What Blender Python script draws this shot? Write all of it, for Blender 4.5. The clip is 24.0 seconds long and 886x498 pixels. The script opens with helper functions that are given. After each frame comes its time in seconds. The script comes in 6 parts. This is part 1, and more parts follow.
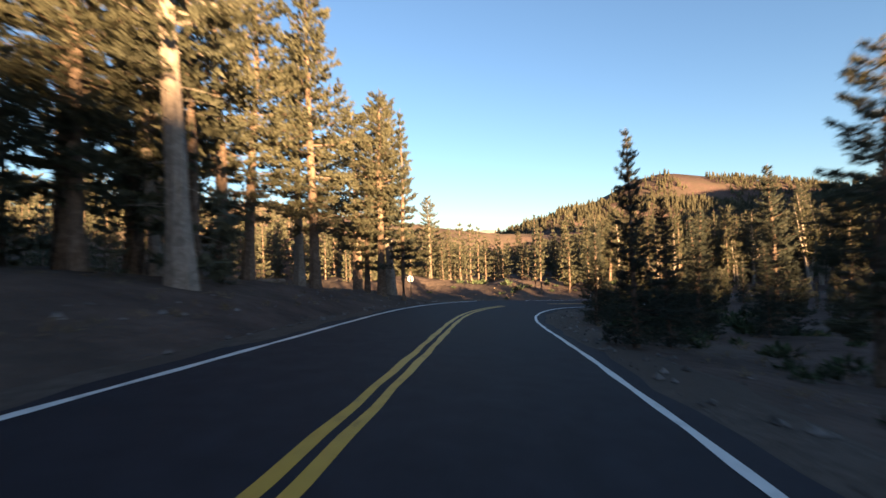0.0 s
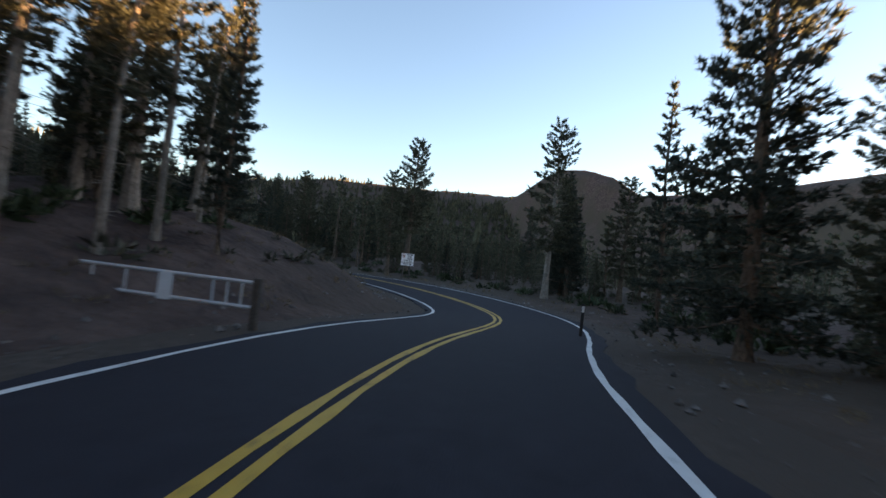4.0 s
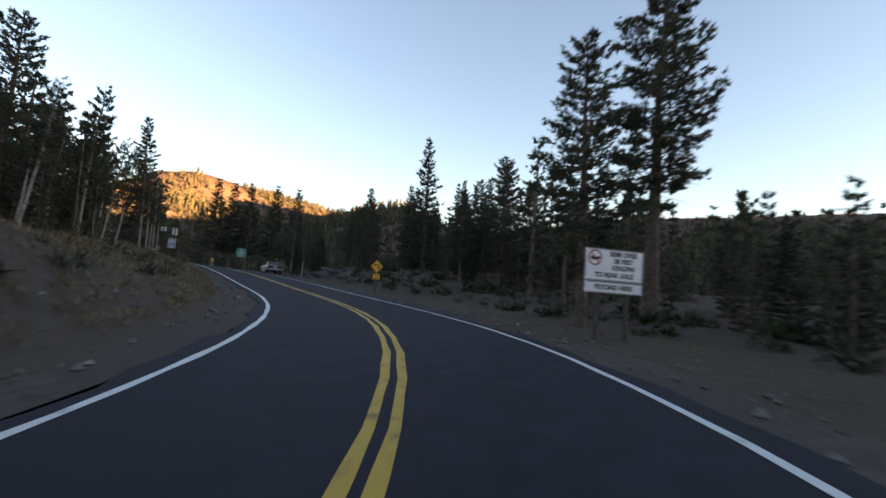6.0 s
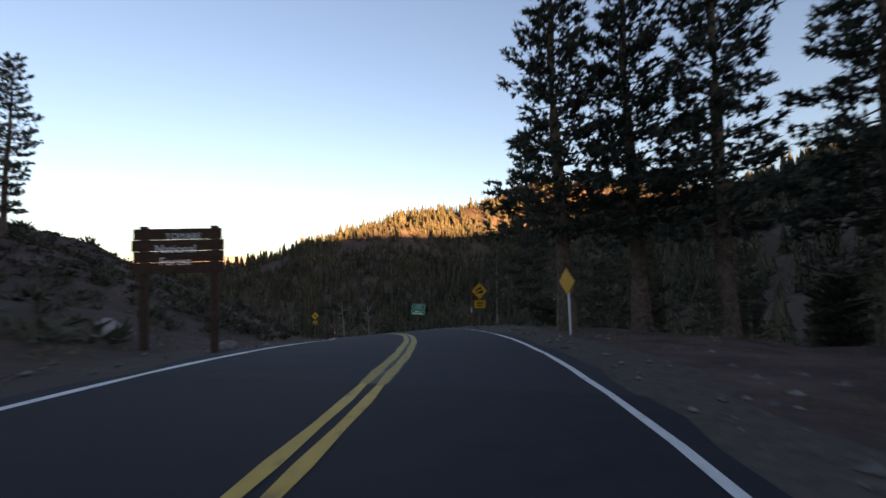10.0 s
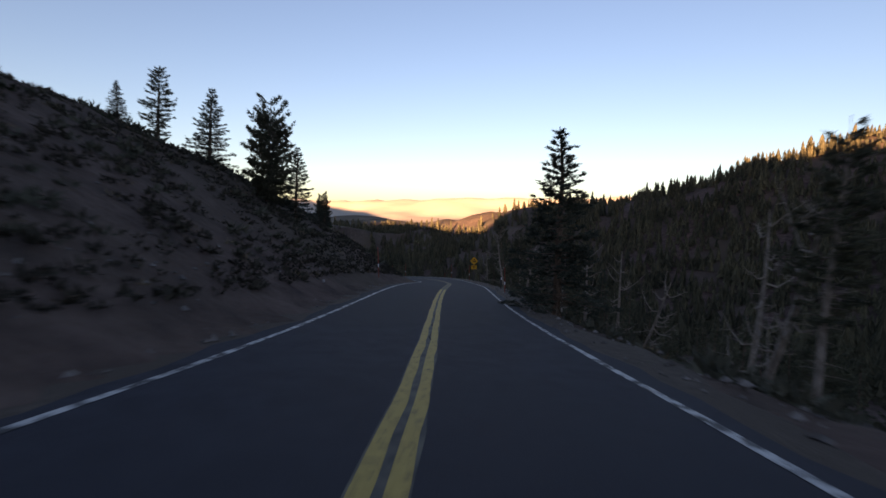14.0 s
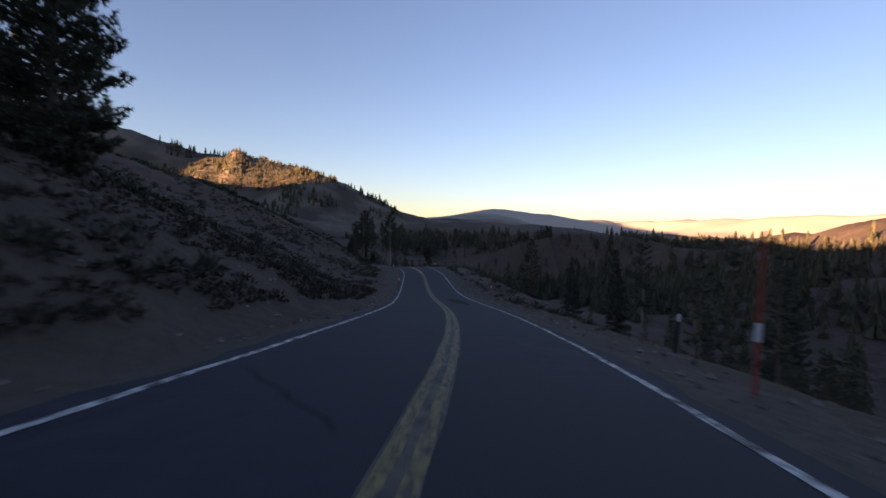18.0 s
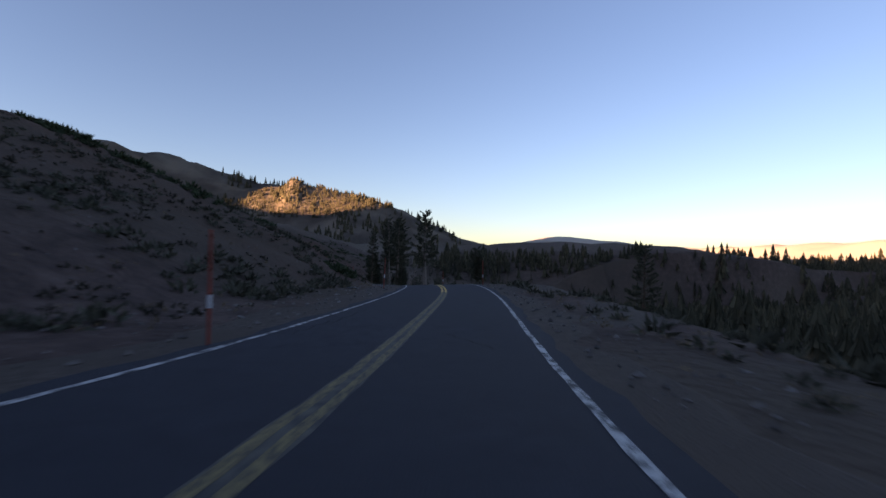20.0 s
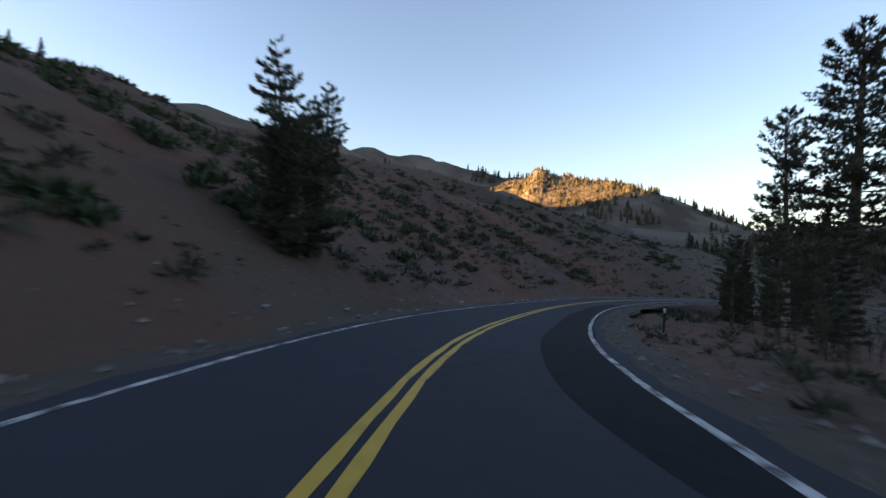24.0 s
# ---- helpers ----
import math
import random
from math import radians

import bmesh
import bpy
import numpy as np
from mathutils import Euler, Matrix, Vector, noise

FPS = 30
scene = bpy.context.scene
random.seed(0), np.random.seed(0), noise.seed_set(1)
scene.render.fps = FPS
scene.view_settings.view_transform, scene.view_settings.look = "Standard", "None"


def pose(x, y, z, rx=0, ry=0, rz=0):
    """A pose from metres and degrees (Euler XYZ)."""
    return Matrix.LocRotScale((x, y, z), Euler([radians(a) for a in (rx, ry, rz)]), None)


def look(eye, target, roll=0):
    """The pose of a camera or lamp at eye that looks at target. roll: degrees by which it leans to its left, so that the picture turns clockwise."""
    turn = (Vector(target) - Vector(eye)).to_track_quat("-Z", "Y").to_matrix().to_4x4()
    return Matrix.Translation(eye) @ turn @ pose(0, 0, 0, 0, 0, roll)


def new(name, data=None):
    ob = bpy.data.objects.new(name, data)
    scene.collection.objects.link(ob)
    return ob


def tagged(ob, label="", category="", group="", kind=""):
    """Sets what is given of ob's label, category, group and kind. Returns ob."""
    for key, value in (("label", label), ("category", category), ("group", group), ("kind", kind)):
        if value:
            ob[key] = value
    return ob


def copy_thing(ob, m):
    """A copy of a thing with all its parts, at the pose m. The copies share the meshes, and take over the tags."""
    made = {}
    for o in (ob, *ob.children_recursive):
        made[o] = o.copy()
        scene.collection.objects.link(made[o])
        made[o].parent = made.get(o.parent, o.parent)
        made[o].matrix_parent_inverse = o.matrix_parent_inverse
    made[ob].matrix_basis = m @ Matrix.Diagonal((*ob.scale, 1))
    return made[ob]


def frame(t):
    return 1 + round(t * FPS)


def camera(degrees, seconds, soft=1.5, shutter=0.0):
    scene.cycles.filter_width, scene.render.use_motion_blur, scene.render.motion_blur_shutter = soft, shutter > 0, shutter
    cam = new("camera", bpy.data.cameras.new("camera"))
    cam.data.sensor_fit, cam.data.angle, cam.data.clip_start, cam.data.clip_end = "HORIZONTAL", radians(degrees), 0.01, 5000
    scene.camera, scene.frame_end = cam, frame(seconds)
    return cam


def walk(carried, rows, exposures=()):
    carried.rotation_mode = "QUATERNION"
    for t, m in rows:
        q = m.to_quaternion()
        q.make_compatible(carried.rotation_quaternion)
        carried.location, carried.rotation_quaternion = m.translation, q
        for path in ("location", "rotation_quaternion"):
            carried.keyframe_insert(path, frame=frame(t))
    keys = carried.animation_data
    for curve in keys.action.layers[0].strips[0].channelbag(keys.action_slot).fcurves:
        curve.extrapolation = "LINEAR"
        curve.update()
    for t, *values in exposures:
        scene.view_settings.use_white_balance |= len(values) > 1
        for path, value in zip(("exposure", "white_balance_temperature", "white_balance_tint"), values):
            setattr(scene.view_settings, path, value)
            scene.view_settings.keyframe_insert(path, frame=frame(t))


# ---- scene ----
cam = camera(84.7, 24.0, 1.5, 0.25)
PATH = [
    (0, (-0.00, -0.00, -0.00), (-0.01, 10.00, 0.22), -1.8),
    (0.5, (1.23, 12.39, -0.69), (1.73, 22.38, -0.70), -2.6),
    (1, (3.10, 24.80, -1.52), (5.24, 34.57, -1.64), -3.4),
    (1.5, (7.59, 36.37, -2.36), (11.67, 45.50, -2.58), -1.9),
    (2, (14.44, 46.12, -3.35), (20.83, 53.81, -3.48), -0.4),
    (2.5, (23.41, 53.00, -3.84), (31.94, 58.20, -3.40), 2.2),
    (3, (33.60, 56.49, -3.86), (43.21, 59.20, -3.29), 5.2),
    (3.5, (43.58, 57.96, -3.85), (53.41, 59.77, -3.44), 6.0),
    (4, (52.58, 58.28, -3.89), (62.51, 59.40, -3.54), 6.1),
    (4.5, (60.95, 57.84, -4.01), (70.85, 59.24, -3.62), 3.6),
    (5, (68.85, 56.24, -4.40), (78.27, 59.54, -3.88), 3.4),
    (5.5, (76.73, 57.09, -4.53), (85.12, 62.48, -3.70), 4.1),
    (6, (83.95, 61.27, -4.31), (91.36, 67.95, -3.57), 4.3),
    (6.5, (90.76, 67.36, -4.15), (96.50, 75.52, -3.53), 3.1),
    (7, (96.30, 75.74, -4.07), (100.25, 84.90, -3.33), 1.6),
    (7.5, (100.20, 84.86, -3.88), (102.89, 94.45, -2.98), 1.7),
    (8, (103.49, 94.01, -3.64), (105.58, 103.75, -2.65), 1.5),
    (8.5, (106.33, 103.33, -3.25), (108.15, 113.11, -2.20), -0.2),
    (9, (108.72, 112.64, -2.98), (110.41, 122.45, -2.07), -1.1),
    (9.5, (110.86, 121.22, -2.84), (112.45, 131.07, -2.08), -1.5),
    (10, (112.84, 129.39, -2.76), (114.16, 139.29, -2.16), -1.8),
    (10.5, (114.39, 137.08, -2.91), (115.20, 147.04, -2.49), -1.4),
    (11, (115.33, 144.20, -3.21), (115.53, 154.20, -2.96), 0.9),
    (11.5, (115.08, 150.63, -3.79), (114.61, 160.62, -3.71), 3.5),
    (12, (114.68, 156.05, -4.23), (113.22, 165.94, -4.55), 4.0),
    (12.5, (113.62, 162.04, -4.91), (110.85, 171.64, -5.40), 3.4),
    (13, (111.32, 168.95, -5.79), (106.97, 177.94, -6.34), 1.9),
    (13.5, (107.46, 176.33, -6.88), (101.59, 184.41, -7.49), 1.5),
    (14, (102.12, 184.26, -8.14), (95.74, 191.94, -8.72), 1.3),
    (14.5, (95.91, 192.79, -9.38), (89.32, 200.31, -9.77), -0.4),
    (15, (89.45, 201.26, -10.46), (82.80, 208.73, -10.57), -1.5),
    (15.5, (82.91, 209.80, -11.35), (76.19, 217.20, -11.57), -1.9),
    (16, (75.94, 218.11, -12.48), (69.17, 225.45, -12.99), 0.1),
    (16.5, (69.65, 225.58, -13.58), (62.42, 232.48, -13.99), 0.7),
    (17, (63.11, 232.39, -14.52), (55.01, 238.24, -14.82), 2.2),
    (17.5, (55.14, 238.30, -15.34), (46.10, 242.56, -15.63), 3.1),
    (18, (44.97, 242.62, -16.45), (35.35, 245.33, -16.74), 1.9),
    (18.5, (34.52, 246.31, -17.50), (24.75, 248.44, -17.80), 0.2),
    (19, (23.84, 250.05, -18.67), (14.02, 251.95, -18.94), 0.3),
    (19.5, (12.69, 252.79, -19.78), (2.83, 254.44, -19.85), 1.3),
    (20, (1.40, 255.49, -20.73), (-8.49, 256.94, -20.43), 1.3),
    (20.5, (-10.10, 257.87, -21.04), (-20.01, 259.08, -20.41), 1.2),
    (21, (-21.65, 260.25, -21.17), (-31.60, 261.02, -20.62), 1.9),
    (21.5, (-33.20, 261.88, -21.15), (-43.17, 262.02, -20.48), 2.1),
    (22, (-45.11, 262.28, -21.38), (-55.05, 261.20, -21.23), 4.4),
    (22.5, (-57.23, 261.13, -22.24), (-66.85, 258.42, -22.40), 1.9),
    (23, (-69.45, 257.87, -22.92), (-78.74, 254.20, -22.56), 1.3),
    (23.5, (-82.26, 253.55, -23.33), (-91.38, 249.47, -23.00), 3.7),
    (24, (-95.18, 249.56, -23.82), (-104.54, 246.04, -23.61), 1.8),
]
walk(cam, [(t, look(eye, target, roll)) for t, eye, target, roll in PATH], [(0, 3.15, 6300, 17), (1.5, 3.4, 6700, 17), (3, 3.8, 7100, 19), (6, 4.0, 8700, 27), (7.5, 3.65, 8300, 28), (9.5, 3.4, 8150, 31), (12, 3.05, 7850, 33), (14, 2.95, 7550, 36), (17, 2.92, 7050, 39), (21, 3.03, 6820, 36), (22.5, 3.35, 7000, 31), (24, 3.75, 7700, 28)])

# ---------------------------------------------------------------- world and sun
SUN_YAW, SUN_UP = 205.0, 4.0
world = bpy.data.worlds.new("sky")
scene.world = world
world.use_nodes = True
wn, wl = world.node_tree.nodes, world.node_tree.links
sky = wn.new("ShaderNodeTexSky")
sky.sky_type, sky.sun_disc = "NISHITA", False
sky.sun_elevation, sky.sun_rotation = radians(SUN_UP), radians(-SUN_YAW)
sky.altitude, sky.air_density, sky.dust_density, sky.ozone_density = 2800, 1.2, 3.0, 1.9
wl.new(sky.outputs["Color"], wn["Background"].inputs["Color"])
wn["Background"].inputs["Strength"].default_value = 0.05
sun = new("sun", bpy.data.lights.new("sun", "SUN"))
sun.data.energy, sun.data.angle, sun.data.color = 5.8, radians(0.5), (1.0, 0.63, 0.29)
away = Vector((-math.sin(radians(SUN_YAW)) * math.cos(radians(SUN_UP)), math.cos(radians(SUN_YAW)) * math.cos(radians(SUN_UP)), math.sin(radians(SUN_UP))))
sun.matrix_world = look(away * 500, (0, 0, 0))

# centre line of the road, a point every 13 m: plan, height and crossfall in degrees
ROAD_XY = [(-5.4, -39.6), (-4.1, -26.7), (-2.8, -13.7), (-1.5, -0.8), (-0.2, 12.1), (1.5, 25.0), (6.1, 37.1), (14.0, 47.3), (24.6, 54.8), (37.0, 58.3), (50.0, 59.7), (62.9, 59.3), (75.6, 58.2), (86.9, 64.5), (94.7, 74.8), (99.7, 86.8), (103.8, 99.1), (107.1, 111.7), (110.1, 124.3), (112.9, 137.0), (113.9, 149.9), (112.5, 162.8), (107.8, 174.9), (100.5, 185.6), (92.3, 195.7), (84.2, 205.8), (76.3, 216.2), (68.1, 226.2), (58.5, 234.9), (47.0, 241.1), (34.9, 245.7), (22.4, 249.3), (9.7, 252.1), (-3.0, 254.8), (-15.7, 257.5), (-28.5, 260.0), (-41.4, 261.3), (-54.4, 260.9), (-67.1, 258.3), (-79.5, 254.3), (-91.6, 249.8), (-104.2, 246.3), (-117.1, 245.1), (-130.1, 245.4), (-142.7, 248.3), (-154.1, 254.4), (-163.5, 263.3), (-170.2, 274.4), (-173.6, 286.9), (-175.2, 299.8), (-176.7, 312.7)]
ROAD_Z = [0.79, 0.13, -0.54, -1.21, -1.9, -2.7, -3.6, -4.67, -5.22, -5.27, -5.33, -5.49, -5.9, -5.6, -5.42, -5.19, -4.76, -4.29, -4.06, -4.17, -5.09, -6.4, -8.04, -9.73, -11.15, -12.28, -13.6, -15.07, -16.31, -17.55, -18.79, -20.11, -21.36, -22.21, -22.45, -22.51, -22.64, -23.38, -24.16, -24.6, -25.03, -25.62, -26.3, -26.85, -27.18, -27.5, -27.83, -28.15, -28.48, -28.8, -29.13]
ROAD_BANK = [-3.9, -3.9, -3.9, -4.0, -4.7, -5.4, -4.0, -2.4, 0.7, 3.5, 4.1, 1.5, 1.9, 1.7, -0.2, -0.4, -1.4, -3.1, -3.7, -3.4, 1.0, 1.0, -0.5, -1.1, -3.0, -4.0, -2.3, -1.1, 0.8, 0.2, -1.7, -1.6, -0.7, -0.9, -0.5, -0.2, 1.8, 0.6, -0.9, 1.2, 0.3, -1.1, -2.0, -0.3, -0.0, -0.0, 0.0, 0.0, 0.0, 0.0, 0.0]
# widths of the right and left lane, every 13 m
LANE_R = [3.29, 3.29, 3.29, 3.29, 3.22, 3.08, 3.0, 2.98, 3.03, 3.06, 3.1, 3.08, 3.3, 3.21, 3.12, 3.07, 3.07, 3.18, 3.23, 3.07, 3.06, 3.19, 3.12, 3.1, 3.14, 3.18, 3.09, 3.04, 3.0, 3.01, 2.99, 2.99, 2.99, 2.95, 3.05, 3.13, 3.15, 3.17, 3.14, 3.14, 3.27, 3.22, 3.14, 3.14, 3.14, 3.14, 3.14, 3.14, 3.14, 3.14, 3.14]
LANE_L = [2.83, 2.83, 2.83, 2.83, 2.9, 3.04, 3.18, 3.4, 3.45, 3.21, 3.0, 2.9, 2.82, 2.82, 2.91, 3.02, 3.12, 3.22, 3.19, 3.13, 3.16, 3.15, 3.08, 3.05, 3.0, 2.96, 3.05, 3.04, 3.02, 3.04, 3.03, 3.0, 2.93, 2.88, 2.84, 2.79, 2.76, 2.8, 2.82, 2.88, 2.93, 3.02, 3.06, 3.05, 3.05, 3.05, 3.05, 3.05, 3.05, 3.05, 3.05]

# ---------------------------------------------------------------- small helpers
def part(name, bm, mat, parent=None, label="", smooth=False):
    """One mesh object from a bmesh, as a part of its parent."""
    me = bpy.data.meshes.new(name)
    bm.to_mesh(me)
    bm.free()
    if smooth:
        me.polygons.foreach_set("use_smooth", [True] * len(me.polygons))
    me.materials.append(mat)
    ob = new(name, me)
    if parent is not None:
        ob.parent = parent
    if label:
        tagged(ob, label)
    return ob


def raw(name, verts, faces, mat, parent=None, smooth=False):
    """One mesh object from arrays of corners and faces."""
    me = bpy.data.meshes.new(name)
    me.from_pydata(np.asarray(verts).tolist(), [], [tuple(f) for f in np.asarray(faces).tolist()] if isinstance(faces, np.ndarray) else faces)
    if smooth:
        me.polygons.foreach_set("use_smooth", [True] * len(me.polygons))
    me.materials.append(mat)
    ob = new(name, me)
    if parent is not None:
        ob.parent = parent
    return ob


def box(bm, x0, y0, z0, x1, y1, z1, bevel=0.0):
    m = Matrix.Translation(((x0 + x1) / 2, (y0 + y1) / 2, (z0 + z1) / 2)) @ Matrix.Diagonal((x1 - x0, y1 - y0, z1 - z0, 1))
    vs = bmesh.ops.create_cube(bm, size=1, matrix=m)["verts"]
    if bevel:
        es = list({e for v in vs for e in v.link_edges})
        bmesh.ops.bevel(bm, geom=es, offset=bevel, segments=2, affect="EDGES", profile=0.5)
    return bm


def tube(bm, pts, radii, sides=6):
    """A bent, tapered tube through the points."""
    rings = []
    for i, p in enumerate(pts):
        p = Vector(p)
        d = Vector(pts[min(i + 1, len(pts) - 1)]) - Vector(pts[max(i - 1, 0)])
        q = d.to_track_quat("Z", "Y")
        r = radii[i]
        rings.append([bm.verts.new(p + q @ Vector((r * math.cos(6.2832 * k / sides), r * math.sin(6.2832 * k / sides), 0))) for k in range(sides)])
    for a, b in zip(rings, rings[1:]):
        for k in range(sides):
            bm.faces.new((a[k], a[(k + 1) % sides], b[(k + 1) % sides], b[k]))
    bm.faces.new(rings[-1])
    bm.faces.new(rings[0][::-1])
    return bm


# ---------------------------------------------------------------- materials
def node_mat(name, rough=0.8, metal=0.0, spec=0.3):
    m = bpy.data.materials.new(name)
    m.use_nodes = True
    b = m.node_tree.nodes["Principled BSDF"]
    b.inputs["Roughness"].default_value = rough
    b.inputs["Metallic"].default_value = metal
    b.inputs["Specular IOR Level"].default_value = spec
    return m, m.node_tree.nodes, m.node_tree.links, b


def ramp_mat(name, stops, scale=1.0, detail=6.0, rough=0.85, bump=0.3, bump_scale=None, second=None, second_scale=0.1, island=0.0, objrand=0.0, spec=0.2, distortion=0.0):
    """Noise through a colour ramp, darkened or tinted by a second, larger noise, with a bump of its own scale."""
    m, n, l, b = node_mat(name, rough, 0.0, spec)
    tc = n.new("ShaderNodeNewGeometry") if not objrand else n.new("ShaderNodeTexCoord")
    src = tc.outputs["Position"] if not objrand else tc.outputs["Object"]
    noi = n.new("ShaderNodeTexNoise")
    noi.inputs["Scale"].default_value, noi.inputs["Detail"].default_value, noi.inputs["Distortion"].default_value = scale, detail, distortion
    noi.inputs["Roughness"].default_value = 0.65
    l.new(src, noi.inputs["Vector"])
    cr = n.new("ShaderNodeValToRGB")
    cr.color_ramp.elements[0].position, cr.color_ramp.elements[1].position = stops[0][0], stops[-1][0]
    cr.color_ramp.elements[0].color, cr.color_ramp.elements[1].color = (*stops[0][1], 1), (*stops[-1][1], 1)
    for p, c in stops[1:-1]:
        cr.color_ramp.elements.new(p).color = (*c, 1)
    l.new(noi.outputs["Fac"], cr.inputs["Fac"])
    col = cr.outputs["Color"]
    if second:
        n2 = n.new("ShaderNodeTexNoise")
        n2.inputs["Scale"].default_value, n2.inputs["Detail"].default_value = second_scale, 4
        l.new(src, n2.inputs["Vector"])
        r2 = n.new("ShaderNodeValToRGB")
        r2.color_ramp.elements[0].position, r2.color_ramp.elements[1].position = 0.4, 0.62
        l.new(n2.outputs["Fac"], r2.inputs["Fac"])
        mx = n.new("ShaderNodeMix")
        mx.data_type = "RGBA"
        l.new(r2.outputs["Color"], mx.inputs["Factor"])
        l.new(col, mx.inputs["A"])
        mx.inputs["B"].default_value = (*second, 1)
        col = mx.outputs["Result"]
    if island or objrand:
        inf = n.new("ShaderNodeNewGeometry") if island else n.new("ShaderNodeObjectInfo")
        rnd = inf.outputs["Random Per Island"] if island else inf.outputs["Random"]
        mp = n.new("ShaderNodeMapRange")
        k = island or objrand
        mp.inputs["To Min"].default_value, mp.inputs["To Max"].default_value = 1 - k, 1 + k
        l.new(rnd, mp.inputs["Value"])
        hs = n.new("ShaderNodeHueSaturation")
        l.new(mp.outputs["Result"], hs.inputs["Value"])
        l.new(col, hs.inputs["Color"])
        col = hs.outputs["Color"]
    l.new(col, b.inputs["Base Color"])
    if bump:
        nb = n.new("ShaderNodeTexNoise")
        nb.inputs["Scale"].default_value, nb.inputs["Detail"].default_value = bump_scale or scale * 3, 5
        l.new(src, nb.inputs["Vector"])
        bp = n.new("ShaderNodeBump")
        bp.inputs["Strength"].default_value, bp.inputs["Distance"].default_value = bump, 0.05 if (bump_scale or scale * 3) > 5 else 0.22
        l.new(nb.outputs["Fac"], bp.inputs["Height"])
        l.new(bp.outputs["Normal"], b.inputs["Normal"])
    return m


def paint_mat(name, colour, rough=0.5, vary=0.15, scale=3.0, metal=0.0, spec=0.4):
    dark = tuple(c * (1 - vary) for c in colour)
    lite = tuple(min(1, c * (1 + vary)) for c in colour)
    m = ramp_mat(name, [(0.3, dark), (0.7, lite)], scale, 5, rough, 0.08, scale * 8, objrand=0.001, spec=spec)
    m.node_tree.nodes["Principled BSDF"].inputs["Metallic"].default_value = metal
    return m


ASPHALT = ramp_mat("asphalt", [(0.3, (0.012, 0.0122, 0.0185)), (0.7, (0.027, 0.0272, 0.037))], 2.2, 8, 0.85, 0.25, 60, (0.021, 0.0205, 0.027), 0.12, spec=0.2)
OLD_ASPHALT = ramp_mat("old_asphalt", [(0.3, (0.018, 0.020, 0.028)), (0.7, (0.037, 0.040, 0.053))], 1.6, 9, 0.88, 0.3, 50, (0.028, 0.030, 0.038), 0.1, spec=0.2, distortion=0.6)
TURNOUT = ramp_mat("worn_turnout", [(0.3, (0.028, 0.026, 0.026)), (0.7, (0.058, 0.054, 0.050))], 2.5, 9, 0.9, 0.4, 40, (0.044, 0.040, 0.037), 0.2, spec=0.2)
TAR = ramp_mat("tar_patch", [(0.3, (0.010, 0.010, 0.012)), (0.7, (0.018, 0.019, 0.021))], 3, 8, 0.9, 0.2, 40, spec=0.1)
GROUND = ramp_mat("dry_ground", [(0.32, (0.044, 0.031, 0.030)), (0.5, (0.096, 0.064, 0.056)), (0.68, (0.150, 0.105, 0.090))], 0.55, 10, 0.95, 0.9, 2.5, (0.080, 0.062, 0.048), 0.035, spec=0.05)
# the open hills farther west are paler: dry grass, with their sunlit look painted in
gn, gk = GROUND.node_tree.nodes, GROUND.node_tree.links
g_len, g_far, g_mix, g_patch, g_tone = gn.new("ShaderNodeVectorMath"), gn.new("ShaderNodeMapRange"), gn.new("ShaderNodeMix"), gn.new("ShaderNodeTexNoise"), gn.new("ShaderNodeValToRGB")
g_pos = gn.new("ShaderNodeNewGeometry")
g_len.operation = "DISTANCE"
g_len.inputs[1].default_value = (700, 500, 0)
gk.new(g_pos.outputs["Position"], g_len.inputs[0])
gk.new(g_pos.outputs["Position"], g_patch.inputs["Vector"])
g_patch.inputs["Scale"].default_value, g_patch.inputs["Detail"].default_value = 0.018, 8
g_tone.color_ramp.elements[0].position, g_tone.color_ramp.elements[1].position = 0.38, 0.62
g_tone.color_ramp.elements[0].color, g_tone.color_ramp.elements[1].color = (0.075, 0.062, 0.051, 1), (0.17, 0.142, 0.11, 1)
gk.new(g_patch.outputs["Fac"], g_tone.inputs["Fac"])
g_far.inputs["From Min"].default_value, g_far.inputs["From Max"].default_value = 650, 1200
gk.new(g_len.outputs["Value"], g_far.inputs["Value"])
g_mix.data_type = "RGBA"
g_base = gn["Principled BSDF"].inputs["Base Color"]
gk.new(g_base.links[0].from_socket, g_mix.inputs["A"])
gk.new(g_tone.outputs["Color"], g_mix.inputs["B"])
gk.new(g_far.outputs["Result"], g_mix.inputs["Factor"])
# the farthest hills take a flat pale tone that stands in for sunlight
g_sun_far, g_sun_mix = gn.new("ShaderNodeMapRange"), gn.new("ShaderNodeMix")
g_sun_far.inputs["From Min"].default_value, g_sun_far.inputs["From Max"].default_value = 1900, 2600
g_sun_mix.data_type = "RGBA"
g_sun_mix.inputs["B"].default_value = (0.40, 0.36, 0.31, 1)
gk.new(g_len.outputs["Value"], g_sun_far.inputs["Value"])
gk.new(g_sun_far.outputs["Result"], g_sun_mix.inputs["Factor"])
gk.new(g_mix.outputs["Result"], g_sun_mix.inputs["A"])
# red earth on the cut bank of the last bends, broken by greyer patches
r_len, r_near, r_patch, r_edge, r_both, r_mix, r_tone = gn.new("ShaderNodeVectorMath"), gn.new("ShaderNodeMapRange"), gn.new("ShaderNodeTexNoise"), gn.new("ShaderNodeMapRange"), gn.new("ShaderNodeMath"), gn.new("ShaderNodeMix"), gn.new("ShaderNodeMix")
r_len.operation, r_both.operation = "DISTANCE", "MULTIPLY"
r_len.inputs[1].default_value = (-112, 218, -15)
gk.new(g_pos.outputs["Position"], r_len.inputs[0])
gk.new(g_pos.outputs["Position"], r_patch.inputs["Vector"])
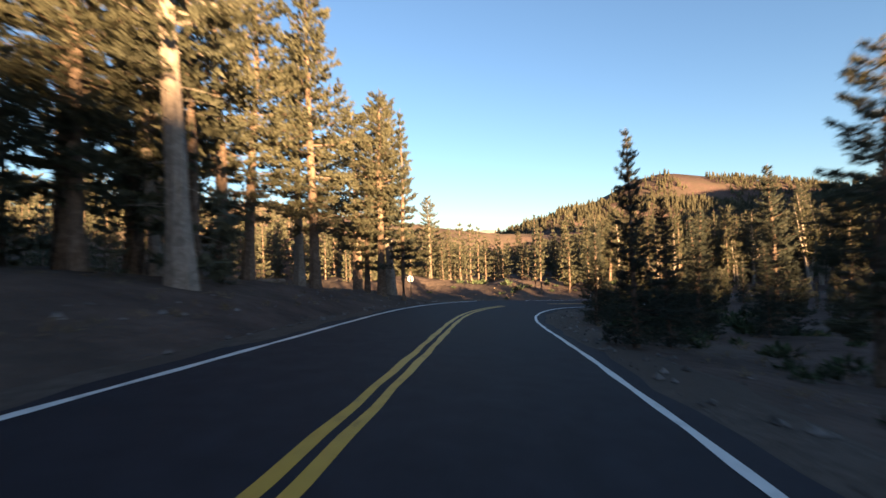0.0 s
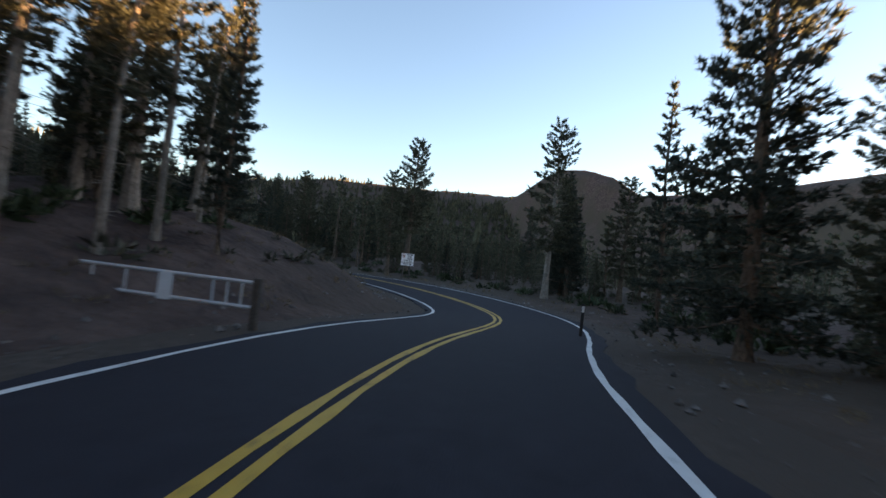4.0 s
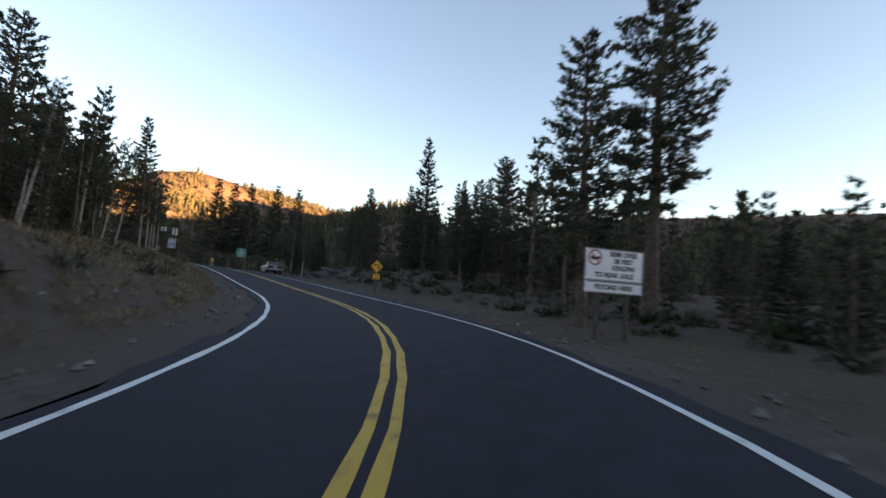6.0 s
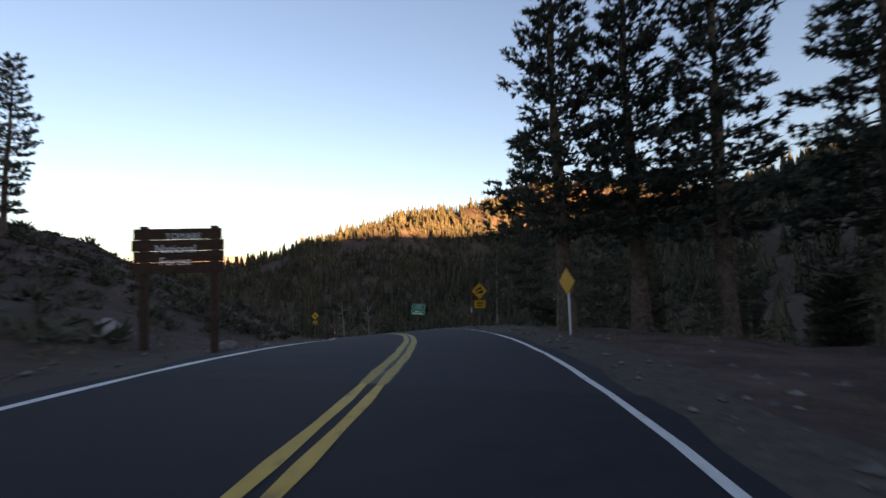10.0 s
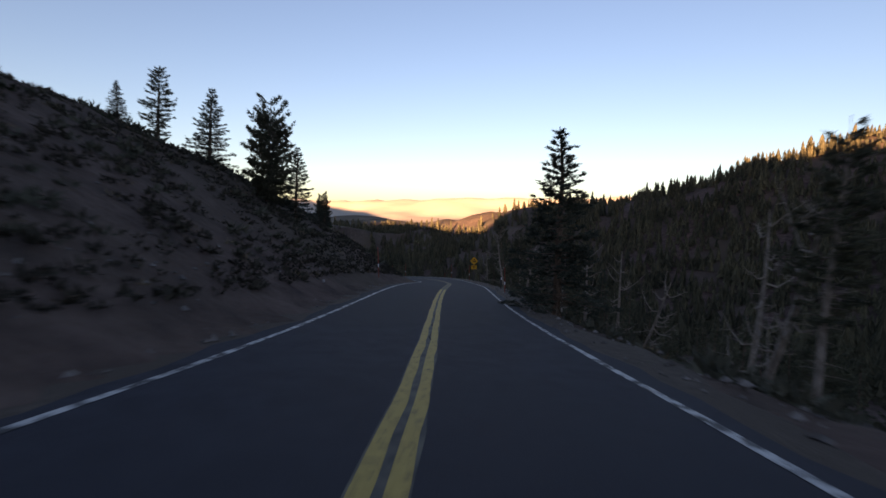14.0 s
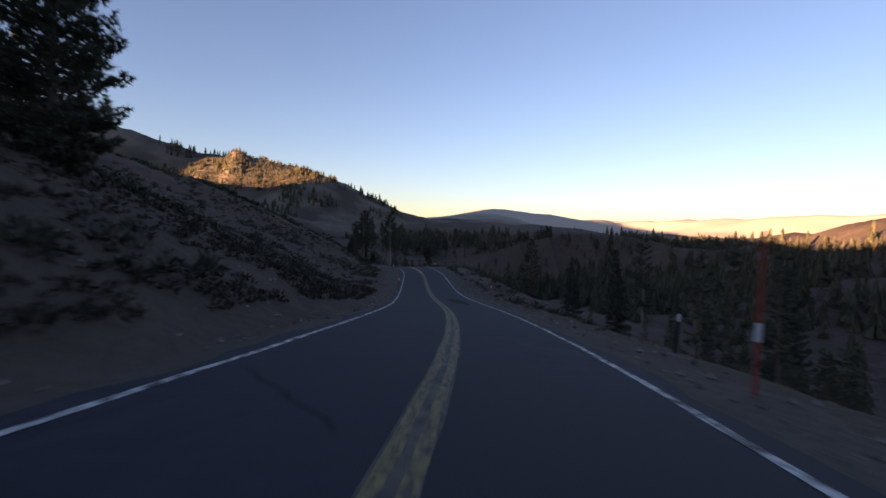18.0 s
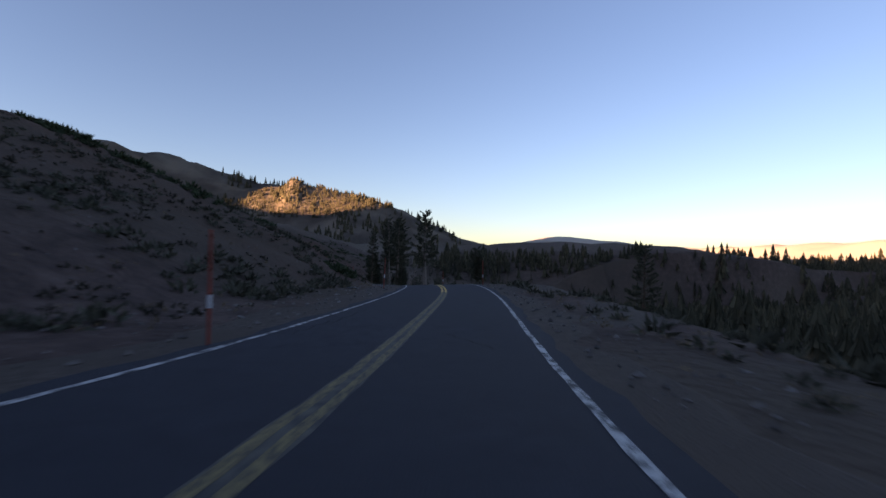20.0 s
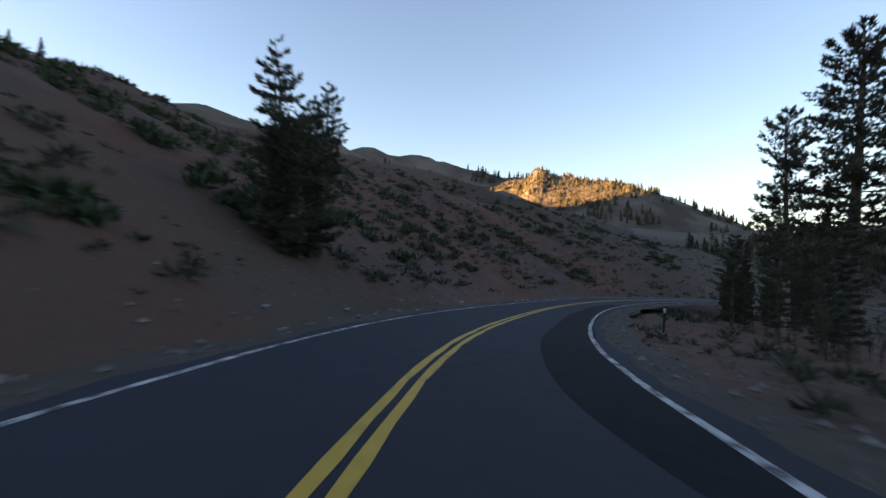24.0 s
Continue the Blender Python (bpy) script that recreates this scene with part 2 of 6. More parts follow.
r_patch.inputs["Scale"].default_value, r_patch.inputs["Detail"].default_value, r_patch.inputs["Distortion"].default_value = 0.09, 9, 0.8
r_near.inputs["From Min"].default_value, r_near.inputs["From Max"].default_value = 92, 55
r_edge.inputs["From Min"].default_value, r_edge.inputs["From Max"].default_value = 0.28, 0.64
gk.new(r_len.outputs["Value"], r_near.inputs["Value"])
gk.new(r_patch.outputs["Fac"], r_edge.inputs["Value"])
gk.new(r_near.outputs["Result"], r_both.inputs[0])
gk.new(r_edge.outputs["Result"], r_both.inputs[1])
r_mix.data_type = r_tone.data_type = "RGBA"
r_tone.blend_type = "MULTIPLY"
r_tone.inputs["Factor"].default_value = 1.0
r_tone.inputs["B"].default_value = (1.36, 0.93, 0.87, 1)
gk.new(g_sun_mix.outputs["Result"], r_tone.inputs["A"])
gk.new(g_sun_mix.outputs["Result"], r_mix.inputs["A"])
gk.new(r_tone.outputs["Result"], r_mix.inputs["B"])
gk.new(r_both.outputs["Value"], r_mix.inputs["Factor"])
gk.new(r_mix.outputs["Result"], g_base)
GRAVEL = ramp_mat("gravel", [(0.3, (0.055, 0.045, 0.038)), (0.7, (0.13, 0.105, 0.088))], 5, 9, 0.95, 0.8, 20, (0.085, 0.068, 0.056), 0.3, spec=0.1)
WHITE_LINE = ramp_mat("white_road_paint", [(0.30, (0.16, 0.16, 0.16)), (0.40, (0.62, 0.62, 0.60)), (0.8, (0.78, 0.78, 0.76))], 5, 9, 0.6, 0.2, 40, spec=0.3)
YELLOW_LINE = ramp_mat("yellow_road_paint", [(0.30, (0.12, 0.085, 0.03)), (0.42, (0.50, 0.29, 0.035)), (0.8, (0.62, 0.37, 0.05))], 4, 9, 0.6, 0.2, 40, spec=0.3)
WORN_WHITE = ramp_mat("worn_white_paint", [(0.45, (0.05, 0.05, 0.052)), (0.52, (0.45, 0.45, 0.44)), (0.8, (0.62, 0.62, 0.60))], 5, 12, 0.7, 0.2, 40, spec=0.2)
WORN_YELLOW = ramp_mat("worn_yellow_paint", [(0.36, (0.06, 0.055, 0.045)), (0.44, (0.36, 0.25, 0.07)), (0.8, (0.48, 0.34, 0.10))], 11, 10, 0.7, 0.2, 40, spec=0.2)
FADED_YELLOW = ramp_mat("faded_yellow_paint", [(0.42, (0.045, 0.046, 0.046)), (0.56, (0.22, 0.17, 0.075)), (0.8, (0.30, 0.24, 0.13))], 13, 10, 0.75, 0.2, 40, spec=0.2)
PALE_STRIP = ramp_mat("pale_worn_strip", [(0.40, (0.045, 0.046, 0.048)), (0.55, (0.10, 0.095, 0.08)), (0.8, (0.19, 0.175, 0.13))], 3.5, 10, 0.8, 0.2, 40, spec=0.2)
BARK = ramp_mat("pine_bark", [(0.3, (0.065, 0.045, 0.033)), (0.55, (0.16, 0.115, 0.085)), (0.75, (0.26, 0.20, 0.155))], 3.5, 8, 0.95, 0.9, 9, spec=0.1, distortion=1.5)
PALE_BARK = ramp_mat("pale_bark", [(0.3, (0.14, 0.115, 0.095)), (0.55, (0.27, 0.225, 0.185)), (0.75, (0.38, 0.33, 0.28))], 3.0, 8, 0.95, 0.9, 9, spec=0.1, distortion=1.5)
NEEDLES = ramp_mat("pine_needles", [(0.3, (0.050, 0.056, 0.038)), (0.7, (0.135, 0.132, 0.082))], 0.9, 4, 0.7, 0, None, island=0.35, spec=0.25)
FIR_NEEDLES = ramp_mat("fir_needles", [(0.3, (0.036, 0.045, 0.036)), (0.7, (0.088, 0.097, 0.070))], 0.9, 4, 0.7, 0, None, island=0.35, spec=0.25)
FAR_NEEDLES = ramp_mat("far_forest_needles", [(0.3, (0.052, 0.053, 0.038)), (0.7, (0.135, 0.124, 0.076))], 0.05, 4, 0.85, 0, None, island=0.4, spec=0.1)


def let_light_through(mat, share=0.4):
    """Needles pass part of the light on to their far side."""
    n, l = mat.node_tree.nodes, mat.node_tree.links
    b, out = n["Principled BSDF"], n["Material Output"]
    tr, mx = n.new("ShaderNodeBsdfTranslucent"), n.new("ShaderNodeMixShader")
    l.new(b.inputs["Base Color"].links[0].from_socket, tr.inputs["Color"])
    mx.inputs["Fac"].default_value = share
    l.new(b.outputs["BSDF"], mx.inputs[1])
    l.new(tr.outputs["BSDF"], mx.inputs[2])
    l.new(mx.outputs["Shader"], out.inputs["Surface"])


for leaf in (NEEDLES, FIR_NEEDLES, FAR_NEEDLES):
    let_light_through(leaf)

# ---------------------------------------------------------------- the road's line
def spline(values, step, fine):
    """A natural cubic spline through values at even steps, sampled at the places fine."""
    v = np.asarray(values, float)
    k = len(v)
    a, c = np.zeros((k, k)), np.zeros((k, k))
    a[0, 0] = a[-1, -1] = 1
    for i in range(1, k - 1):
        a[i, i - 1 : i + 2] = (1, 4, 1)
        c[i, i - 1 : i + 2] = (6, -12, 6)
    m = np.linalg.solve(a, c @ v)
    s = np.clip(fine / step, 0, k - 1 - 1e-9)
    i = s.astype(int)
    u = s - i
    return (1 - u) * v[i] + u * v[i + 1] + ((1 - u) ** 3 - (1 - u)) / 6 * m[i] + (u**3 - u) / 6 * m[i + 1]


ST = np.arange(0, (len(ROAD_XY) - 1) * 13.0, 1.0)
CX, CY = (spline([p[k] for p in ROAD_XY], 13.0, ST) for k in (0, 1))
CZ, CB = spline(ROAD_Z, 13.0, ST), np.radians(spline(ROAD_BANK, 13.0, ST))
TX, TY = np.gradient(CX), np.gradient(CY)
TL = np.hypot(TX, TY)
TX, TY = TX / TL, TY / TL
WR, WL = spline(LANE_R, 13.0, ST), spline(LANE_L, 13.0, ST)


def on_road(s, d, up=0.0):
    """The place at s metres along the road, d metres to the right of its centre line, up metres over the surface."""
    x, y, z, tx, ty, b = (np.interp(s, ST, v) for v in (CX, CY, CZ, TX, TY, CB))
    return np.stack([x + ty * d, y - tx * d, z + np.tan(b) * d + up], -1)


# ---------------------------------------------------------------- the lie of the land
# along the road: metres, then level shoulder, slope beyond it and the height it levels off at
LEFT_LAND = [(0, 1.3, 0.45, 2.6), (46, 1.3, 0.42, 2.3), (58, 1.4, 0.36, 1.8), (68, 1.8, 0.25, 1.2), (75, 4, 0.10, 0.8), (84, 6, 0.05, 0.8), (94, 3.5, 0.12, 1.2), (122, 4, 0.06, 0.9), (140, 2.3, 0.3, 3), (150, 1.9, 0.75, 4.6), (172, 1.9, 0.7, 4.2), (182, 2.2, 0.45, 3.2),
             (196, 2.0, 0.42, 3.0), (208, 1.9, 0.44, 3.2), (226, 2.4, 0.28, 2.8), (244, 3, 0.2, 4), (258, 2.2, 0.4, 7), (274, 1.6, 0.62, 22), (302, 1.6, 0.68, 26)]
LEFT_LAND += [(334, 1.5, 0.74, 22), (356, 1.6, 0.72, 17), (380, 1.6, 0.6, 18), (402, 1.8, 0.5, 26), (438, 6.5, 0.42, 34), (466, 5, 0.5, 40), (482, 1.8, 0.58, 44), (640, 1.6, 0.55, 44)]
RIGHT_LAND = [(0, 2.0, -0.12, -1.5), (60, 1.8, -0.1, -1.2), (110, 2.5, -0.05, -0.8), (152, 4.5, 0.03, 0.6), (188, 5.0, 0.06, 1.0), (206, 6.0, 0.40, 2.4), (228, 5, 0.36, 2.3), (244, 6, 0.04, 0.3), (258, 6, -0.2, -8),
              (274, 4, -0.5, -18), (304, 2.2, -0.55, -22), (364, 2.2, -0.5, -24), (425, 4, -0.45, -24), (446, 7, -0.4, -22), (474, 4.5, -0.42, -20), (494, 2.0, -0.4, -16), (522, 3.2, -0.3, -11), (545, 6.5, -0.22, -9), (640, 6.5, -0.22, -9)]
# crests of the hills round about: points of a crest line and the crest's breadth
CRESTS = [
    ([(-330, 640, -12), (-175, 570, -4), (-50, 525, 11), (70, 482, 26), (148, 535, 48), (203, 568, 64), (245, 575, 64), (300, 560, 52), (390, 553, 40)], 95),
    ([(150, 690, 40), (220, 715, 82), (300, 725, 112), (345, 720, 120), (420, 700, 114), (520, 640, 80)], 130),
    ([(-1000, 1150, 0), (-600, 800, -8), (-330, 640, -12)], 150),
    ([(-60, 135, 22), (-135, 118, 24), (-207, 82, 32), (-330, 15, 62)], 95),
    ([(-330, 15, 62), (-400, -50, 76), (-436, 0, 72), (-455, 25, 60)], 85),
    ([(-706, -154, 138), (-816, -44, 148)], 95),
    ([(-816, -44, 142), (-801, 80, 112), (-722, 244, 66), (-763, 377, 28), (-900, 520, 5)], 130),
    ([(-1200, 600, 20), (-2163, 1099, 112), (-2500, 1900, 95)], 330),
    ([(-2900, 2100, 95), (-1780, 2560, 130), (-800, 2900, 140), (300, 3200, 190)], 420),
    ([(955, 875, 116), (963, 213, 134), (1000, -300, 120)], 270),
    ([(-760, 120, 98), (-700, 168, 87)], 40),
    ([(232, 185, 34), (296, 290, 42), (360, 420, 46), (420, 520, 50)], 85),
]
VALLEY = -42.0
# a long, mostly unseen ridge added to the south to keep the road in shade: metres along it and height of its crest,
# with saddles that let sun through
SHADE_RIDGE = [(-1500, 311), (-900, 231), (-720, 186), (-690, 184), (-645, 153), (-622, 128), (-606, 106), (-585, 97), (-554, 92), (-520, 92), (-500, 95), (-488, 125), (-455, 135), (-399, 118), (-300, 108), (-120, 97), (-90, 88), (-62, 62), (-44, 42), (-26, 33), (4, 26), (20, 20.6), (33, 20.3), (46, 20.2), (60, 20.6), (66, 21.4), (76, 23.2), (88, 25.5), (98, 30), (106, 36), (114, 50), (123, 60), (140, 64), (170, 69), (230, 76), (267, 78), (360, 76), (424, 82), (465, 86), (509, 110), (560, 126), (610, 134), (650, 132), (720, 116), (800, 100)]
# low dirt mounds in the sunlit clearing: place, height and breadth
CLEARING_MOUNDS = [(9.6, 67.5, 1.3, 3.6), (-5, 68, 1.1, 4.2), (25, 66, 1.0, 4.0), (35, 70.5, 1.2, 4.5), (16, 73, 0.8, 3.5)]


def crest_height(x, y):
    z = np.full(x.shape, VALLEY)
    for line, breadth in CRESTS:
        for (x0, y0, z0), (x1, y1, z1) in zip(line, line[1:]):
            dx, dy = x1 - x0, y1 - y0
            u = np.clip(((x - x0) * dx + (y - y0) * dy) / (dx * dx + dy * dy), 0, 1)
            d = np.hypot(x - x0 - u * dx, y - y0 - u * dy)
            top = z0 + u * (z1 - z0)
            z = np.maximum(z, VALLEY + (top - VALLEY) / (1 + (d / breadth) ** 2) - 6 * np.clip(d / breadth - 3, 0, 4))
    return z


def waves(x, y, size, seed):
    """Cheap rolling noise between -1 and 1."""
    rng = np.random.RandomState(seed)
    z = 0 * x
    for k in range(9):
        a, f, p = rng.uniform(0, 6.28), rng.uniform(0.6, 2.2) / size, rng.uniform(0, 6.28)
        z = z + np.sin((np.cos(a) * x + np.sin(a) * y) * f * 6.28 + p) / 4.2
    return z


# the side road that leaves to the left at the first bend
SIDE_XY = [(9.5, 41.0), (2.0, 47.5), (-8.0, 54.0), (-20.0, 59.0), (-36.0, 61.0), (-60.0, 58.0)]
SIDE_S = np.r_[0, np.cumsum([math.dist(p, q) for p, q in zip(SIDE_XY, SIDE_XY[1:])])]
SIDE_Z = np.array([-4.75, -4.7, -4.7, -4.6, -4.4, -4.0])


def side_place(x, y):
    """Metres along the side road and away from its middle."""
    best, along = np.full(x.shape, 1e9), np.zeros(x.shape)
    for k, ((x0, y0), (x1, y1)) in enumerate(zip(SIDE_XY, SIDE_XY[1:])):
        dx, dy = x1 - x0, y1 - y0
        u = np.clip(((x - x0) * dx + (y - y0) * dy) / (dx * dx + dy * dy), 0, 1)
        d = np.hypot(x - x0 - u * dx, y - y0 - u * dy)
        along = np.where(d < best, SIDE_S[k] + u * math.hypot(dx, dy), along)
        best = np.minimum(best, d)
    return along, best


def land(x, y):
    """Height of the ground, and the distance to the road's centre line."""
    x, y = np.asarray(x, float), np.asarray(y, float)
    shape = x.shape
    x, y = x.ravel(), y.ravel()
    zs, ds = np.empty(len(x)), np.empty(len(x))
    keys_l, keys_r = np.array(LEFT_LAND), np.array(RIGHT_LAND)
    tabs = [[np.interp(ST, k[:, 0], k[:, c]) for c in (1, 2, 3)] for k in (keys_l, keys_r)]
    sub = slice(None, None, 2)
    for a in range(0, len(x), 20000):
        px, py = x[a : a + 20000, None], y[a : a + 20000, None]
        ox, oy = px - CX[None, sub], py - CY[None, sub]
        d2 = ox * ox + oy * oy
        d = np.sqrt(d2)
        right = (ox * TY[None, sub] - oy * TX[None, sub]) > 0
        sh, sl, mx = (np.where(right, r[None, sub], q[None, sub]) for q, r in zip(*tabs))
        half = np.where(right, 3.5, 3.4)
        out = np.maximum(d - half - sh, 0)
        rise = mx * (1 - np.exp(-out * np.abs(sl) / np.maximum(np.abs(mx), 0.1))) * np.sign(sl) * np.sign(mx)
        rise = np.where(sl < 0, -np.abs(rise), np.abs(rise))
        lat = np.clip(ox * TY[None, sub] - oy * TX[None, sub], -6, 6)
        w = 1.0 / (d2 + 0.3) ** 4
        w /= w.sum(1, keepdims=True)
        near = d.min(1)
        z = (w * (CZ[None, sub] + np.tan(CB)[None, sub] * lat + rise)).sum(1)
        zs[a : a + 20000], ds[a : a + 20000] = z, near
    far = crest_height(x, y) + 9 * waves(x, y, 420, 3) * np.clip(ds / 500, 0, 1) + 3 * waves(x, y, 110, 4) * np.clip(ds / 300, 0, 1)
    b = np.clip((ds - 45) / 210, 0, 1)
    b = b * b * (3 - 2 * b)
    rough = 0.30 * waves(x, y, 9, 1) + 0.13 * waves(x, y, 3.1, 2)
    z = zs * (1 - b) + far * b + rough * np.clip((ds - 5.5) / 8, 0, 1) + 1.1 * waves(x, y, 38, 6) * np.clip((ds - 12) / 30, 0, 1)
    # a wooded knoll added between the first bends and the valley, to shade it
    kc, ka = 0.906 * x + 0.423 * y - 28, -0.423 * x + 0.906 * y - 154.6
    z = z + 9 * np.exp(-((kc / 62) ** 2) / 2 - ((ka / 27) ** 2) / 2) * np.clip((ds - 38) / 50, 0, 1)
    for mx, my, mh, mr in CLEARING_MOUNDS:
        z = z + mh * np.exp(-((x - mx) ** 2 + 1.6 * (y - my) ** 2) / (2 * mr * mr)) * np.clip((ds - 6) / 4, 0, 1)
    z = z - 6 * np.exp(-((x + 195) ** 2 + (y - 355) ** 2) / 4500)
    z = z - 13 * np.exp(-((x + 245) ** 2 + (y - 272) ** 2) / 3000)
    u, q = side_place(x, y)
    k = np.clip((13.0 - q) / 6.0, 0, 1) * np.clip((ds - 3.6) / 1.5, 0, 1)
    z = z * (1 - k) + (np.interp(u, SIDE_S, SIDE_Z) - 0.10) * k
    z = z - 0.12 * np.clip((5.0 - ds) / 1.2, 0, 1)
    return z.reshape(shape), ds.reshape(shape)


def grid_lines(lo, hi, fine, far):
    inner = list(np.arange(lo, hi + fine, fine))
    step, out_hi, out_lo = fine, [inner[-1]], [inner[0]]
    while out_hi[-1] < hi + far:
        step *= 1.13
        step = min(step, 60)
        out_hi.append(out_hi[-1] + step)
        out_lo.append(out_lo[-1] - step)
    return np.array(out_lo[:0:-1] + inner + out_hi[1:])


gx, gy = grid_lines(-175, 160, 1.5, 4200), grid_lines(-35, 320, 1.5, 4200)
GX, GY = np.meshgrid(gx, gy)
GZ, GD = land(GX, GY)
nx, ny = len(gx), len(gy)
idx = np.arange(nx * ny).reshape(ny, nx)
quads = np.stack([idx[:-1, :-1], idx[:-1, 1:], idx[1:, 1:], idx[1:, :-1]], -1).reshape(-1, 4)
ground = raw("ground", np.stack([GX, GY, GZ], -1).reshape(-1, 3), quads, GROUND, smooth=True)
tagged(ground, "dry brown dirt slopes with sparse grass and distant hills", "ground", kind="structure")


# mesh of the added ridge, whose crest line shapes where the sun falls
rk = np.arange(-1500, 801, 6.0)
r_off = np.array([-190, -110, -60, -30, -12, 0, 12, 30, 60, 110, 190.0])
r_top = np.interp(rk, [k for k, _ in SHADE_RIDGE], [h for _, h in SHADE_RIDGE])[:, None] + (0.3 * waves(rk, 0 * rk, 30, 19))[:, None]
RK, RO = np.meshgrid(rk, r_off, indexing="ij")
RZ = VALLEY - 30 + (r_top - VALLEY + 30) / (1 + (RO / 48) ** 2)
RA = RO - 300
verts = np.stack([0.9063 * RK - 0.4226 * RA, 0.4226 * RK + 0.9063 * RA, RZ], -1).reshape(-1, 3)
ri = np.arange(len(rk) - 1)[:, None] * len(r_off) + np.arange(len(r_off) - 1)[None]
tagged(raw("ridge", verts, np.stack([ri, ri + len(r_off), ri + len(r_off) + 1, ri + 1], -1).reshape(-1, 4), GROUND, smooth=True), "long added ridge, mostly unseen, that keeps sun off the road, with saddles", "ridge", kind="structure")


def height(x, y):
    """Height of the ground mesh at one place."""
    i = int(np.clip(np.searchsorted(gx, x) - 1, 0, nx - 2))
    j = int(np.clip(np.searchsorted(gy, y) - 1, 0, ny - 2))
    u, v = (x - gx[i]) / (gx[i + 1] - gx[i]), (y - gy[j]) / (gy[j + 1] - gy[j])
    return float((GZ[j, i] * (1 - u) + GZ[j, i + 1] * u) * (1 - v) + (GZ[j + 1, i] * (1 - u) + GZ[j + 1, i + 1] * u) * v)


def heights(x, y):
    i = np.clip(np.searchsorted(gx, x) - 1, 0, nx - 2)
    j = np.clip(np.searchsorted(gy, y) - 1, 0, ny - 2)
    u, v = (x - gx[i]) / (gx[i + 1] - gx[i]), (y - gy[j]) / (gy[j + 1] - gy[j])
    z = (GZ[j, i] * (1 - u) + GZ[j, i + 1] * u) * (1 - v) + (GZ[j + 1, i] * (1 - u) + GZ[j + 1, i + 1] * u) * v
    return z, GD[j, i]


# ---------------------------------------------------------------- road surface and its lines
def ribbon(name, s, d0, d1, mat, up, thick=0.0, steps=1):
    """A strip along the road between two offsets (arrays or numbers), with a raised edge of its thickness."""
    d0, d1 = np.broadcast_to(d0, s.shape), np.broadcast_to(d1, s.shape)
    cols = [on_road(s, d0 + (d1 - d0) * k / steps, up) for k in range(steps + 1)]
    if thick:
        cols = [on_road(s, d0 - 0.02, up - thick)] + cols + [on_road(s, d1 + 0.02, up - thick)]
    c = len(cols)
    v = np.stack(cols, 1).reshape(-1, 3)
    i = np.arange(len(s) - 1)[:, None] * c + np.arange(c - 1)[None]
    f = np.stack([i, i + 1, i + c + 1, i + c], -1).reshape(-1, 4)
    return raw(name, v, f, mat)


S_ALL = np.arange(2, ST[-1] - 1, 1.0)
SEAM = 246.0


def lanes(s):
    return np.interp(s, ST, WR), np.interp(s, ST, WL)


def paving(name, s0, s1, mat, words):
    s = np.arange(s0, s1 + 0.01, 1.0)
    wob = 0.10 * np.sin(s * 0.9) + 0.08 * np.sin(s * 2.3 + 1)
    r, q = lanes(s)
    ob = ribbon(name, s, -q - 0.38 + wob, r + 0.42 + 0.8 * wob[::-1], mat, 0.0, 0.16, 8)
    return tagged(ob, words, "road", kind="structure")


road = paving("road", 2, SEAM, ASPHALT, "dark resurfaced two-lane asphalt mountain road")
paving("road", SEAM, float(S_ALL[-1]), OLD_ASPHALT, "older grey two-lane asphalt mountain road with cracks")


def strip(name, s0, s1, d0, d1, mat, words, up=0.0, cat="shoulder"):
    """A strip beside the road that tapers in and out and dips at its outer edge."""
    s = np.arange(s0, s1 + 0.01, 1.5)
    e = np.clip(np.minimum(s - s0, s1 - s) / 7.0, 0.12, 1.0)
    far = d0 + (d1 - d0) * e + 0.22 * np.sin(s * 0.8) + 0.12 * np.sin(s * 2.1)
    cols = [on_road(s, d0 + (far - d0) * k / 5, up - (0.07 if k == 5 else 0.0)) for k in range(6)]
    v = np.stack(cols, 1).reshape(-1, 3)
    i = np.arange(len(s) - 1)[:, None] * 6 + np.arange(5)[None]
    f = np.stack([i, i + 1, i + 7, i + 6], -1).reshape(-1, 4)
    if d1 < d0:
        f = f[:, ::-1]
    return tagged(raw(name, v, f, mat), words, cat, kind="structure")


strip("shoulder", 2, 180, 3.2, 5.2, GRAVEL, "gravel shoulder beside the asphalt", -0.02)
strip("shoulder", 180, 236, 3.2, 8.6, TURNOUT, "worn grey asphalt turnout beside the lane", -0.015)
strip("shoulder", 232, 300, 3.2, 6.2, GRAVEL, "wide dirt and gravel shoulder", -0.02)
strip("shoulder", 298, 440, 3.2, 4.9, GRAVEL, "gravel shoulder above the drop", -0.02)
strip("shoulder", 436, 482, 3.2, 9.2, GRAVEL, "wide grey gravel turnout", -0.02)
strip("shoulder", 480, 620, 3.2, 4.9, GRAVEL, "gravel shoulder above the drop", -0.02)
strip("shoulder", 2, 62, -3.1, -5.0, GRAVEL, "gravel shoulder below the bank", -0.02)
strip("shoulder", 90, 440, -3.2, -4.9, GRAVEL, "gravel shoulder below the bank", -0.02)
strip("shoulder", 432, 478, -3.1, -8.6, GRAVEL, "wide dirt pull-out below the slope", -0.02)
strip("shoulder", 474, 620, -3.1, -4.9, GRAVEL, "gravel and fallen stones below the slope", -0.02)

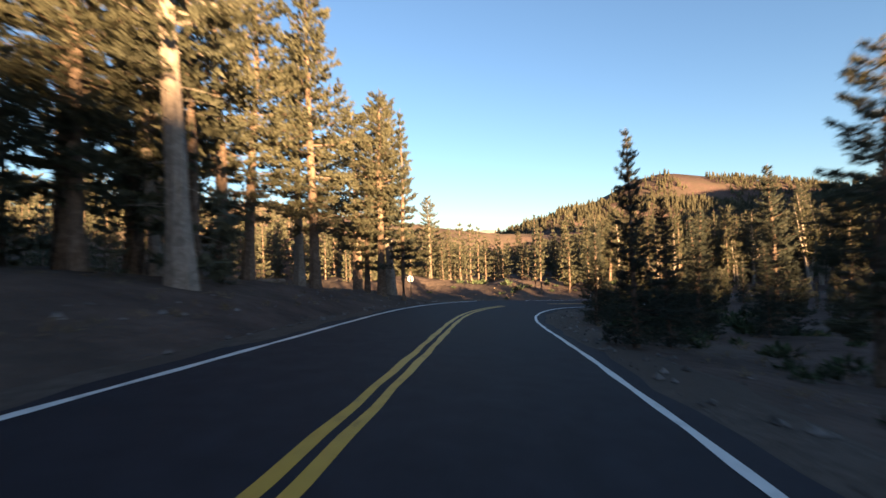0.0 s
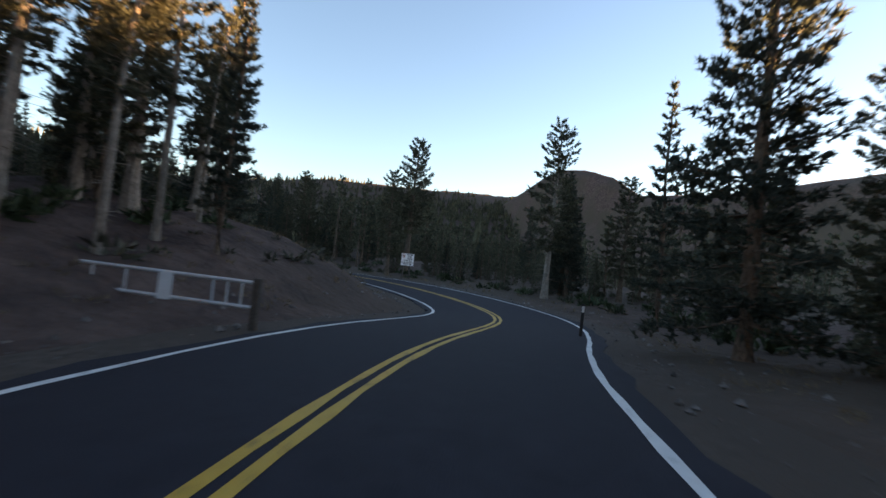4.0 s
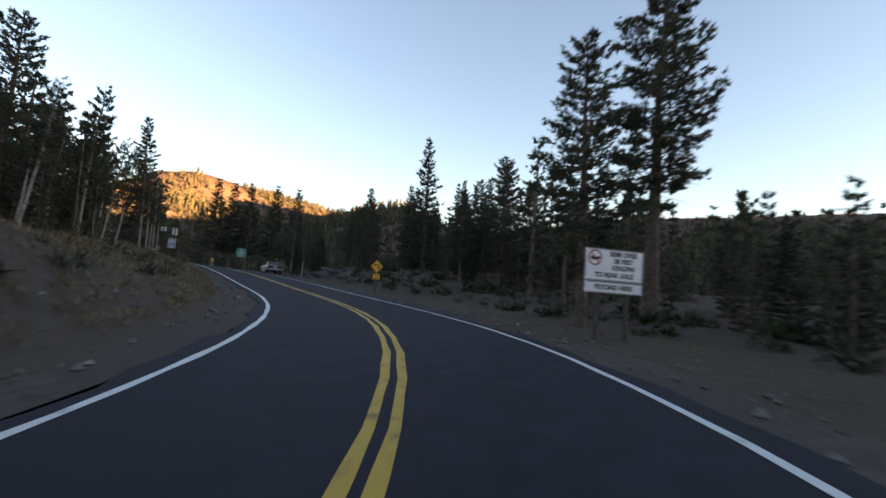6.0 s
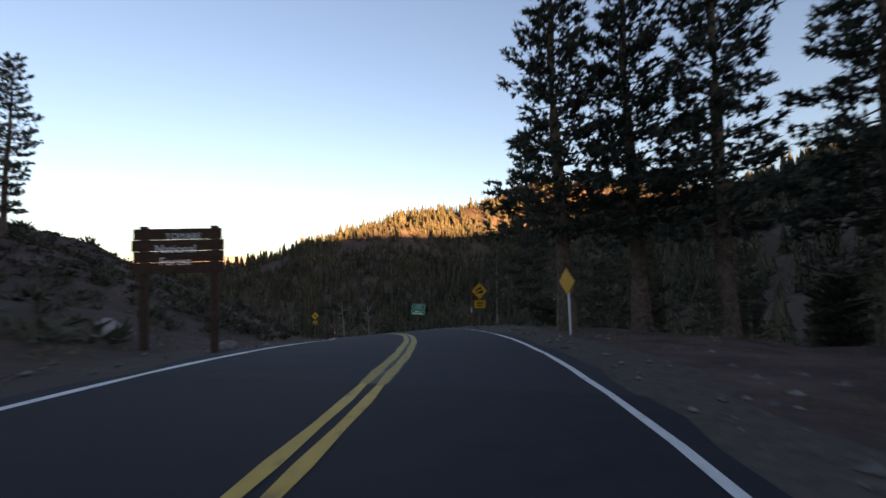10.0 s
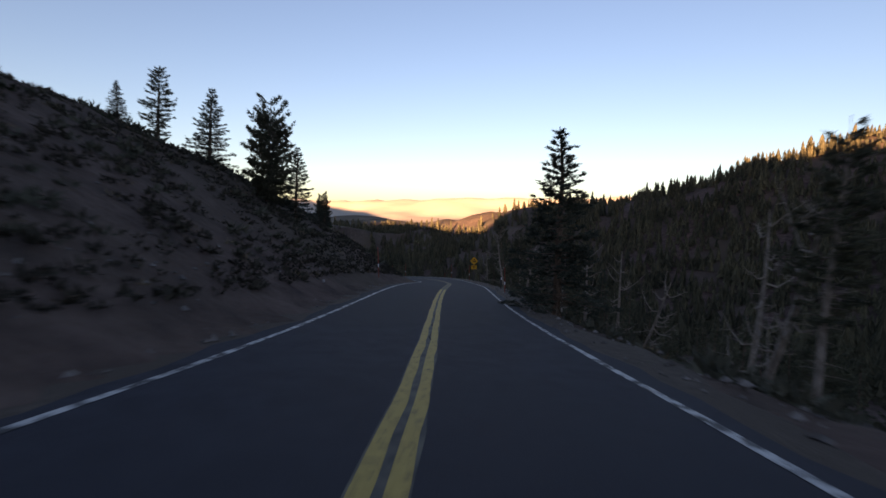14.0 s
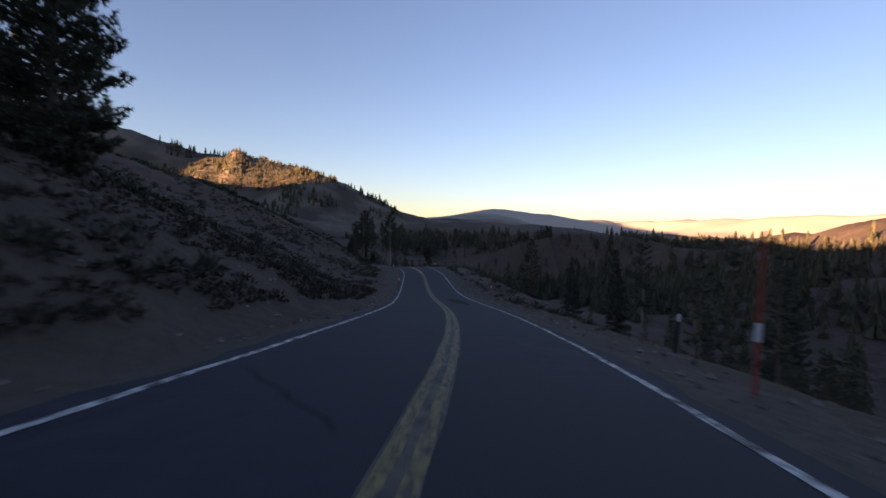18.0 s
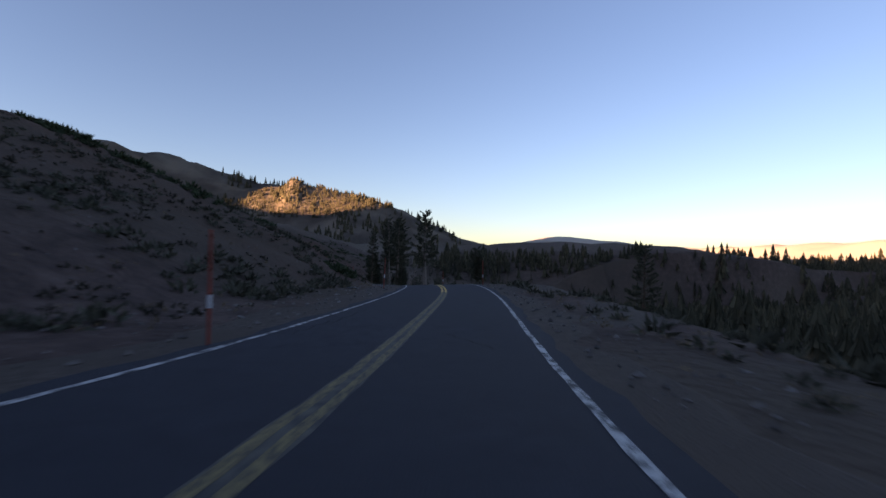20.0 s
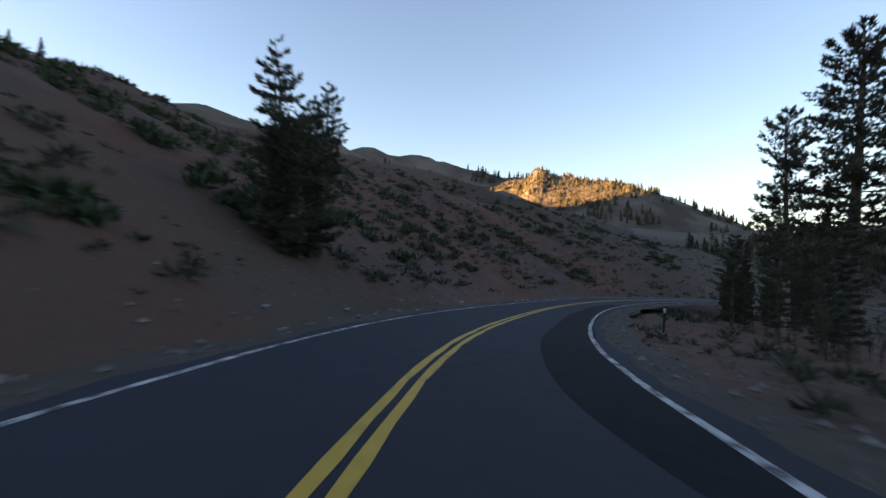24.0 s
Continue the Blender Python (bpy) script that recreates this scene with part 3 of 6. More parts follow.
# the side road, laid on the levelled ground
su = np.arange(0, float(SIDE_S[-1]) - 4, 1.0)
sx, sy, sz = np.interp(su, SIDE_S, [p[0] for p in SIDE_XY]), np.interp(su, SIDE_S, [p[1] for p in SIDE_XY]), np.interp(su, SIDE_S, SIDE_Z)
kx = np.convolve(np.pad(sx, 4, "edge"), np.ones(9) / 9, "valid")
ky = np.convolve(np.pad(sy, 4, "edge"), np.ones(9) / 9, "valid")
gxs, gys = np.gradient(kx), np.gradient(ky)
gl = np.hypot(gxs, gys)
half = 4.6 + 3.4 * np.exp(-su / 6)
cols = []
for k in range(7):
    o = half * (k / 3 - 1)
    cols.append(np.stack([kx + gys / gl * o, ky - gxs / gl * o, sz - 0.01 - (0.14 if k in (0, 6) else 0)], -1))
v = np.stack(cols, 1).reshape(-1, 3)
i = np.arange(len(su) - 1)[:, None] * 7 + np.arange(6)[None]
tagged(raw("side_road", v, np.stack([i, i + 1, i + 8, i + 7], -1).reshape(-1, 4), ASPHALT), "asphalt side road that joins at the bend", "road", kind="structure")

# the white line across the mouth of the side road
ends = np.linspace(0, 1, 15)
mx_, my_ = -7.6 + 12.5 * ends, 54.6 - 3.2 * ends - 0.5 * np.sin(3.14 * ends)
mz_ = np.interp(side_place(mx_, my_)[0], SIDE_S, SIDE_Z) + 0.006
v = np.stack([np.stack([mx_ - 0.02, my_ - 0.06, mz_], -1), np.stack([mx_ + 0.02, my_ + 0.06, mz_], -1)], 1).reshape(-1, 3)
i = np.arange(14)[:, None] * 2
tagged(raw("side_road_line", v, np.concatenate([i + 1, i, i + 2, i + 3], 1), WHITE_LINE), "white painted edge line of the side road", "road marking", kind="structure")


def stripe(name, s0, s1, which, off, width, mat, label, up=0.006):
    """A painted line: along the centre (0), or the right (1) or left (-1) edge."""
    s = np.arange(s0, s1 + 0.01, 1.0)
    r, q = lanes(s)
    d = (r if which > 0 else -q if which < 0 else 0 * s) + off
    wear = 0.012 * np.sin(s * 3.1) + 0.01 * np.sin(s * 7.7)
    ob = ribbon(name, s, d - width / 2 + wear, d + width / 2 + wear[::-1], mat, up)
    return tagged(ob, label, "road marking", kind="structure")


END = float(S_ALL[-1]) - 1
stripe("edge_line_right", 3, 256, 1, 0, 0.12, WHITE_LINE, "white painted edge line")
stripe("edge_line_right", 256, END, 1, 0, 0.13, WORN_WHITE, "worn and chipped white painted edge line")
stripe("edge_line_left", 3, 76, -1, 0, 0.12, WHITE_LINE, "white painted edge line")
stripe("edge_line_left", 85, 262, -1, 0, 0.12, WHITE_LINE, "white painted edge line")
stripe("edge_line_left", 262, END, -1, 0, 0.12, WORN_WHITE, "worn and chipped white painted edge line")
for off in (-0.115, 0.115):
    stripe("centre_line", 3, 73, 0, off, 0.125, YELLOW_LINE, "yellow painted centre line, one of a pair")
    stripe("centre_line", 83, 170, 0, off, 0.125, YELLOW_LINE, "yellow painted centre line, one of a pair")
    stripe("centre_line", 170, 190, 0, off, 0.125, YELLOW_LINE, "slightly faded yellow painted centre line, one of a pair")
    stripe("centre_line", 190, SEAM, 0, off, 0.125, YELLOW_LINE, "yellow painted centre line, one of a pair")
    stripe("centre_line", SEAM, 328, 0, off, 0.15, WORN_YELLOW, "cracked and faded yellow centre line, one of a pair")
    stripe("centre_line", 328, 455, 0, off, 0.13, FADED_YELLOW, "almost worn-off yellow centre line, one of a pair")
    stripe("centre_line", 455, END, 0, off, 0.13, YELLOW_LINE, "yellow painted centre line, one of a pair")
stripe("centre_strip", SEAM, 455, 0, 0, 0.42, PALE_STRIP, "pale worn strip between the centre lines", up=0.003)
# tar repairs and cracks in the older surface
for s0, s1, d0, d1 in ((526, 566, 1.85, 3.3), (410, 418, 0.9, 2.0)):
    ss = np.arange(s0, s1 + 0.01, 1.0)
    tagged(ribbon("tar_patch", ss, d0 + 0.05 * np.sin(ss * 0.5) + 0.9 * np.clip((s0 + 6 - ss) / 6, 0, 1) ** 2, d1 + 0.03 * np.sin(ss * 0.7), TAR, 0.0045), "dark tar repair in the lane", "road patch", kind="structure")
rc = random.Random(8)
for k in range(34):
    s0 = rc.uniform(262, 560)
    ss = s0 + np.linspace(0, rc.uniform(0.6, 2.4), 9) * (1 if k % 3 else 4)
    d = rc.uniform(-2.7, 2.7) + (np.linspace(0, rc.uniform(-2.5, 2.5), 9) if k % 3 else 0) + 0.06 * np.sin(np.arange(9) * 2.1 + k)
    tagged(ribbon("crack", ss, d - 0.014, d + 0.014 if k % 3 == 0 else d + 0.03, TAR, 0.005), "dark sealed crack in the asphalt", "crack", kind="structure")


# ---------------------------------------------------------------- trees
def tuft_cloud(rng, centres, sizes, per, ways, stray=0.6, broad=1.0):
    """Needle sprays: thin triangles that fan out from each centre about its own way."""
    n = len(centres)
    c = np.repeat(centres, per, 0)
    s = np.repeat(sizes, per)[:, None]
    d = np.repeat(ways, per, 0) + rng.normal(0, stray, (n * per, 3))
    d /= np.linalg.norm(d, axis=1)[:, None] + 1e-9
    side = np.cross(d, rng.normal(size=d.shape))
    side /= np.linalg.norm(side, axis=1)[:, None] + 1e-9
    w = s * (0.10 + 0.07 * rng.rand(n * per, 1)) * broad
    root = c - d * s * 0.35
    t = c + d * s * (0.45 + 0.4 * rng.rand(n * per, 1))
    v = np.stack([root + side * w, t, root - side * w], 1).reshape(-1, 3)
    return v, np.arange(n * per * 3).reshape(-1, 3)


def conifer_parts(seed, tall, bare, spread, shape, layers, per_branch, per_tuft, tuft, trunk_r, lean=0.0, gap=0.0, dead=0.3, forks=1, limbs=True, broad=1.0):
    """Trunk and limbs as one bmesh, and the needles as arrays: boughs in whorls, each a flat spray of needles along a side-twigged limb."""
    rng = np.random.RandomState(seed)
    bm = bmesh.new()
    cen, siz, way = [], [], []
    for fk in range(forks):
        la, lm = rng.uniform(0, 6.28), lean + (0.06 * fk if forks > 1 else 0)
        top = tall * (1 - 0.12 * fk)
        ks = np.linspace(0, 1, 9)
        bend = rng.normal(0, 0.006 * tall, (9, 2)).cumsum(0) * ks[:, None]
        ax = np.stack([np.cos(la) * lm * top * ks**1.2 + bend[:, 0], np.sin(la) * lm * top * ks**1.2 + bend[:, 1], top * ks], -1)
        rad = trunk_r * (1 - ks) ** 0.8 * (0.8 if fk else 1) + 0.015
        rad[0] *= 1.35
        tube(bm, [tuple(p) for p in ax], rad, 8 if limbs else 4)
        turn = rng.uniform(0, 6.28)
        for i in range(layers):
            whorl = (i // 5 + rng.uniform(0.0, 0.45)) / (layers / 5)
            u = bare + (0.99 - bare) * min(1.0, whorl)
            q = (u - bare) / (1 - bare)
            p = np.array([np.interp(u, ks, ax[:, k]) for k in range(3)])
            reach = spread * shape(q) * rng.uniform(0.6, 1.12)
            turn += 2.4 + rng.uniform(-0.5, 0.5)
            if rng.rand() < gap:
                continue
            rise = rng.uniform(-0.25, 0.05) + 0.75 * q
            out = np.array([np.cos(turn), np.sin(turn), 0.0])
            cross = np.array([-out[1], out[0], 0.0])
            if reach > 0.5 and limbs:
                pts = [p + out * reach * w + np.array([0, 0, reach * (rise * w - 0.16 * w + 0.22 * w * w)]) for w in (0, 0.45, 0.95)]
                tube(bm, [tuple(v) for v in pts], [0.014 * reach + 0.012, 0.009 * reach + 0.008, 0.006], 3)
            n = max(4, int(per_branch * reach * rng.uniform(0.8, 1.25)))
            w = 0.18 + 0.82 * rng.rand(n) ** 0.75
            o = rng.uniform(-1, 1, n) * (0.10 + 0.42 * (1.05 - w)) * reach
            c = p + out * (reach * w)[:, None] + cross * o[:, None]
            c[:, 2] += reach * (rise * w - 0.16 * w + 0.22 * w * w) + rng.normal(0, 0.035 * reach + 0.03, n)
            d = out * 0.8 + cross * (np.sign(o) * 0.45)[:, None]
            d[:, 2] = 0.18 + 0.5 * q
            cen.append(c), way.append(d), siz.append(tuft * rng.uniform(0.65, 1.25, n))
        for i in range(int(layers * dead * 0.7)):
            u = rng.uniform(0.08, max(bare, 0.12) + 0.1)
            p = np.array([np.interp(u, ks, ax[:, k]) for k in range(3)])
            az, ln = rng.uniform(0, 6.28), spread * rng.uniform(0.25, 0.7)
            tip = p + ln * np.array([np.cos(az), np.sin(az), rng.uniform(-0.35, 0.1)])
            tube(bm, [tuple(p), tuple((p + tip) / 2 + np.array([0, 0, 0.05])), tuple(tip)], [0.02, 0.013, 0.004], 3)
    v, f = tuft_cloud(rng, np.concatenate(cen), np.concatenate(siz), per_tuft, np.concatenate(way), 0.6 if limbs else 0.8, broad)
    return bm, v, f


fir_shape = lambda q: (1 - q) ** 0.85 + 0.06
pine_shape = lambda q: (1 - q) ** 0.55 * (0.55 + 0.6 * min(1, q * 3)) + 0.08
round_shape = lambda q: math.sqrt(max(0.0, 1 - (1.7 * q - 0.75) ** 2)) + 0.1
TREE_KINDS = {}


def tree_kind(name, bark, leaf, crown_name, **kw):
    bm, v, f = conifer_parts(**kw)
    me = bpy.data.meshes.new(name + "_trunk")
    bm.to_mesh(me)
    bm.free()
    me.materials.append(bark)
    mc = bpy.data.meshes.new(name + "_crown")
    mc.from_pydata(v.tolist(), [], [tuple(q) for q in f.tolist()])
    mc.materials.append(leaf)
    TREE_KINDS[name] = (me, mc, kw["tall"])


for k in range(3):
    tree_kind(f"pine{k}", BARK if k else PALE_BARK, NEEDLES, "crown", seed=10 + k, tall=16, bare=0.28 - 0.06 * k, spread=2.7, shape=pine_shape, layers=105, per_branch=17, per_tuft=5, tuft=0.34, trunk_r=0.28, lean=0.02, gap=0.10)
for k in range(3):
    tree_kind(f"fir{k}", BARK, FIR_NEEDLES, "crown", seed=20 + k, tall=14, bare=0.07, spread=2.3 + 0.2 * k, shape=fir_shape, layers=150, per_branch=17, per_tuft=5, tuft=0.30, trunk_r=0.21, gap=0.05)
tree_kind("fir3", BARK, FIR_NEEDLES, "crown", seed=27, tall=14, bare=0.24, spread=2.4, shape=fir_shape, layers=135, per_branch=17, per_tuft=5, tuft=0.30, trunk_r=0.24, gap=0.08, dead=0.5)
tree_kind("bushy0", PALE_BARK, NEEDLES, "crown", seed=31, tall=8, bare=0.06, spread=2.4, shape=round_shape, layers=72, per_branch=19, per_tuft=5, tuft=0.32, trunk_r=0.2, forks=2)
tree_kind("bushy1", PALE_BARK, NEEDLES, "crown", seed=32, tall=9, bare=0.06, spread=2.1, shape=round_shape, layers=58, per_branch=19, per_tuft=5, tuft=0.32, trunk_r=0.18, forks=3)
tree_kind("old0", PALE_BARK, NEEDLES, "crown", seed=41, tall=20, bare=0.40, spread=3.3, shape=pine_shape, layers=110, per_branch=17, per_tuft=5, tuft=0.40, trunk_r=0.50, gap=0.30, dead=0.4, lean=0.04)
tree_kind("old1", BARK, NEEDLES, "crown", seed=43, tall=20, bare=0.33, spread=3.5, shape=pine_shape, layers=120, per_branch=17, per_tuft=5, tuft=0.40, trunk_r=0.44, gap=0.12, dead=0.4)
tree_kind("slim0", PALE_BARK, NEEDLES, "crown", seed=51, tall=14, bare=0.40, spread=1.6, shape=pine_shape, layers=80, per_branch=19, per_tuft=5, tuft=0.31, trunk_r=0.16, gap=0.14, dead=0.6)
tree_kind("slim1", BARK, FIR_NEEDLES, "crown", seed=52, tall=13, bare=0.18, spread=1.4, shape=fir_shape, layers=100, per_branch=19, per_tuft=5, tuft=0.28, trunk_r=0.14, dead=0.4)
for k in range(2):
    tree_kind(f"tall{k}", PALE_BARK, NEEDLES, "crown", seed=71 + k, tall=14, bare=0.22 + 0.08 * k, spread=1.9, shape=pine_shape, layers=95, per_branch=19, per_tuft=5, tuft=0.33, trunk_r=0.34, lean=0.015, gap=0.14, dead=0.3)
tree_kind("clump0", PALE_BARK, NEEDLES, "crown", seed=81, tall=14, bare=0.40, spread=1.9, shape=pine_shape, layers=42, per_branch=19, per_tuft=5, tuft=0.34, trunk_r=0.26, lean=0.05, gap=0.12, dead=0.9, forks=4)
tree_kind("clump1", PALE_BARK, NEEDLES, "crown", seed=83, tall=9, bare=0.56, spread=1.5, shape=round_shape, layers=44, per_branch=19, per_tuft=5, tuft=0.30, trunk_r=0.15, lean=0.03, gap=0.1, dead=0.5, forks=3)
TREE_WORDS = {"tall": ("tall_pine", "tall narrow pine with a pale trunk and dense crown", "pine"), "clump": ("clump_pine", "pale-barked pine with several stems from one base", "pine"), "pine": ("pine_tree", "tall pine with a bare lower trunk and ragged green crown", "pine"), "fir": ("fir_tree", "dark green conical fir with dense branches", "fir"),
              "bushy": ("bushy_pine", "low many-stemmed pine with a rounded crown", "pine"), "old": ("old_pine", "large old pine with a thick trunk and open crown", "pine"),
              "slim": ("slim_pine", "slender young pine with dead lower twigs", "pine")}


def plant(kind, x, y, top=None, tall=None, turn=0.0, fat=1.0, tilt=0.0):
    me, mc, t0 = TREE_KINDS[kind]
    z = height(x, y) - 0.15
    h = (top - z) if top is not None else tall
    k = h / t0
    nm, words, cat = TREE_WORDS[kind.rstrip("0123456789")]
    e = new(nm)
    e.matrix_basis = pose(x, y, z, tilt, 0, math.degrees(turn)) @ Matrix.Diagonal((k * fat, k * fat, k, 1))
    tagged(e, words, cat, group="roadside trees")
    for pn, m in (("trunk", me), ("crown", mc)):
        o = new(pn, m)
        o.parent = e
    return e


# ---------------------------------------------------------------- trees that stand alone or mark the way
LANDMARK_TREES = [
    ("old0", -7.4, 13.7, 15), ("old1", -3.9, 30.2, 10.4, 1.0), ("slim1", -2.5, 29.6, 9.4), ("old1", -8.2, 46.2, 14.5, 1.2), ("pine2", -5.0, 31.5, 8.4), ("pine1", -6.5, 24.5, 14), ("old1", -9.5, 21, 15), ("pine0", -8.2, 27.5, 13), ("old1", -13, 8, 14), ("old1", -15, 19, 13), ("tall1", -3.7, 33.4, 11), ("old1", -16.4, 30.3, 13), ("pine0", -20.8, 38.7, 12), ("pine2", -20.6, 92.8, 12.9), ("bushy0", -12, 80, 6.2), ("fir0", 4.9, 12.6, 3.3), ("fir1", 6.2, 13.6, 1.6), ("fir2", 7.0, 22.7, 1.5), ("fir1", 16, 23.5, 4.2), ("pine2", 8.2, 9.2, 4.0),
    ("pine0", -2.2, 77.6, 10.2), ("pine2", 0.8, 80.5, 5.2), ("bushy0", -6.0, 79, 5.0), ("fir2", -3.1, 104, 9.1), ("tall0", 18.9, 60.4, 4.6), ("tall1", 21.9, 60.7, 6.0), ("tall1", 32.4, 68.4, 5.0), ("tall0", 30.5, 73, 4.4), ("pine2", 18.9, 121, 6.6), ("fir0", 2.5, 155, 10.5), ("bushy0", 16.8, 65.9, -1.0), ("bushy0", 10.3, 31.5, -1.9), ("bushy1", 12.4, 33.6, -1.7), ("bushy0", 14.8, 35.8, -1.6), ("bushy1", 13.0, 29.8, -1.8), ("fir0", 16.4, 34.0, -1.2), ("bushy1", 18.8, 37.6, -1.4), ("bushy0", 15.6, 30.8, -1.6), ("bushy0", 21.0, 40.5, -1.3), ("bushy1", 10.0, 28.0, -1.8),
    ("clump0", 49.7, 66.3, 7.8), ("clump0", 53.0, 68.5, 7.4), ("tall0", 55.8, 70.5, 5.5), ("tall1", 59, 70.8, 5.5), ("tall0", 45.5, 71.5, 6), ("slim0", 66.0, 68.4, 7.0), ("tall0", 67.5, 70.6, 6.2), ("slim0", 62.0, 69.3, 7.0), ("slim0", 69.5, 69.4, 5.2), ("tall1", 71.5, 71.0, 4.8), ("slim0", 64.5, 72.0, 6.5), ("tall0", 68.0, 73.2, 6.0), ("slim0", 73.5, 71.5, 4.2), ("tall1", 60.0, 73.0, 7.5), ("tall0", 56.0, 74.7, 7.9), ("fir1", 61.4, 83.4, 11.3), ("slim0", 70.5, 75.0, 6.2), ("slim0", 63.4, 67.9, 5.6), ("slim1", 66.8, 66.9, 4.4), ("pine0", 88.9, 54.6, 7.8), ("pine0", 62.7, 84.6, 12), ("pine2", 56.9, 82.3, 6.1), ("fir1", 75.3, 72.5, 9.8),
]
LANDMARK_TREES += [
    ("old1", 51.0, 54.4, 10.3), ("fir1", 65.7, 51.9, 9.4), ("slim1", 74.0, 51.4, 5.2), ("fir1", 54.7, 50.4, 6.8), ("pine2", 25.4, 48.9, -0.4), ("bushy1", 27.0, 47.6, -1.8), ("fir0", 29.5, 48.2, -0.6), ("old1", 49.2, 45.0, 10), ("fir0", 56.1, 45.4, 6.8), ("slim1", 60, 47, 6), ("pine1", 64, 44, 9),
    ("fir1", 102.7, 127.5, 13.6), ("fir3", 119.8, 147.0, 11.5), ("fir3", 127.9, 141.8, 11.4), ("fir3", 133.4, 143.9, 12.0), ("fir3", 124.3, 144.3, 11.3), ("fir3", 122.4, 146.3, 11.2), ("pine2", 96.5, 153, 8), ("pine1", 95.5, 125, 8), ("old1", 94, 123, 7), ("pine2", 99.6, 133.4, 8.5), ("pine1", 87.5, 103, 11.5), ("slim0", 100.5, 113.8, 4.1), ("slim0", 99.4, 111.4, 3.5), ("slim0", 97.9, 108.2, 4.0), ("slim0", 100.9, 117.2, 4.6), ("slim1", 98.6, 115.0, 2.6), ("slim0", 96.6, 105.5, 4.2), ("fir0", 96.8, 112.0, 1.0), ("fir2", 118, 54, 5.5), ("pine0", 114.2, 109.6, 1.9, 0.85), ("tall0", 116.0, 115.0, 2.8, 0.9), ("pine2", 120.5, 117.3, 3.2), ("fir1", 118.6, 112.6, 0.6), ("clump0", 116.5, 117.7, 1.2, 0.9), ("fir1", 116.4, 114.2, 0.6), ("clump0", 118.6, 122.3, 2.0), ("pine2", 122.2, 124.6, 2.0), ("fir0", 120.2, 121.2, -0.2), ("slim1", 130.8, 131.0, 4.8), ("slim1", 134.5, 130.4, 5.5), ("pine2", 121.5, 108.5, 5.0), ("pine1", 122.0, 111.1, 5.0), ("pine1", 113.6, 86.0, 3.4), ("pine2", 117.2, 84.6, 6.4), ("pine1", 120.0, 86.5, 7.7), ("slim1", 112.2, 87.9, 2.6), ("fir0", 118.7, 89.0, 5.2), ("fir1", 116.0, 87.2, 2.4), ("bushy0", 116.2, 110.2, -2.6), ("fir0", 124.7, 101, 13.2), ("slim1", 122.7, 94.5, 6.7),
    ("pine1", 100, 69, 5.1), ("old1", 103.2, 67.8, 9.2), ("bushy1", 100, 139, 4.0), ("bushy0", 96, 142, 4.4),
    ("pine2", 123.0, 161.8, 7.5), ("slim0", 123.3, 172.6, 0.8, 0.7), ("pine2", 97.7, 172.9, -0.9), ("bushy0", 94, 169, -2.3), ("fir1", 92.2, 204.3, -3.9, 1.5),
]
LANDMARK_TREES += [
    ("fir0", 64.0, 195.6, 0.8, 1.7), ("pine2", 68.6, 196.4, 1.0, 1.35), ("fir1", 70.0, 199.0, 0.1, 1.7), ("bushy1", 72.2, 201.8, -0.5, 0.85), ("fir1", 73.4, 203.2, -3.4, 1.5), ("pine2", 53.1, 213.8, -3.0), ("fir1", 51.8, 214.6, -3.8), ("fir1", 57.9, 216.2, -5.7), ("fir2", 53.3, 220.4, -4.8), ("bushy1", 52.2, 221.0, -5.4),
    ("bushy0", 25.6, 234.4, -7.7), ("bushy1", 20.2, 228.6, -6.2), ("bushy0", 17.6, 227, -6.4), ("pine2", 57.3, 254.2, -8.3), ("pine0", 59.6, 256, -9.2),
    ("old0", -95.3, 266.3, -9.9, 0.85), ("slim0", -101.0, 259.2, -10.7), ("slim0", -98.6, 260.9, -11.5), ("pine1", -90.2, 255.6, -14.5, 0.8), ("pine2", -76.8, 302, -16.5), ("old1", -131.9, 262.5, -8.6), ("pine0", -135, 260, -12.5), ("clump1", -69.8, 271.2, -18.3, 0.7), ("clump0", -112.5, 235.6, -14.6), ("slim0", -114.6, 236.0, -15.4), ("bushy0", -111.5, 237.2, -18.4),
    ("fir0", -145.2, 151.3, 12.9), ("fir1", -150.5, 150.3, 13.9), ("fir1", -121.8, 167.9, 18.2), ("fir0", -126, 166, 16.5),
]
rt = random.Random(4)
for kind, x, y, top, *broad in LANDMARK_TREES:
    plant(kind, x, y, top=top, turn=rt.uniform(0, 6), fat=rt.uniform(0.9, 1.1) * (broad[0] if broad else 1.0))

for s, d, tall, turn, lean in ((181, 9.5, 5.0, 20, 15), (186, 11, 5.5, 40, 20), (190, 9.2, 5.2, 10, 13), (193, 12, 6.0, 30, 24), (198, 9.5, 6.2, 0, 10), (203, 11, 6.5, 25, 17)):
    px, py, _ = on_road(s, -d)
    plant("slim0", float(px), float(py), tall=tall, turn=math.radians(turn - 60), fat=0.9, tilt=-lean)

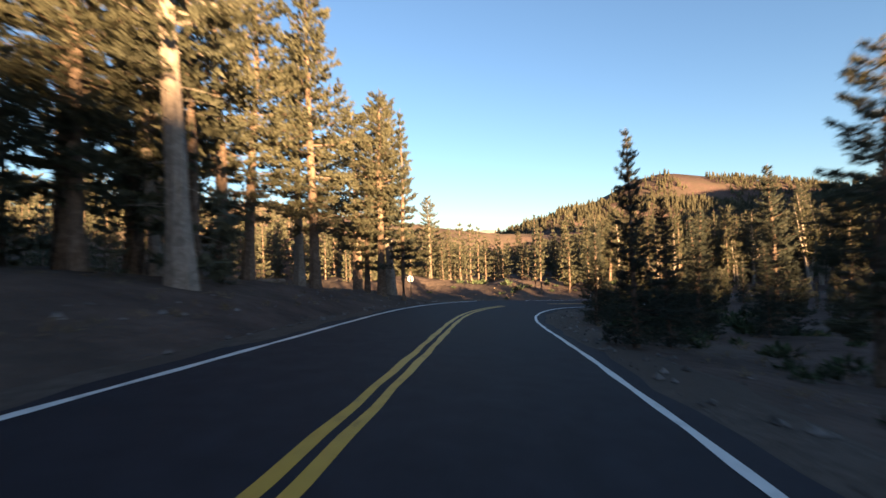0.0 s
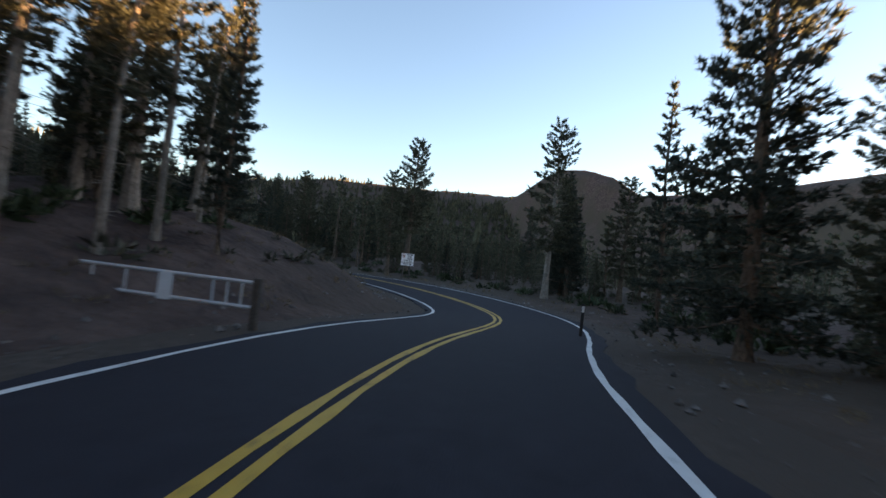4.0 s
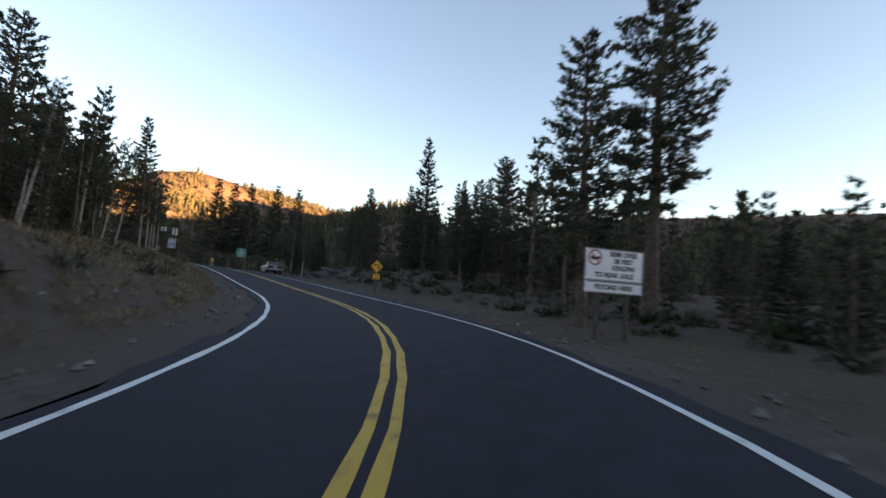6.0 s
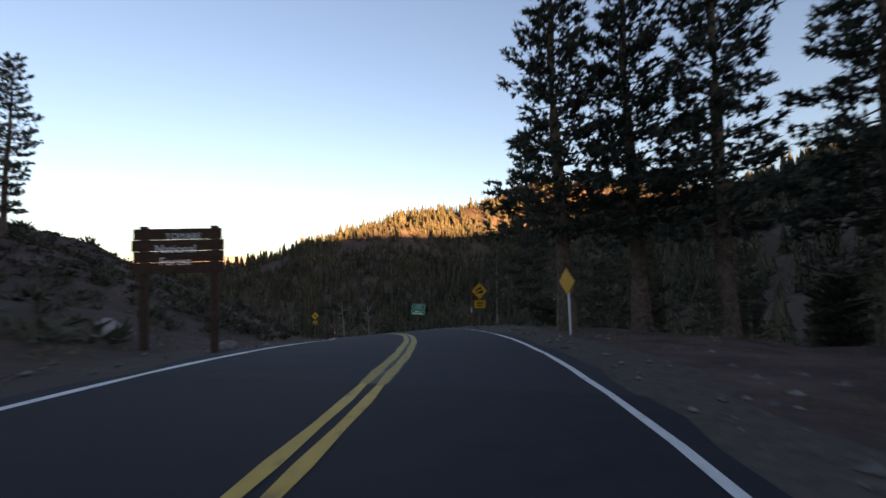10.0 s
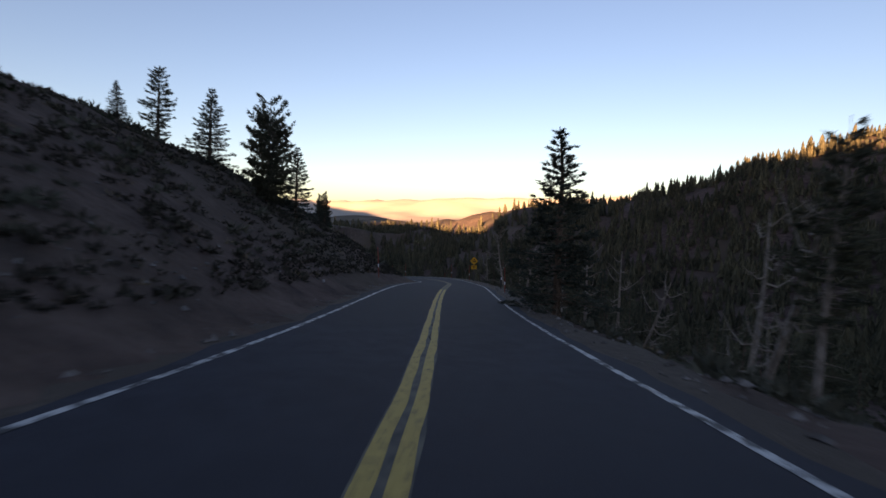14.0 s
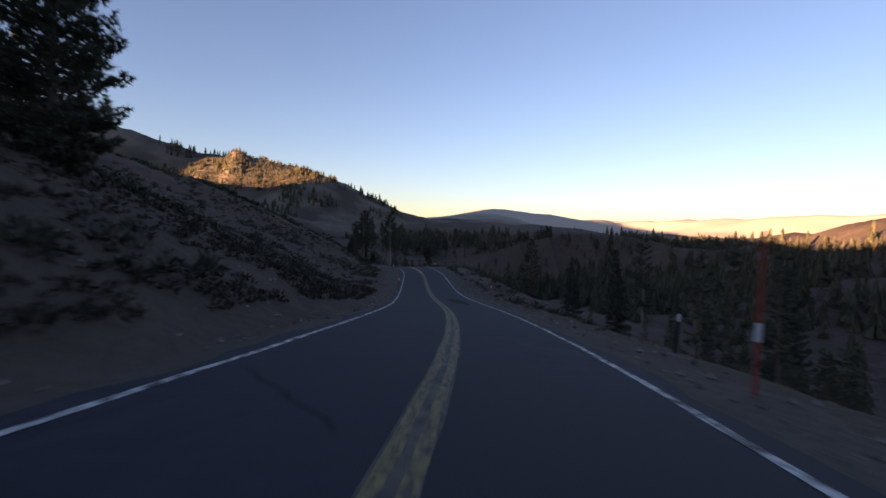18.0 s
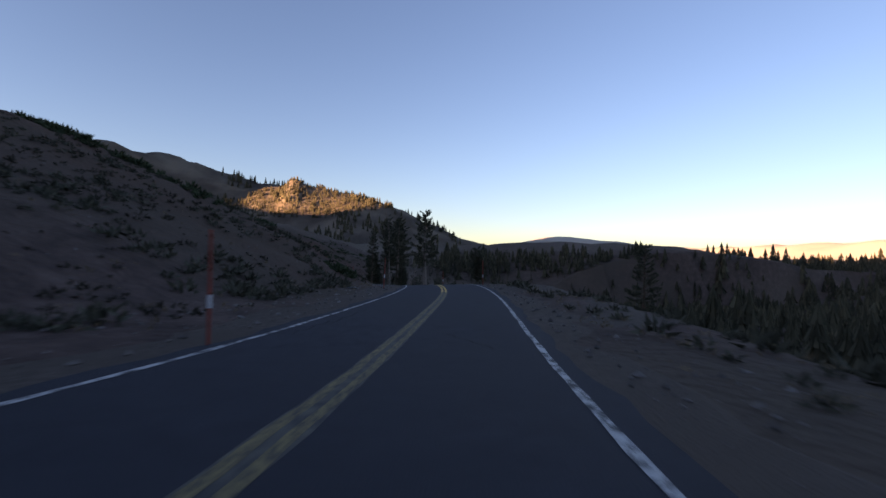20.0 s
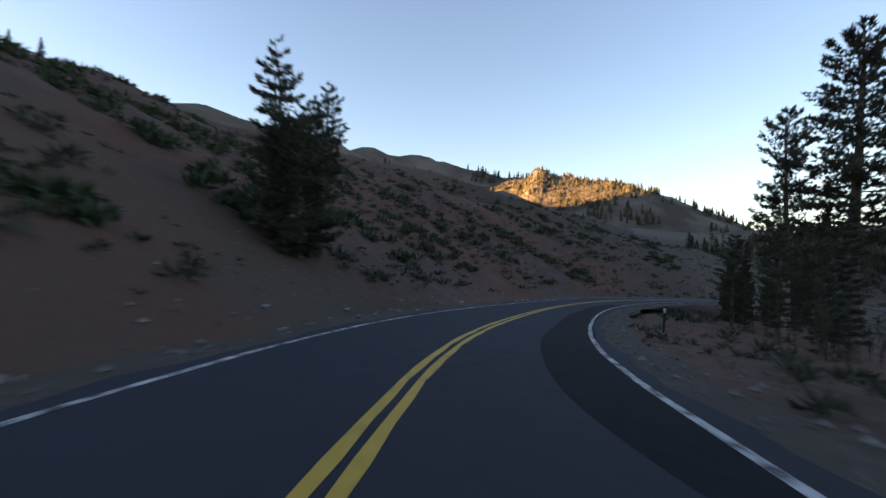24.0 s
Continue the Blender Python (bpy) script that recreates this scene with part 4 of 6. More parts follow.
# stretches of roadside wood: side, from, to, nearest, farthest, how many, kinds, heights
WOODS = [
    (-1, 4, 62, 8, 34, 110, "old0 old1 pine0 pine1 pine2 fir1 fir2", 10, 17), (-1, 106, 150, 13, 40, 80, "tall0 tall1 pine1 pine2 fir2", 7.5, 11), (-1, 94, 148, 10, 44, 110, "pine0 pine1 pine2 fir0 slim0 slim1 old0", 6, 10.5), (-1, 148, 172, 17, 45, 35, "pine1 slim0 slim1 fir1", 3.5, 6.5),
    (-1, 178, 193, 11, 38, 44, "fir0 slim1 pine2", 3.5, 6), (-1, 193, 222, 10.5, 38, 90, "slim0 slim1 slim0 pine0 pine2 fir1", 5, 8.2), (-1, 222, 246, 19, 45, 20, "bushy0 pine1 bushy1 fir0", 5, 9),
    (1, 0, 40, 8, 36, 26, "fir0 fir1 fir2 bushy0 pine2", 4, 7), (1, 58, 100, 8, 34, 46, "fir0 fir1 bushy0 slim1 pine2", 3, 5.5), (1, 104, 150, 9, 44, 130, "pine0 pine1 fir0 fir2 slim0 pine2", 8, 13),
    (1, 150, 206, 12, 48, 140, "fir0 fir1 fir2 slim1 pine2 pine1", 6.5, 11), (1, 206, 246, 18, 55, 60, "fir0 fir1 fir2 pine1", 7, 13), (1, 250, 300, 13, 60, 120, "slim0 slim1 pine2 pine0 bushy1", 4, 8),
    (1, 300, 420, 9, 70, 200, "slim0 slim1 fir1 bushy1 pine2", 3.5, 8), (1, 522, 620, 9, 60, 76, "slim0 bushy1 pine2 slim1", 4, 8),
]
# young trees and bushes under and between the tall ones
WOODS += [(-1, 178, 222, 10, 22, 56, "fir0 bushy0 fir1", 1.4, 3.4), (1, 150, 206, 12, 26, 90, "fir0 bushy0 fir1", 1.6, 3.8), (1, 104, 150, 9, 22, 46, "fir0 bushy1 fir1", 1.6, 3.8), (-1, 106, 150, 12, 26, 46, "fir0 bushy1 fir1", 1.4, 3.2), (1, 206, 246, 18, 34, 40, "fir0 fir1", 2, 4), (1, 212, 252, 11.5, 26, 90, "fir0 bushy0 fir1", 1.2, 3.0),
          (-1, 10, 60, 8, 24, 40, "fir0 bushy1 fir1", 1.2, 3.0), (1, 255, 420, 9, 22, 120, "bushy0 fir0 slim1", 1.4, 3.2), (1, 486, 620, 8, 20, 60, "bushy0 fir0 slim1", 1.4, 3.2)]
MID = []
rw = random.Random(11)
for side, s0, s1, d0, d1, count, kinds, h0, h1 in WOODS:
    mine = 0
    for _ in range(count):
        s, u = rw.uniform(s0, s1), rw.random()
        d = d0 + (d1 - d0) * u**1.3
        x, y, _z = on_road(s, side * d)
        kind, tall, turn = rw.choice(kinds.split()), rw.uniform(h0, h1), rw.uniform(0, 6.28)
        _, dm = heights(np.array([x]), np.array([y]))
        if dm[0] < d0 - 0.5 or math.hypot(x + 67.5, y - 269.8) < 7.5:
            continue
        if side > 0 and y < 56 and 26 < 0.906 * x + 0.423 * y < 74:   # only low growth south of the first bends
            tall = min(tall, rw.uniform(1.7, 3.3))
        if x > 100 and y < 72:   # the bank opposite the notice board carries short trees
            tall = min(tall, rw.uniform(3.5, 6.0))
        if d < d0 + 10 and mine < 18 and h1 > 4:
            plant(kind, float(x), float(y), tall=tall, turn=turn, fat=rw.uniform(0.85, 1.2), tilt=rw.uniform(-3, 3))
            mine += 1
        else:
            MID.append((float(x), float(y), tall, turn, kind))


# ---------------------------------------------------------------- woods farther off
def simple_kind(seed, tall, bare, spread, shape, layers, per, tuft, r):
    bm, v, f = conifer_parts(seed, tall, bare, spread, shape, layers, per, 3, tuft, r, dead=0, gap=0.06, limbs=False, broad=1.5)
    me = bpy.data.meshes.new("simple")
    bm.to_mesh(me)
    bm.free()
    tv = np.array([p.co[:] for p in me.vertices])
    tf = [tuple(p.vertices) for p in me.polygons]
    bpy.data.meshes.remove(me)
    return (tv / tall, tf), (v / tall, f)


SIMPLE = {"pine": simple_kind(61, 12, 0.16, 1.9, pine_shape, 48, 4.6, 0.56, 0.2), "fir": simple_kind(62, 12, 0.05, 2.0, fir_shape, 60, 4.6, 0.56, 0.18), "slim": simple_kind(63, 12, 0.33, 1.3, pine_shape, 50, 6, 0.46, 0.15), "bushy": simple_kind(64, 8, 0.06, 2.2, round_shape, 45, 6, 0.5, 0.15)}
FAR_SIMPLE = {"pine": simple_kind(65, 12, 0.12, 1.9, pine_shape, 40, 3.6, 0.72, 0.2), "fir": simple_kind(66, 12, 0.04, 2.0, fir_shape, 50, 3.6, 0.7, 0.18), "slim": simple_kind(67, 12, 0.28, 1.4, pine_shape, 32, 4, 0.62, 0.15), "bushy": simple_kind(68, 8, 0.06, 2.2, round_shape, 30, 4, 0.7, 0.15)}
FAR_SIMPLE["old"] = FAR_SIMPLE["tall"] = FAR_SIMPLE["clump"] = FAR_SIMPLE["pine"]
SIMPLE["old"] = SIMPLE["tall"] = SIMPLE["clump"] = SIMPLE["pine"]


def wood(name, spots, leaf, bark, words):
    """Many trees as one piece: trunks and crowns of simple make at the spots (x, y, tall, turn, kind)."""
    xy = np.array([[s[0], s[1]] for s in spots])
    z, away = heights(xy[:, 0], xy[:, 1])
    parent = new(name)
    tagged(parent, words, "forest", kind="stuff")
    for which, mat, pn in ((0, bark, "trunks"), (1, leaf, "crowns")):
        vs, fs, base = [], [], 0
        for (x, y, tall, turn, kind), zz in zip(spots, zip(z, away > 38)):
            zz, far = zz
            v, f = (FAR_SIMPLE if far else SIMPLE)[kind.rstrip("0123456789")][which]
            c, s = math.cos(turn) * tall, math.sin(turn) * tall
            w = np.stack([x + c * v[:, 0] - s * v[:, 1], y + s * v[:, 0] + c * v[:, 1], zz - 0.15 + tall * v[:, 2]], -1)
            vs.append(w)
            fs.extend([tuple(i + base for i in q) for q in f] if which == 0 else [tuple(q) for q in (f + base).tolist()])
            base += len(v)
        o = raw(pn, np.concatenate(vs), fs, mat, parent)
        tagged(o, kind="stuff")


wood("roadside_forest", MID, NEEDLES, BARK, "mixed pine and fir woods behind the roadside trees")


def scatter(seed, x0, y0, x1, y1, count, h0, h1, keep, kinds):
    rng = np.random.RandomState(seed)
    x, y = rng.uniform(x0, x1, count), rng.uniform(y0, y1, count)
    z, d = heights(x, y)
    ok = keep(x, y, z, d)
    return [(float(a), float(b), float(rng.uniform(h0, h1) * (1 + 0.22 * waves(np.array([a]), np.array([b]), 26, 5)[0])), float(rng.uniform(0, 6.28)), kinds[rng.randint(len(kinds))]) for a, b in zip(x[ok], y[ok])]


clump = lambda x, y, size, seed, level: waves(x, y, size, seed) > level
# beyond the side road the wood stands back behind an open clearing and stays low
LOW_AZ, LOW_RISE = [-60, -30, -17, -9, -3, 7, 13, 20, 29, 35, 43, 52, 70], [0.30, 0.22, 0.115, 0.10, 0.068, 0.066, 0.062, 0.080, 0.112, 0.118, 0.118, 0.125, 0.20]


def kept_low(spots, rng):
    out = []
    for x, y, tall, turn, kind in spots:
        dx, dy = x - 3, y - 25
        dist = math.hypot(dx, dy)
        if dy > 5 and 12 < dist < 230:
            rise = np.interp(math.degrees(math.atan2(dx, dy)), LOW_AZ, LOW_RISE)
            most = -1.5 + rise * dist * rng.uniform(0.62, 1.0) - height(x, y)
            if most < 1.6 or (y < 70 and dist < 52 and -25 < math.degrees(math.atan2(dx, dy)) < 24):
                continue
            tall = min(tall, most)
        out.append((x, y, tall, turn, kind))
    return out


spots = scatter(1, -110, 55, 130, 240, 1900, 4, 11, lambda x, y, z, d: (d > 32) & (side_place(x, y)[1] > 11) & (y < 235 - 0.5 * abs(x - 20)) & (x + 0.4 * y < 128) & ~((x > 10) & (y > 135)), ("pine", "fir", "bushy", "bushy"))
# dense stand on the added knoll, planted there to hold back the low sun
spots += scatter(12, -135, 95, 30, 205, 620, 7, 12, lambda x, y, z, d: (d > 55) & (abs(-0.423 * x + 0.906 * y - 152) < 30), ("pine", "fir"))
spots += scatter(13, 34, 78, 82, 108, 56, 12.5, 16.5, lambda x, y, z, d: (d > 20) & (d < 45), ("fir", "slim", "fir"))
spots += scatter(2, -130, -60, 0, 60, 260, 9, 15, lambda x, y, z, d: (d > 28) & (side_place(x, y)[1] > 12), ("pine", "fir"))
spots += scatter(3, 30, -40, 190, 130, 420, 7, 12, lambda x, y, z, d: (d > 40) & (x > 20) & ~((0.906 * x + 0.423 * y < 80) & (y < 25)), ("pine", "fir", "slim"))
spots = kept_low(spots, random.Random(31))
spots += scatter(19, -235, 268, -62, 400, 420, 3, 6.5, lambda x, y, z, d: (d > 16) & (z < -18), ("pine", "fir", "bushy", "slim"))
wood("pine_forest", spots, NEEDLES, BARK, "dense pine forest round the first bends of the road")


def tiny_wood(name, spots, words):
    """Woods seen from far off: a few ragged needle fans for each tree, all in one piece."""
    rng = np.random.RandomState(77)
    n = len(spots)
    a = np.array([s[:4] for s in spots])
    z, _ = heights(a[:, 0], a[:, 1])
    tiers = 4
    vs, k = [], 7
    for t in range(tiers):
        u = 0.06 + 0.88 * t / tiers
        r = a[:, 2] * (0.17 + 0.10 * ((a[:, 3] * 7.3) % 1)) * (1 - u) ** 0.9 + 0.12
        tip = np.stack([a[:, 0], a[:, 1], z + a[:, 2] * min(1.0, u + 0.34)], -1)
        for j in range(k):
            az = a[:, 3] + 6.283 * (j + rng.uniform(-0.2, 0.2, n)) / k + t
            rr = r * rng.uniform(0.7, 1.25, n)
            low = z + a[:, 2] * (u - 0.05 * rng.rand(n))
            p0 = np.stack([a[:, 0] + rr * np.cos(az - 0.36), a[:, 1] + rr * np.sin(az - 0.36), low + 0.02 * a[:, 2]], -1)
            p1 = np.stack([a[:, 0] + rr * np.cos(az + 0.36), a[:, 1] + rr * np.sin(az + 0.36), low], -1)
            vs.append(np.stack([p0, p1, tip], 1))
    v = np.stack(vs, 1).reshape(-1, 3)
    o = raw(name, v, np.arange(len(v)).reshape(-1, 3), FAR_NEEDLES)
    tagged(o, words, "forest", kind="stuff")


spots = scatter(5, -330, 180, 330, 700, 9000, 5, 10, lambda x, y, z, d: (d > 60) & (y > 215 + 0.1 * x) & clump(x, y, 90, 8, -0.42) & (y > 275 + 0.35 * np.maximum(0, -x - 40)) & ((x > -120) | (z < -16)), ("fir",))
spots += scatter(6, 120, 120, 420, 560, 2600, 6, 11, lambda x, y, z, d: (d > 34) & clump(x, y, 70, 9, -0.35), ("fir",))
spots += scatter(20, 10, 262, 170, 450, 2600, 3, 6.5, lambda x, y, z, d: (d > 26) & clump(x, y, 40, 20, -0.6), ("fir",))
spots += scatter(21, -290, 285, -85, 420, 2600, 3, 6.5, lambda x, y, z, d: (d > 24) & (z < -15) & clump(x, y, 45, 21, -0.6), ("fir",))
tiny_wood("valley_forest", spots, "dark conifer forest on the valley slopes below the road")
spots = scatter(7, -60, 420, 420, 640, 7500, 3, 6.5, lambda x, y, z, d: (z < 66) & clump(x, y, 70, 10, -0.25), ("fir",))
spots += scatter(8, -900, 20, -420, 420, 2600, 7, 11, lambda x, y, z, d: clump(x, y, 140, 11, 0.3), ("fir",))
spots += scatter(18, -790, 40, -600, 260, 2600, 3.5, 6.5, lambda x, y, z, d: (abs(0.906 * x + 0.423 * y + 552) < 66) & (z > 34), ("fir",))
spots += scatter(9, 150, -200, 900, 500, 5200, 6, 11, lambda x, y, z, d: d > 60, ("fir",))
spots += scatter(10, -520, 420, -250, 1000, 1500, 3, 5, lambda x, y, z, d: (z < -12) & clump(x, y, 130, 12, -0.2), ("fir",))
spots += scatter(15, -420, 262, -112, 520, 3600, 2.5, 5.0, lambda x, y, z, d: (d > 40) & (z < -19) & clump(x, y, 60, 15, -0.5), ("fir",))
spots += scatter(16, 450, -140, 860, 260, 2800, 8, 13, lambda x, y, z, d: clump(x, y, 80, 16, -0.5), ("fir",))
spots += scatter(17, 420, 340, 1020, 920, 2200, 5, 9, lambda x, y, z, d: clump(x, y, 90, 17, -0.3), ("fir",))
spots += scatter(22, 380, 470, 640, 740, 2200, 5, 9, lambda x, y, z, d: z > 20, ("fir",))
tiny_wood("hill_forest", spots, "scattered conifers on the far hillsides")


# ---------------------------------------------------------------- road furniture
SIGN_YELLOW = paint_mat("sign_yellow", (0.72, 0.32, 0.008), 0.45, 0.12)
SIGN_GREEN = paint_mat("sign_green", (0.012, 0.23, 0.14), 0.45, 0.12)
SIGN_GREEN_LIGHT = paint_mat("sign_light_green", (0.014, 0.33, 0.12), 0.45, 0.12)
SIGN_WHITE = paint_mat("sign_white", (0.76, 0.78, 0.80), 0.45, 0.08)
SIGN_BLACK = paint_mat("sign_black", (0.014, 0.013, 0.013), 0.5, 0.2)
SIGN_RED = paint_mat("sign_red", (0.30, 0.03, 0.025), 0.5, 0.2)
ALUMINIUM = paint_mat("bare_aluminium", (0.58, 0.59, 0.60), 0.5, 0.12, metal=0.1)
POST_WOOD = ramp_mat("weathered_post_wood", [(0.3, (0.055, 0.045, 0.038)), (0.7, (0.15, 0.125, 0.105))], 6, 8, 0.9, 0.6, 30, objrand=0.001, distortion=2)
BROWN_WOOD = ramp_mat("brown_stained_wood", [(0.3, (0.040, 0.024, 0.017)), (0.7, (0.095, 0.055, 0.036))], 6, 8, 0.85, 0.5, 30, objrand=0.001, distortion=2)
POLE_RED = paint_mat("snow_pole_red", (0.30, 0.052, 0.030), 0.6, 0.25)
POLE_WHITE = paint_mat("reflective_white", (0.60, 0.60, 0.60), 0.4, 0.08)
STONE = ramp_mat("grey_stone", [(0.3, (0.09, 0.085, 0.08)), (0.7, (0.27, 0.25, 0.235))], 3, 9, 0.9, 0.8, 9, objrand=0.15)
DARK_STONE = ramp_mat("dark_stone", [(0.3, (0.028, 0.027, 0.028)), (0.7, (0.115, 0.108, 0.105))], 2.2, 9, 0.9, 1.0, 7, objrand=0.1)
PALE_STONE = ramp_mat("pale_stone", [(0.3, (0.18, 0.17, 0.165)), (0.7, (0.40, 0.38, 0.36))], 4, 9, 0.9, 0.8, 12, objrand=0.15)
CAR_PAINT = paint_mat("grey_green_car_paint", (0.078, 0.083, 0.077), 0.3, 0.06, 1.0, metal=0.6, spec=0.6)
CAR_LOWER = paint_mat("pale_grey_lower_paint", (0.24, 0.235, 0.225), 0.4, 0.1, 1.0, metal=0.4, spec=0.5)
CAR_DARK = paint_mat("black_car_trim", (0.010, 0.010, 0.011), 0.45, 0.2)
CAR_GLASS = paint_mat("dark_car_glass", (0.012, 0.022, 0.024), 0.05, 0.05, spec=0.8)
RUBBER = paint_mat("tyre_rubber", (0.012, 0.012, 0.012), 0.85, 0.2)
TAIL_RED = paint_mat("tail_lamp_red", (0.16, 0.012, 0.010), 0.15, 0.1)
CHROME = paint_mat("bright_trim", (0.55, 0.56, 0.57), 0.2, 0.05, metal=1.0)
WINDOW = paint_mat("board_glass", (0.28, 0.32, 0.36), 0.12, 0.05, spec=0.8)


def road_yaw(x, y):
    """Heading, in degrees as pose() turns, of the road nearest to a place."""
    i = int(np.argmin((CX - x) ** 2 + (CY - y) ** 2))
    return math.degrees(math.atan2(-TX[i], TY[i]))


def thing(name, x, y, yaw, words, cat, group="", z=None, tilt=0.0, lean=0.0):
    e = new(name)
    e.matrix_basis = pose(x, y, height(x, y) if z is None else z, tilt, lean, yaw)
    return tagged(e, words, cat, group)


def one_word(text, size, bold=0.0):
    cu = bpy.data.curves.new("lettering", "FONT")
    cu.body, cu.size, cu.align_x, cu.align_y, cu.extrude, cu.offset = text, size, "LEFT", "CENTER", 0.0015, bold
    ob = bpy.data.objects.new("lettering", cu)
    scene.collection.objects.link(ob)
    me = bpy.data.meshes.new_from_object(ob.evaluated_get(bpy.context.evaluated_depsgraph_get()))
    bpy.data.objects.remove(ob)
    xs = [v.co.x for v in me.vertices]
    return me, min(xs), max(xs)


def words_part(text, size, x, z, y, mat, parent, name="lettering", bold=0.0):
    """Lettering as thin meshes, one for each word, on a face that looks along -y."""
    made = [one_word(w, size, bold) for w in text.split()]
    gap = size * 0.32
    at = x - (sum(b - a for _, a, b in made) + gap * (len(made) - 1)) / 2
    for me, a, b in made:
        me.transform(Matrix.Translation((at - a, y, z)) @ Matrix.Rotation(radians(90), 4, "X"))
        me.materials.clear()
        me.materials.append(mat)
        o = new(name, me)
        o.parent = parent
        at += b - a + gap


def plate(bm, w, h, z, y=0.0, t=0.006, r=0.04):
    """A sign plate with rounded corners, in the x-z plane."""
    pts = []
    for cx, cz, a0 in ((w / 2 - r, h / 2 - r, 0), (-w / 2 + r, h / 2 - r, 90), (-w / 2 + r, -h / 2 + r, 180), (w / 2 - r, -h / 2 + r, 270)):
        for k in range(4):
            a = radians(a0 + 30 * k)
            pts.append((cx + r * math.cos(a), cz + r * math.sin(a)))
    front = [bm.verts.new((px, y - t, z + pz)) for px, pz in pts]
    back = [bm.verts.new((px, y, z + pz)) for px, pz in pts]
    bm.faces.new(front)
    bm.faces.new(back[::-1])
    for k in range(len(pts)):
        q = (k + 1) % len(pts)
        bm.faces.new((front[q], front[k], back[k], back[q]))
    bmesh.ops.recalc_face_normals(bm, faces=bm.faces)
    return bm


def rim_of(w, h, z, y, width=0.018, r=0.04):
    """The painted border of a plate: four thin bars."""
    bm = bmesh.new()
    for x0, x1, z0, z1 in ((-w / 2 + r, w / 2 - r, h / 2 - 2 * width, h / 2 - width), (-w / 2 + r, w / 2 - r, -h / 2 + width, -h / 2 + 2 * width), (-w / 2 + width, -w / 2 + 2 * width, -h / 2 + r, h / 2 - r), (w / 2 - 2 * width, w / 2 - width, -h / 2 + r, h / 2 - r)):
        box(bm, x0, y - 0.009, z + z0, x1, y - 0.006, z + z1)
    return bm


def diamond(parent, side, z, mat=None, border=True):
    bm = plate(bmesh.new(), side, side, 0, 0.0, 0.005, 0.05)
    m = Matrix.Translation((0, 0, z)) @ Matrix.Rotation(radians(45), 4, "Y")
    bmesh.ops.transform(bm, matrix=m, verts=bm.verts)
    d = part("diamond_plate", bm, mat or SIGN_YELLOW, parent, "yellow diamond plate")
    if border:
        bm = rim_of(side, side, 0, 0.0, 0.014)
        bmesh.ops.transform(bm, matrix=m, verts=bm.verts)
        part("border", bm, SIGN_BLACK, d)
    return d


def flat_shape(name, pts, mat, parent, y=-0.0065, t=0.003):
    bm = bmesh.new()
    a = [bm.verts.new((px, y - t, pz)) for px, pz in pts]
    b = [bm.verts.new((px, y, pz)) for px, pz in pts]
    bm.faces.new(a)
    bm.faces.new(b[::-1])
    for k in range(len(pts)):
        q = (k + 1) % len(pts)
        bm.faces.new((a[q], a[k], b[k], b[q]))
    bmesh.ops.recalc_face_normals(bm, faces=bm.faces)
    return part(name, bm, mat, parent)


def wood_post(parent, x, top, size=0.10, mat=None, y=0.055, low=-0.5):
    bm = box(bmesh.new(), x - size / 2, y - size / 2, low, x + size / 2, y + size / 2, top, 0.008)
    return part("post", bm, mat or POST_WOOD, parent)


def bolts(parent, places, y=-0.008):
    for bx, bz in places:
        bm = bmesh.new()
        bmesh.ops.create_cone(bm, cap_ends=True, segments=8, radius1=0.014, radius2=0.011, depth=0.008, matrix=Matrix.Translation((bx, y, bz)) @ Matrix.Rotation(radians(90), 4, "X"))
        part("bolt", bm, ALUMINIUM, parent)


def bars(parent, rows, mat, z, y=-0.0065):
    """Lettering too small to read, as plain bars: rows of (x0, x1, z, height)."""
    for x0, x1, dz, h in rows:
        part("bar", box(bmesh.new(), x0, y - 0.003, z + dz - h / 2, x1, y, z + dz + h / 2), mat, parent)


def warning_sign(x, y, words, symbol, plaque, top=2.55, side=0.76, size=(0.62, 0.46), yaw=None):
    """Yellow diamond over a small plaque on one wooden post."""
    e = thing("warning_sign", x, y, road_yaw(x, y) if yaw is None else yaw, words, "road sign", "warning signs")
    wood_post(e, 0, top - 0.05)
    zd = top - side * 0.707
    d = diamond(e, side, zd)
    for pts in symbol:
        flat_shape("symbol", [(px * side, zd + pz * side) for px, pz in pts], SIGN_BLACK, d, -0.0055)
    zp = zd - side * 0.707 - 0.05 - size[1] / 2
    p = part("plaque", plate(bmesh.new(), size[0], size[1], zp, 0.0, 0.005, 0.03), SIGN_YELLOW, e, "small yellow plaque")
    part("border", rim_of(size[0], size[1], zp, 0.0, 0.01), SIGN_BLACK, p)
    if isinstance(plaque, str):
        words_part(plaque, 0.26, 0, zp + 0.05, -0.0065, SIGN_BLACK, p)
        bars(p, [(-0.16, 0.16, -0.14, 0.07)], SIGN_BLACK, zp)
    else:
        if plaque[0]:
            words_part(plaque[0], 0.14, 0, zp + 0.09, -0.0065, SIGN_BLACK, p)
        bars(p, plaque[1], SIGN_BLACK, zp)
    bolts(d, ((0, zd + side * 0.42), (0, zd - side * 0.42)))
    return e


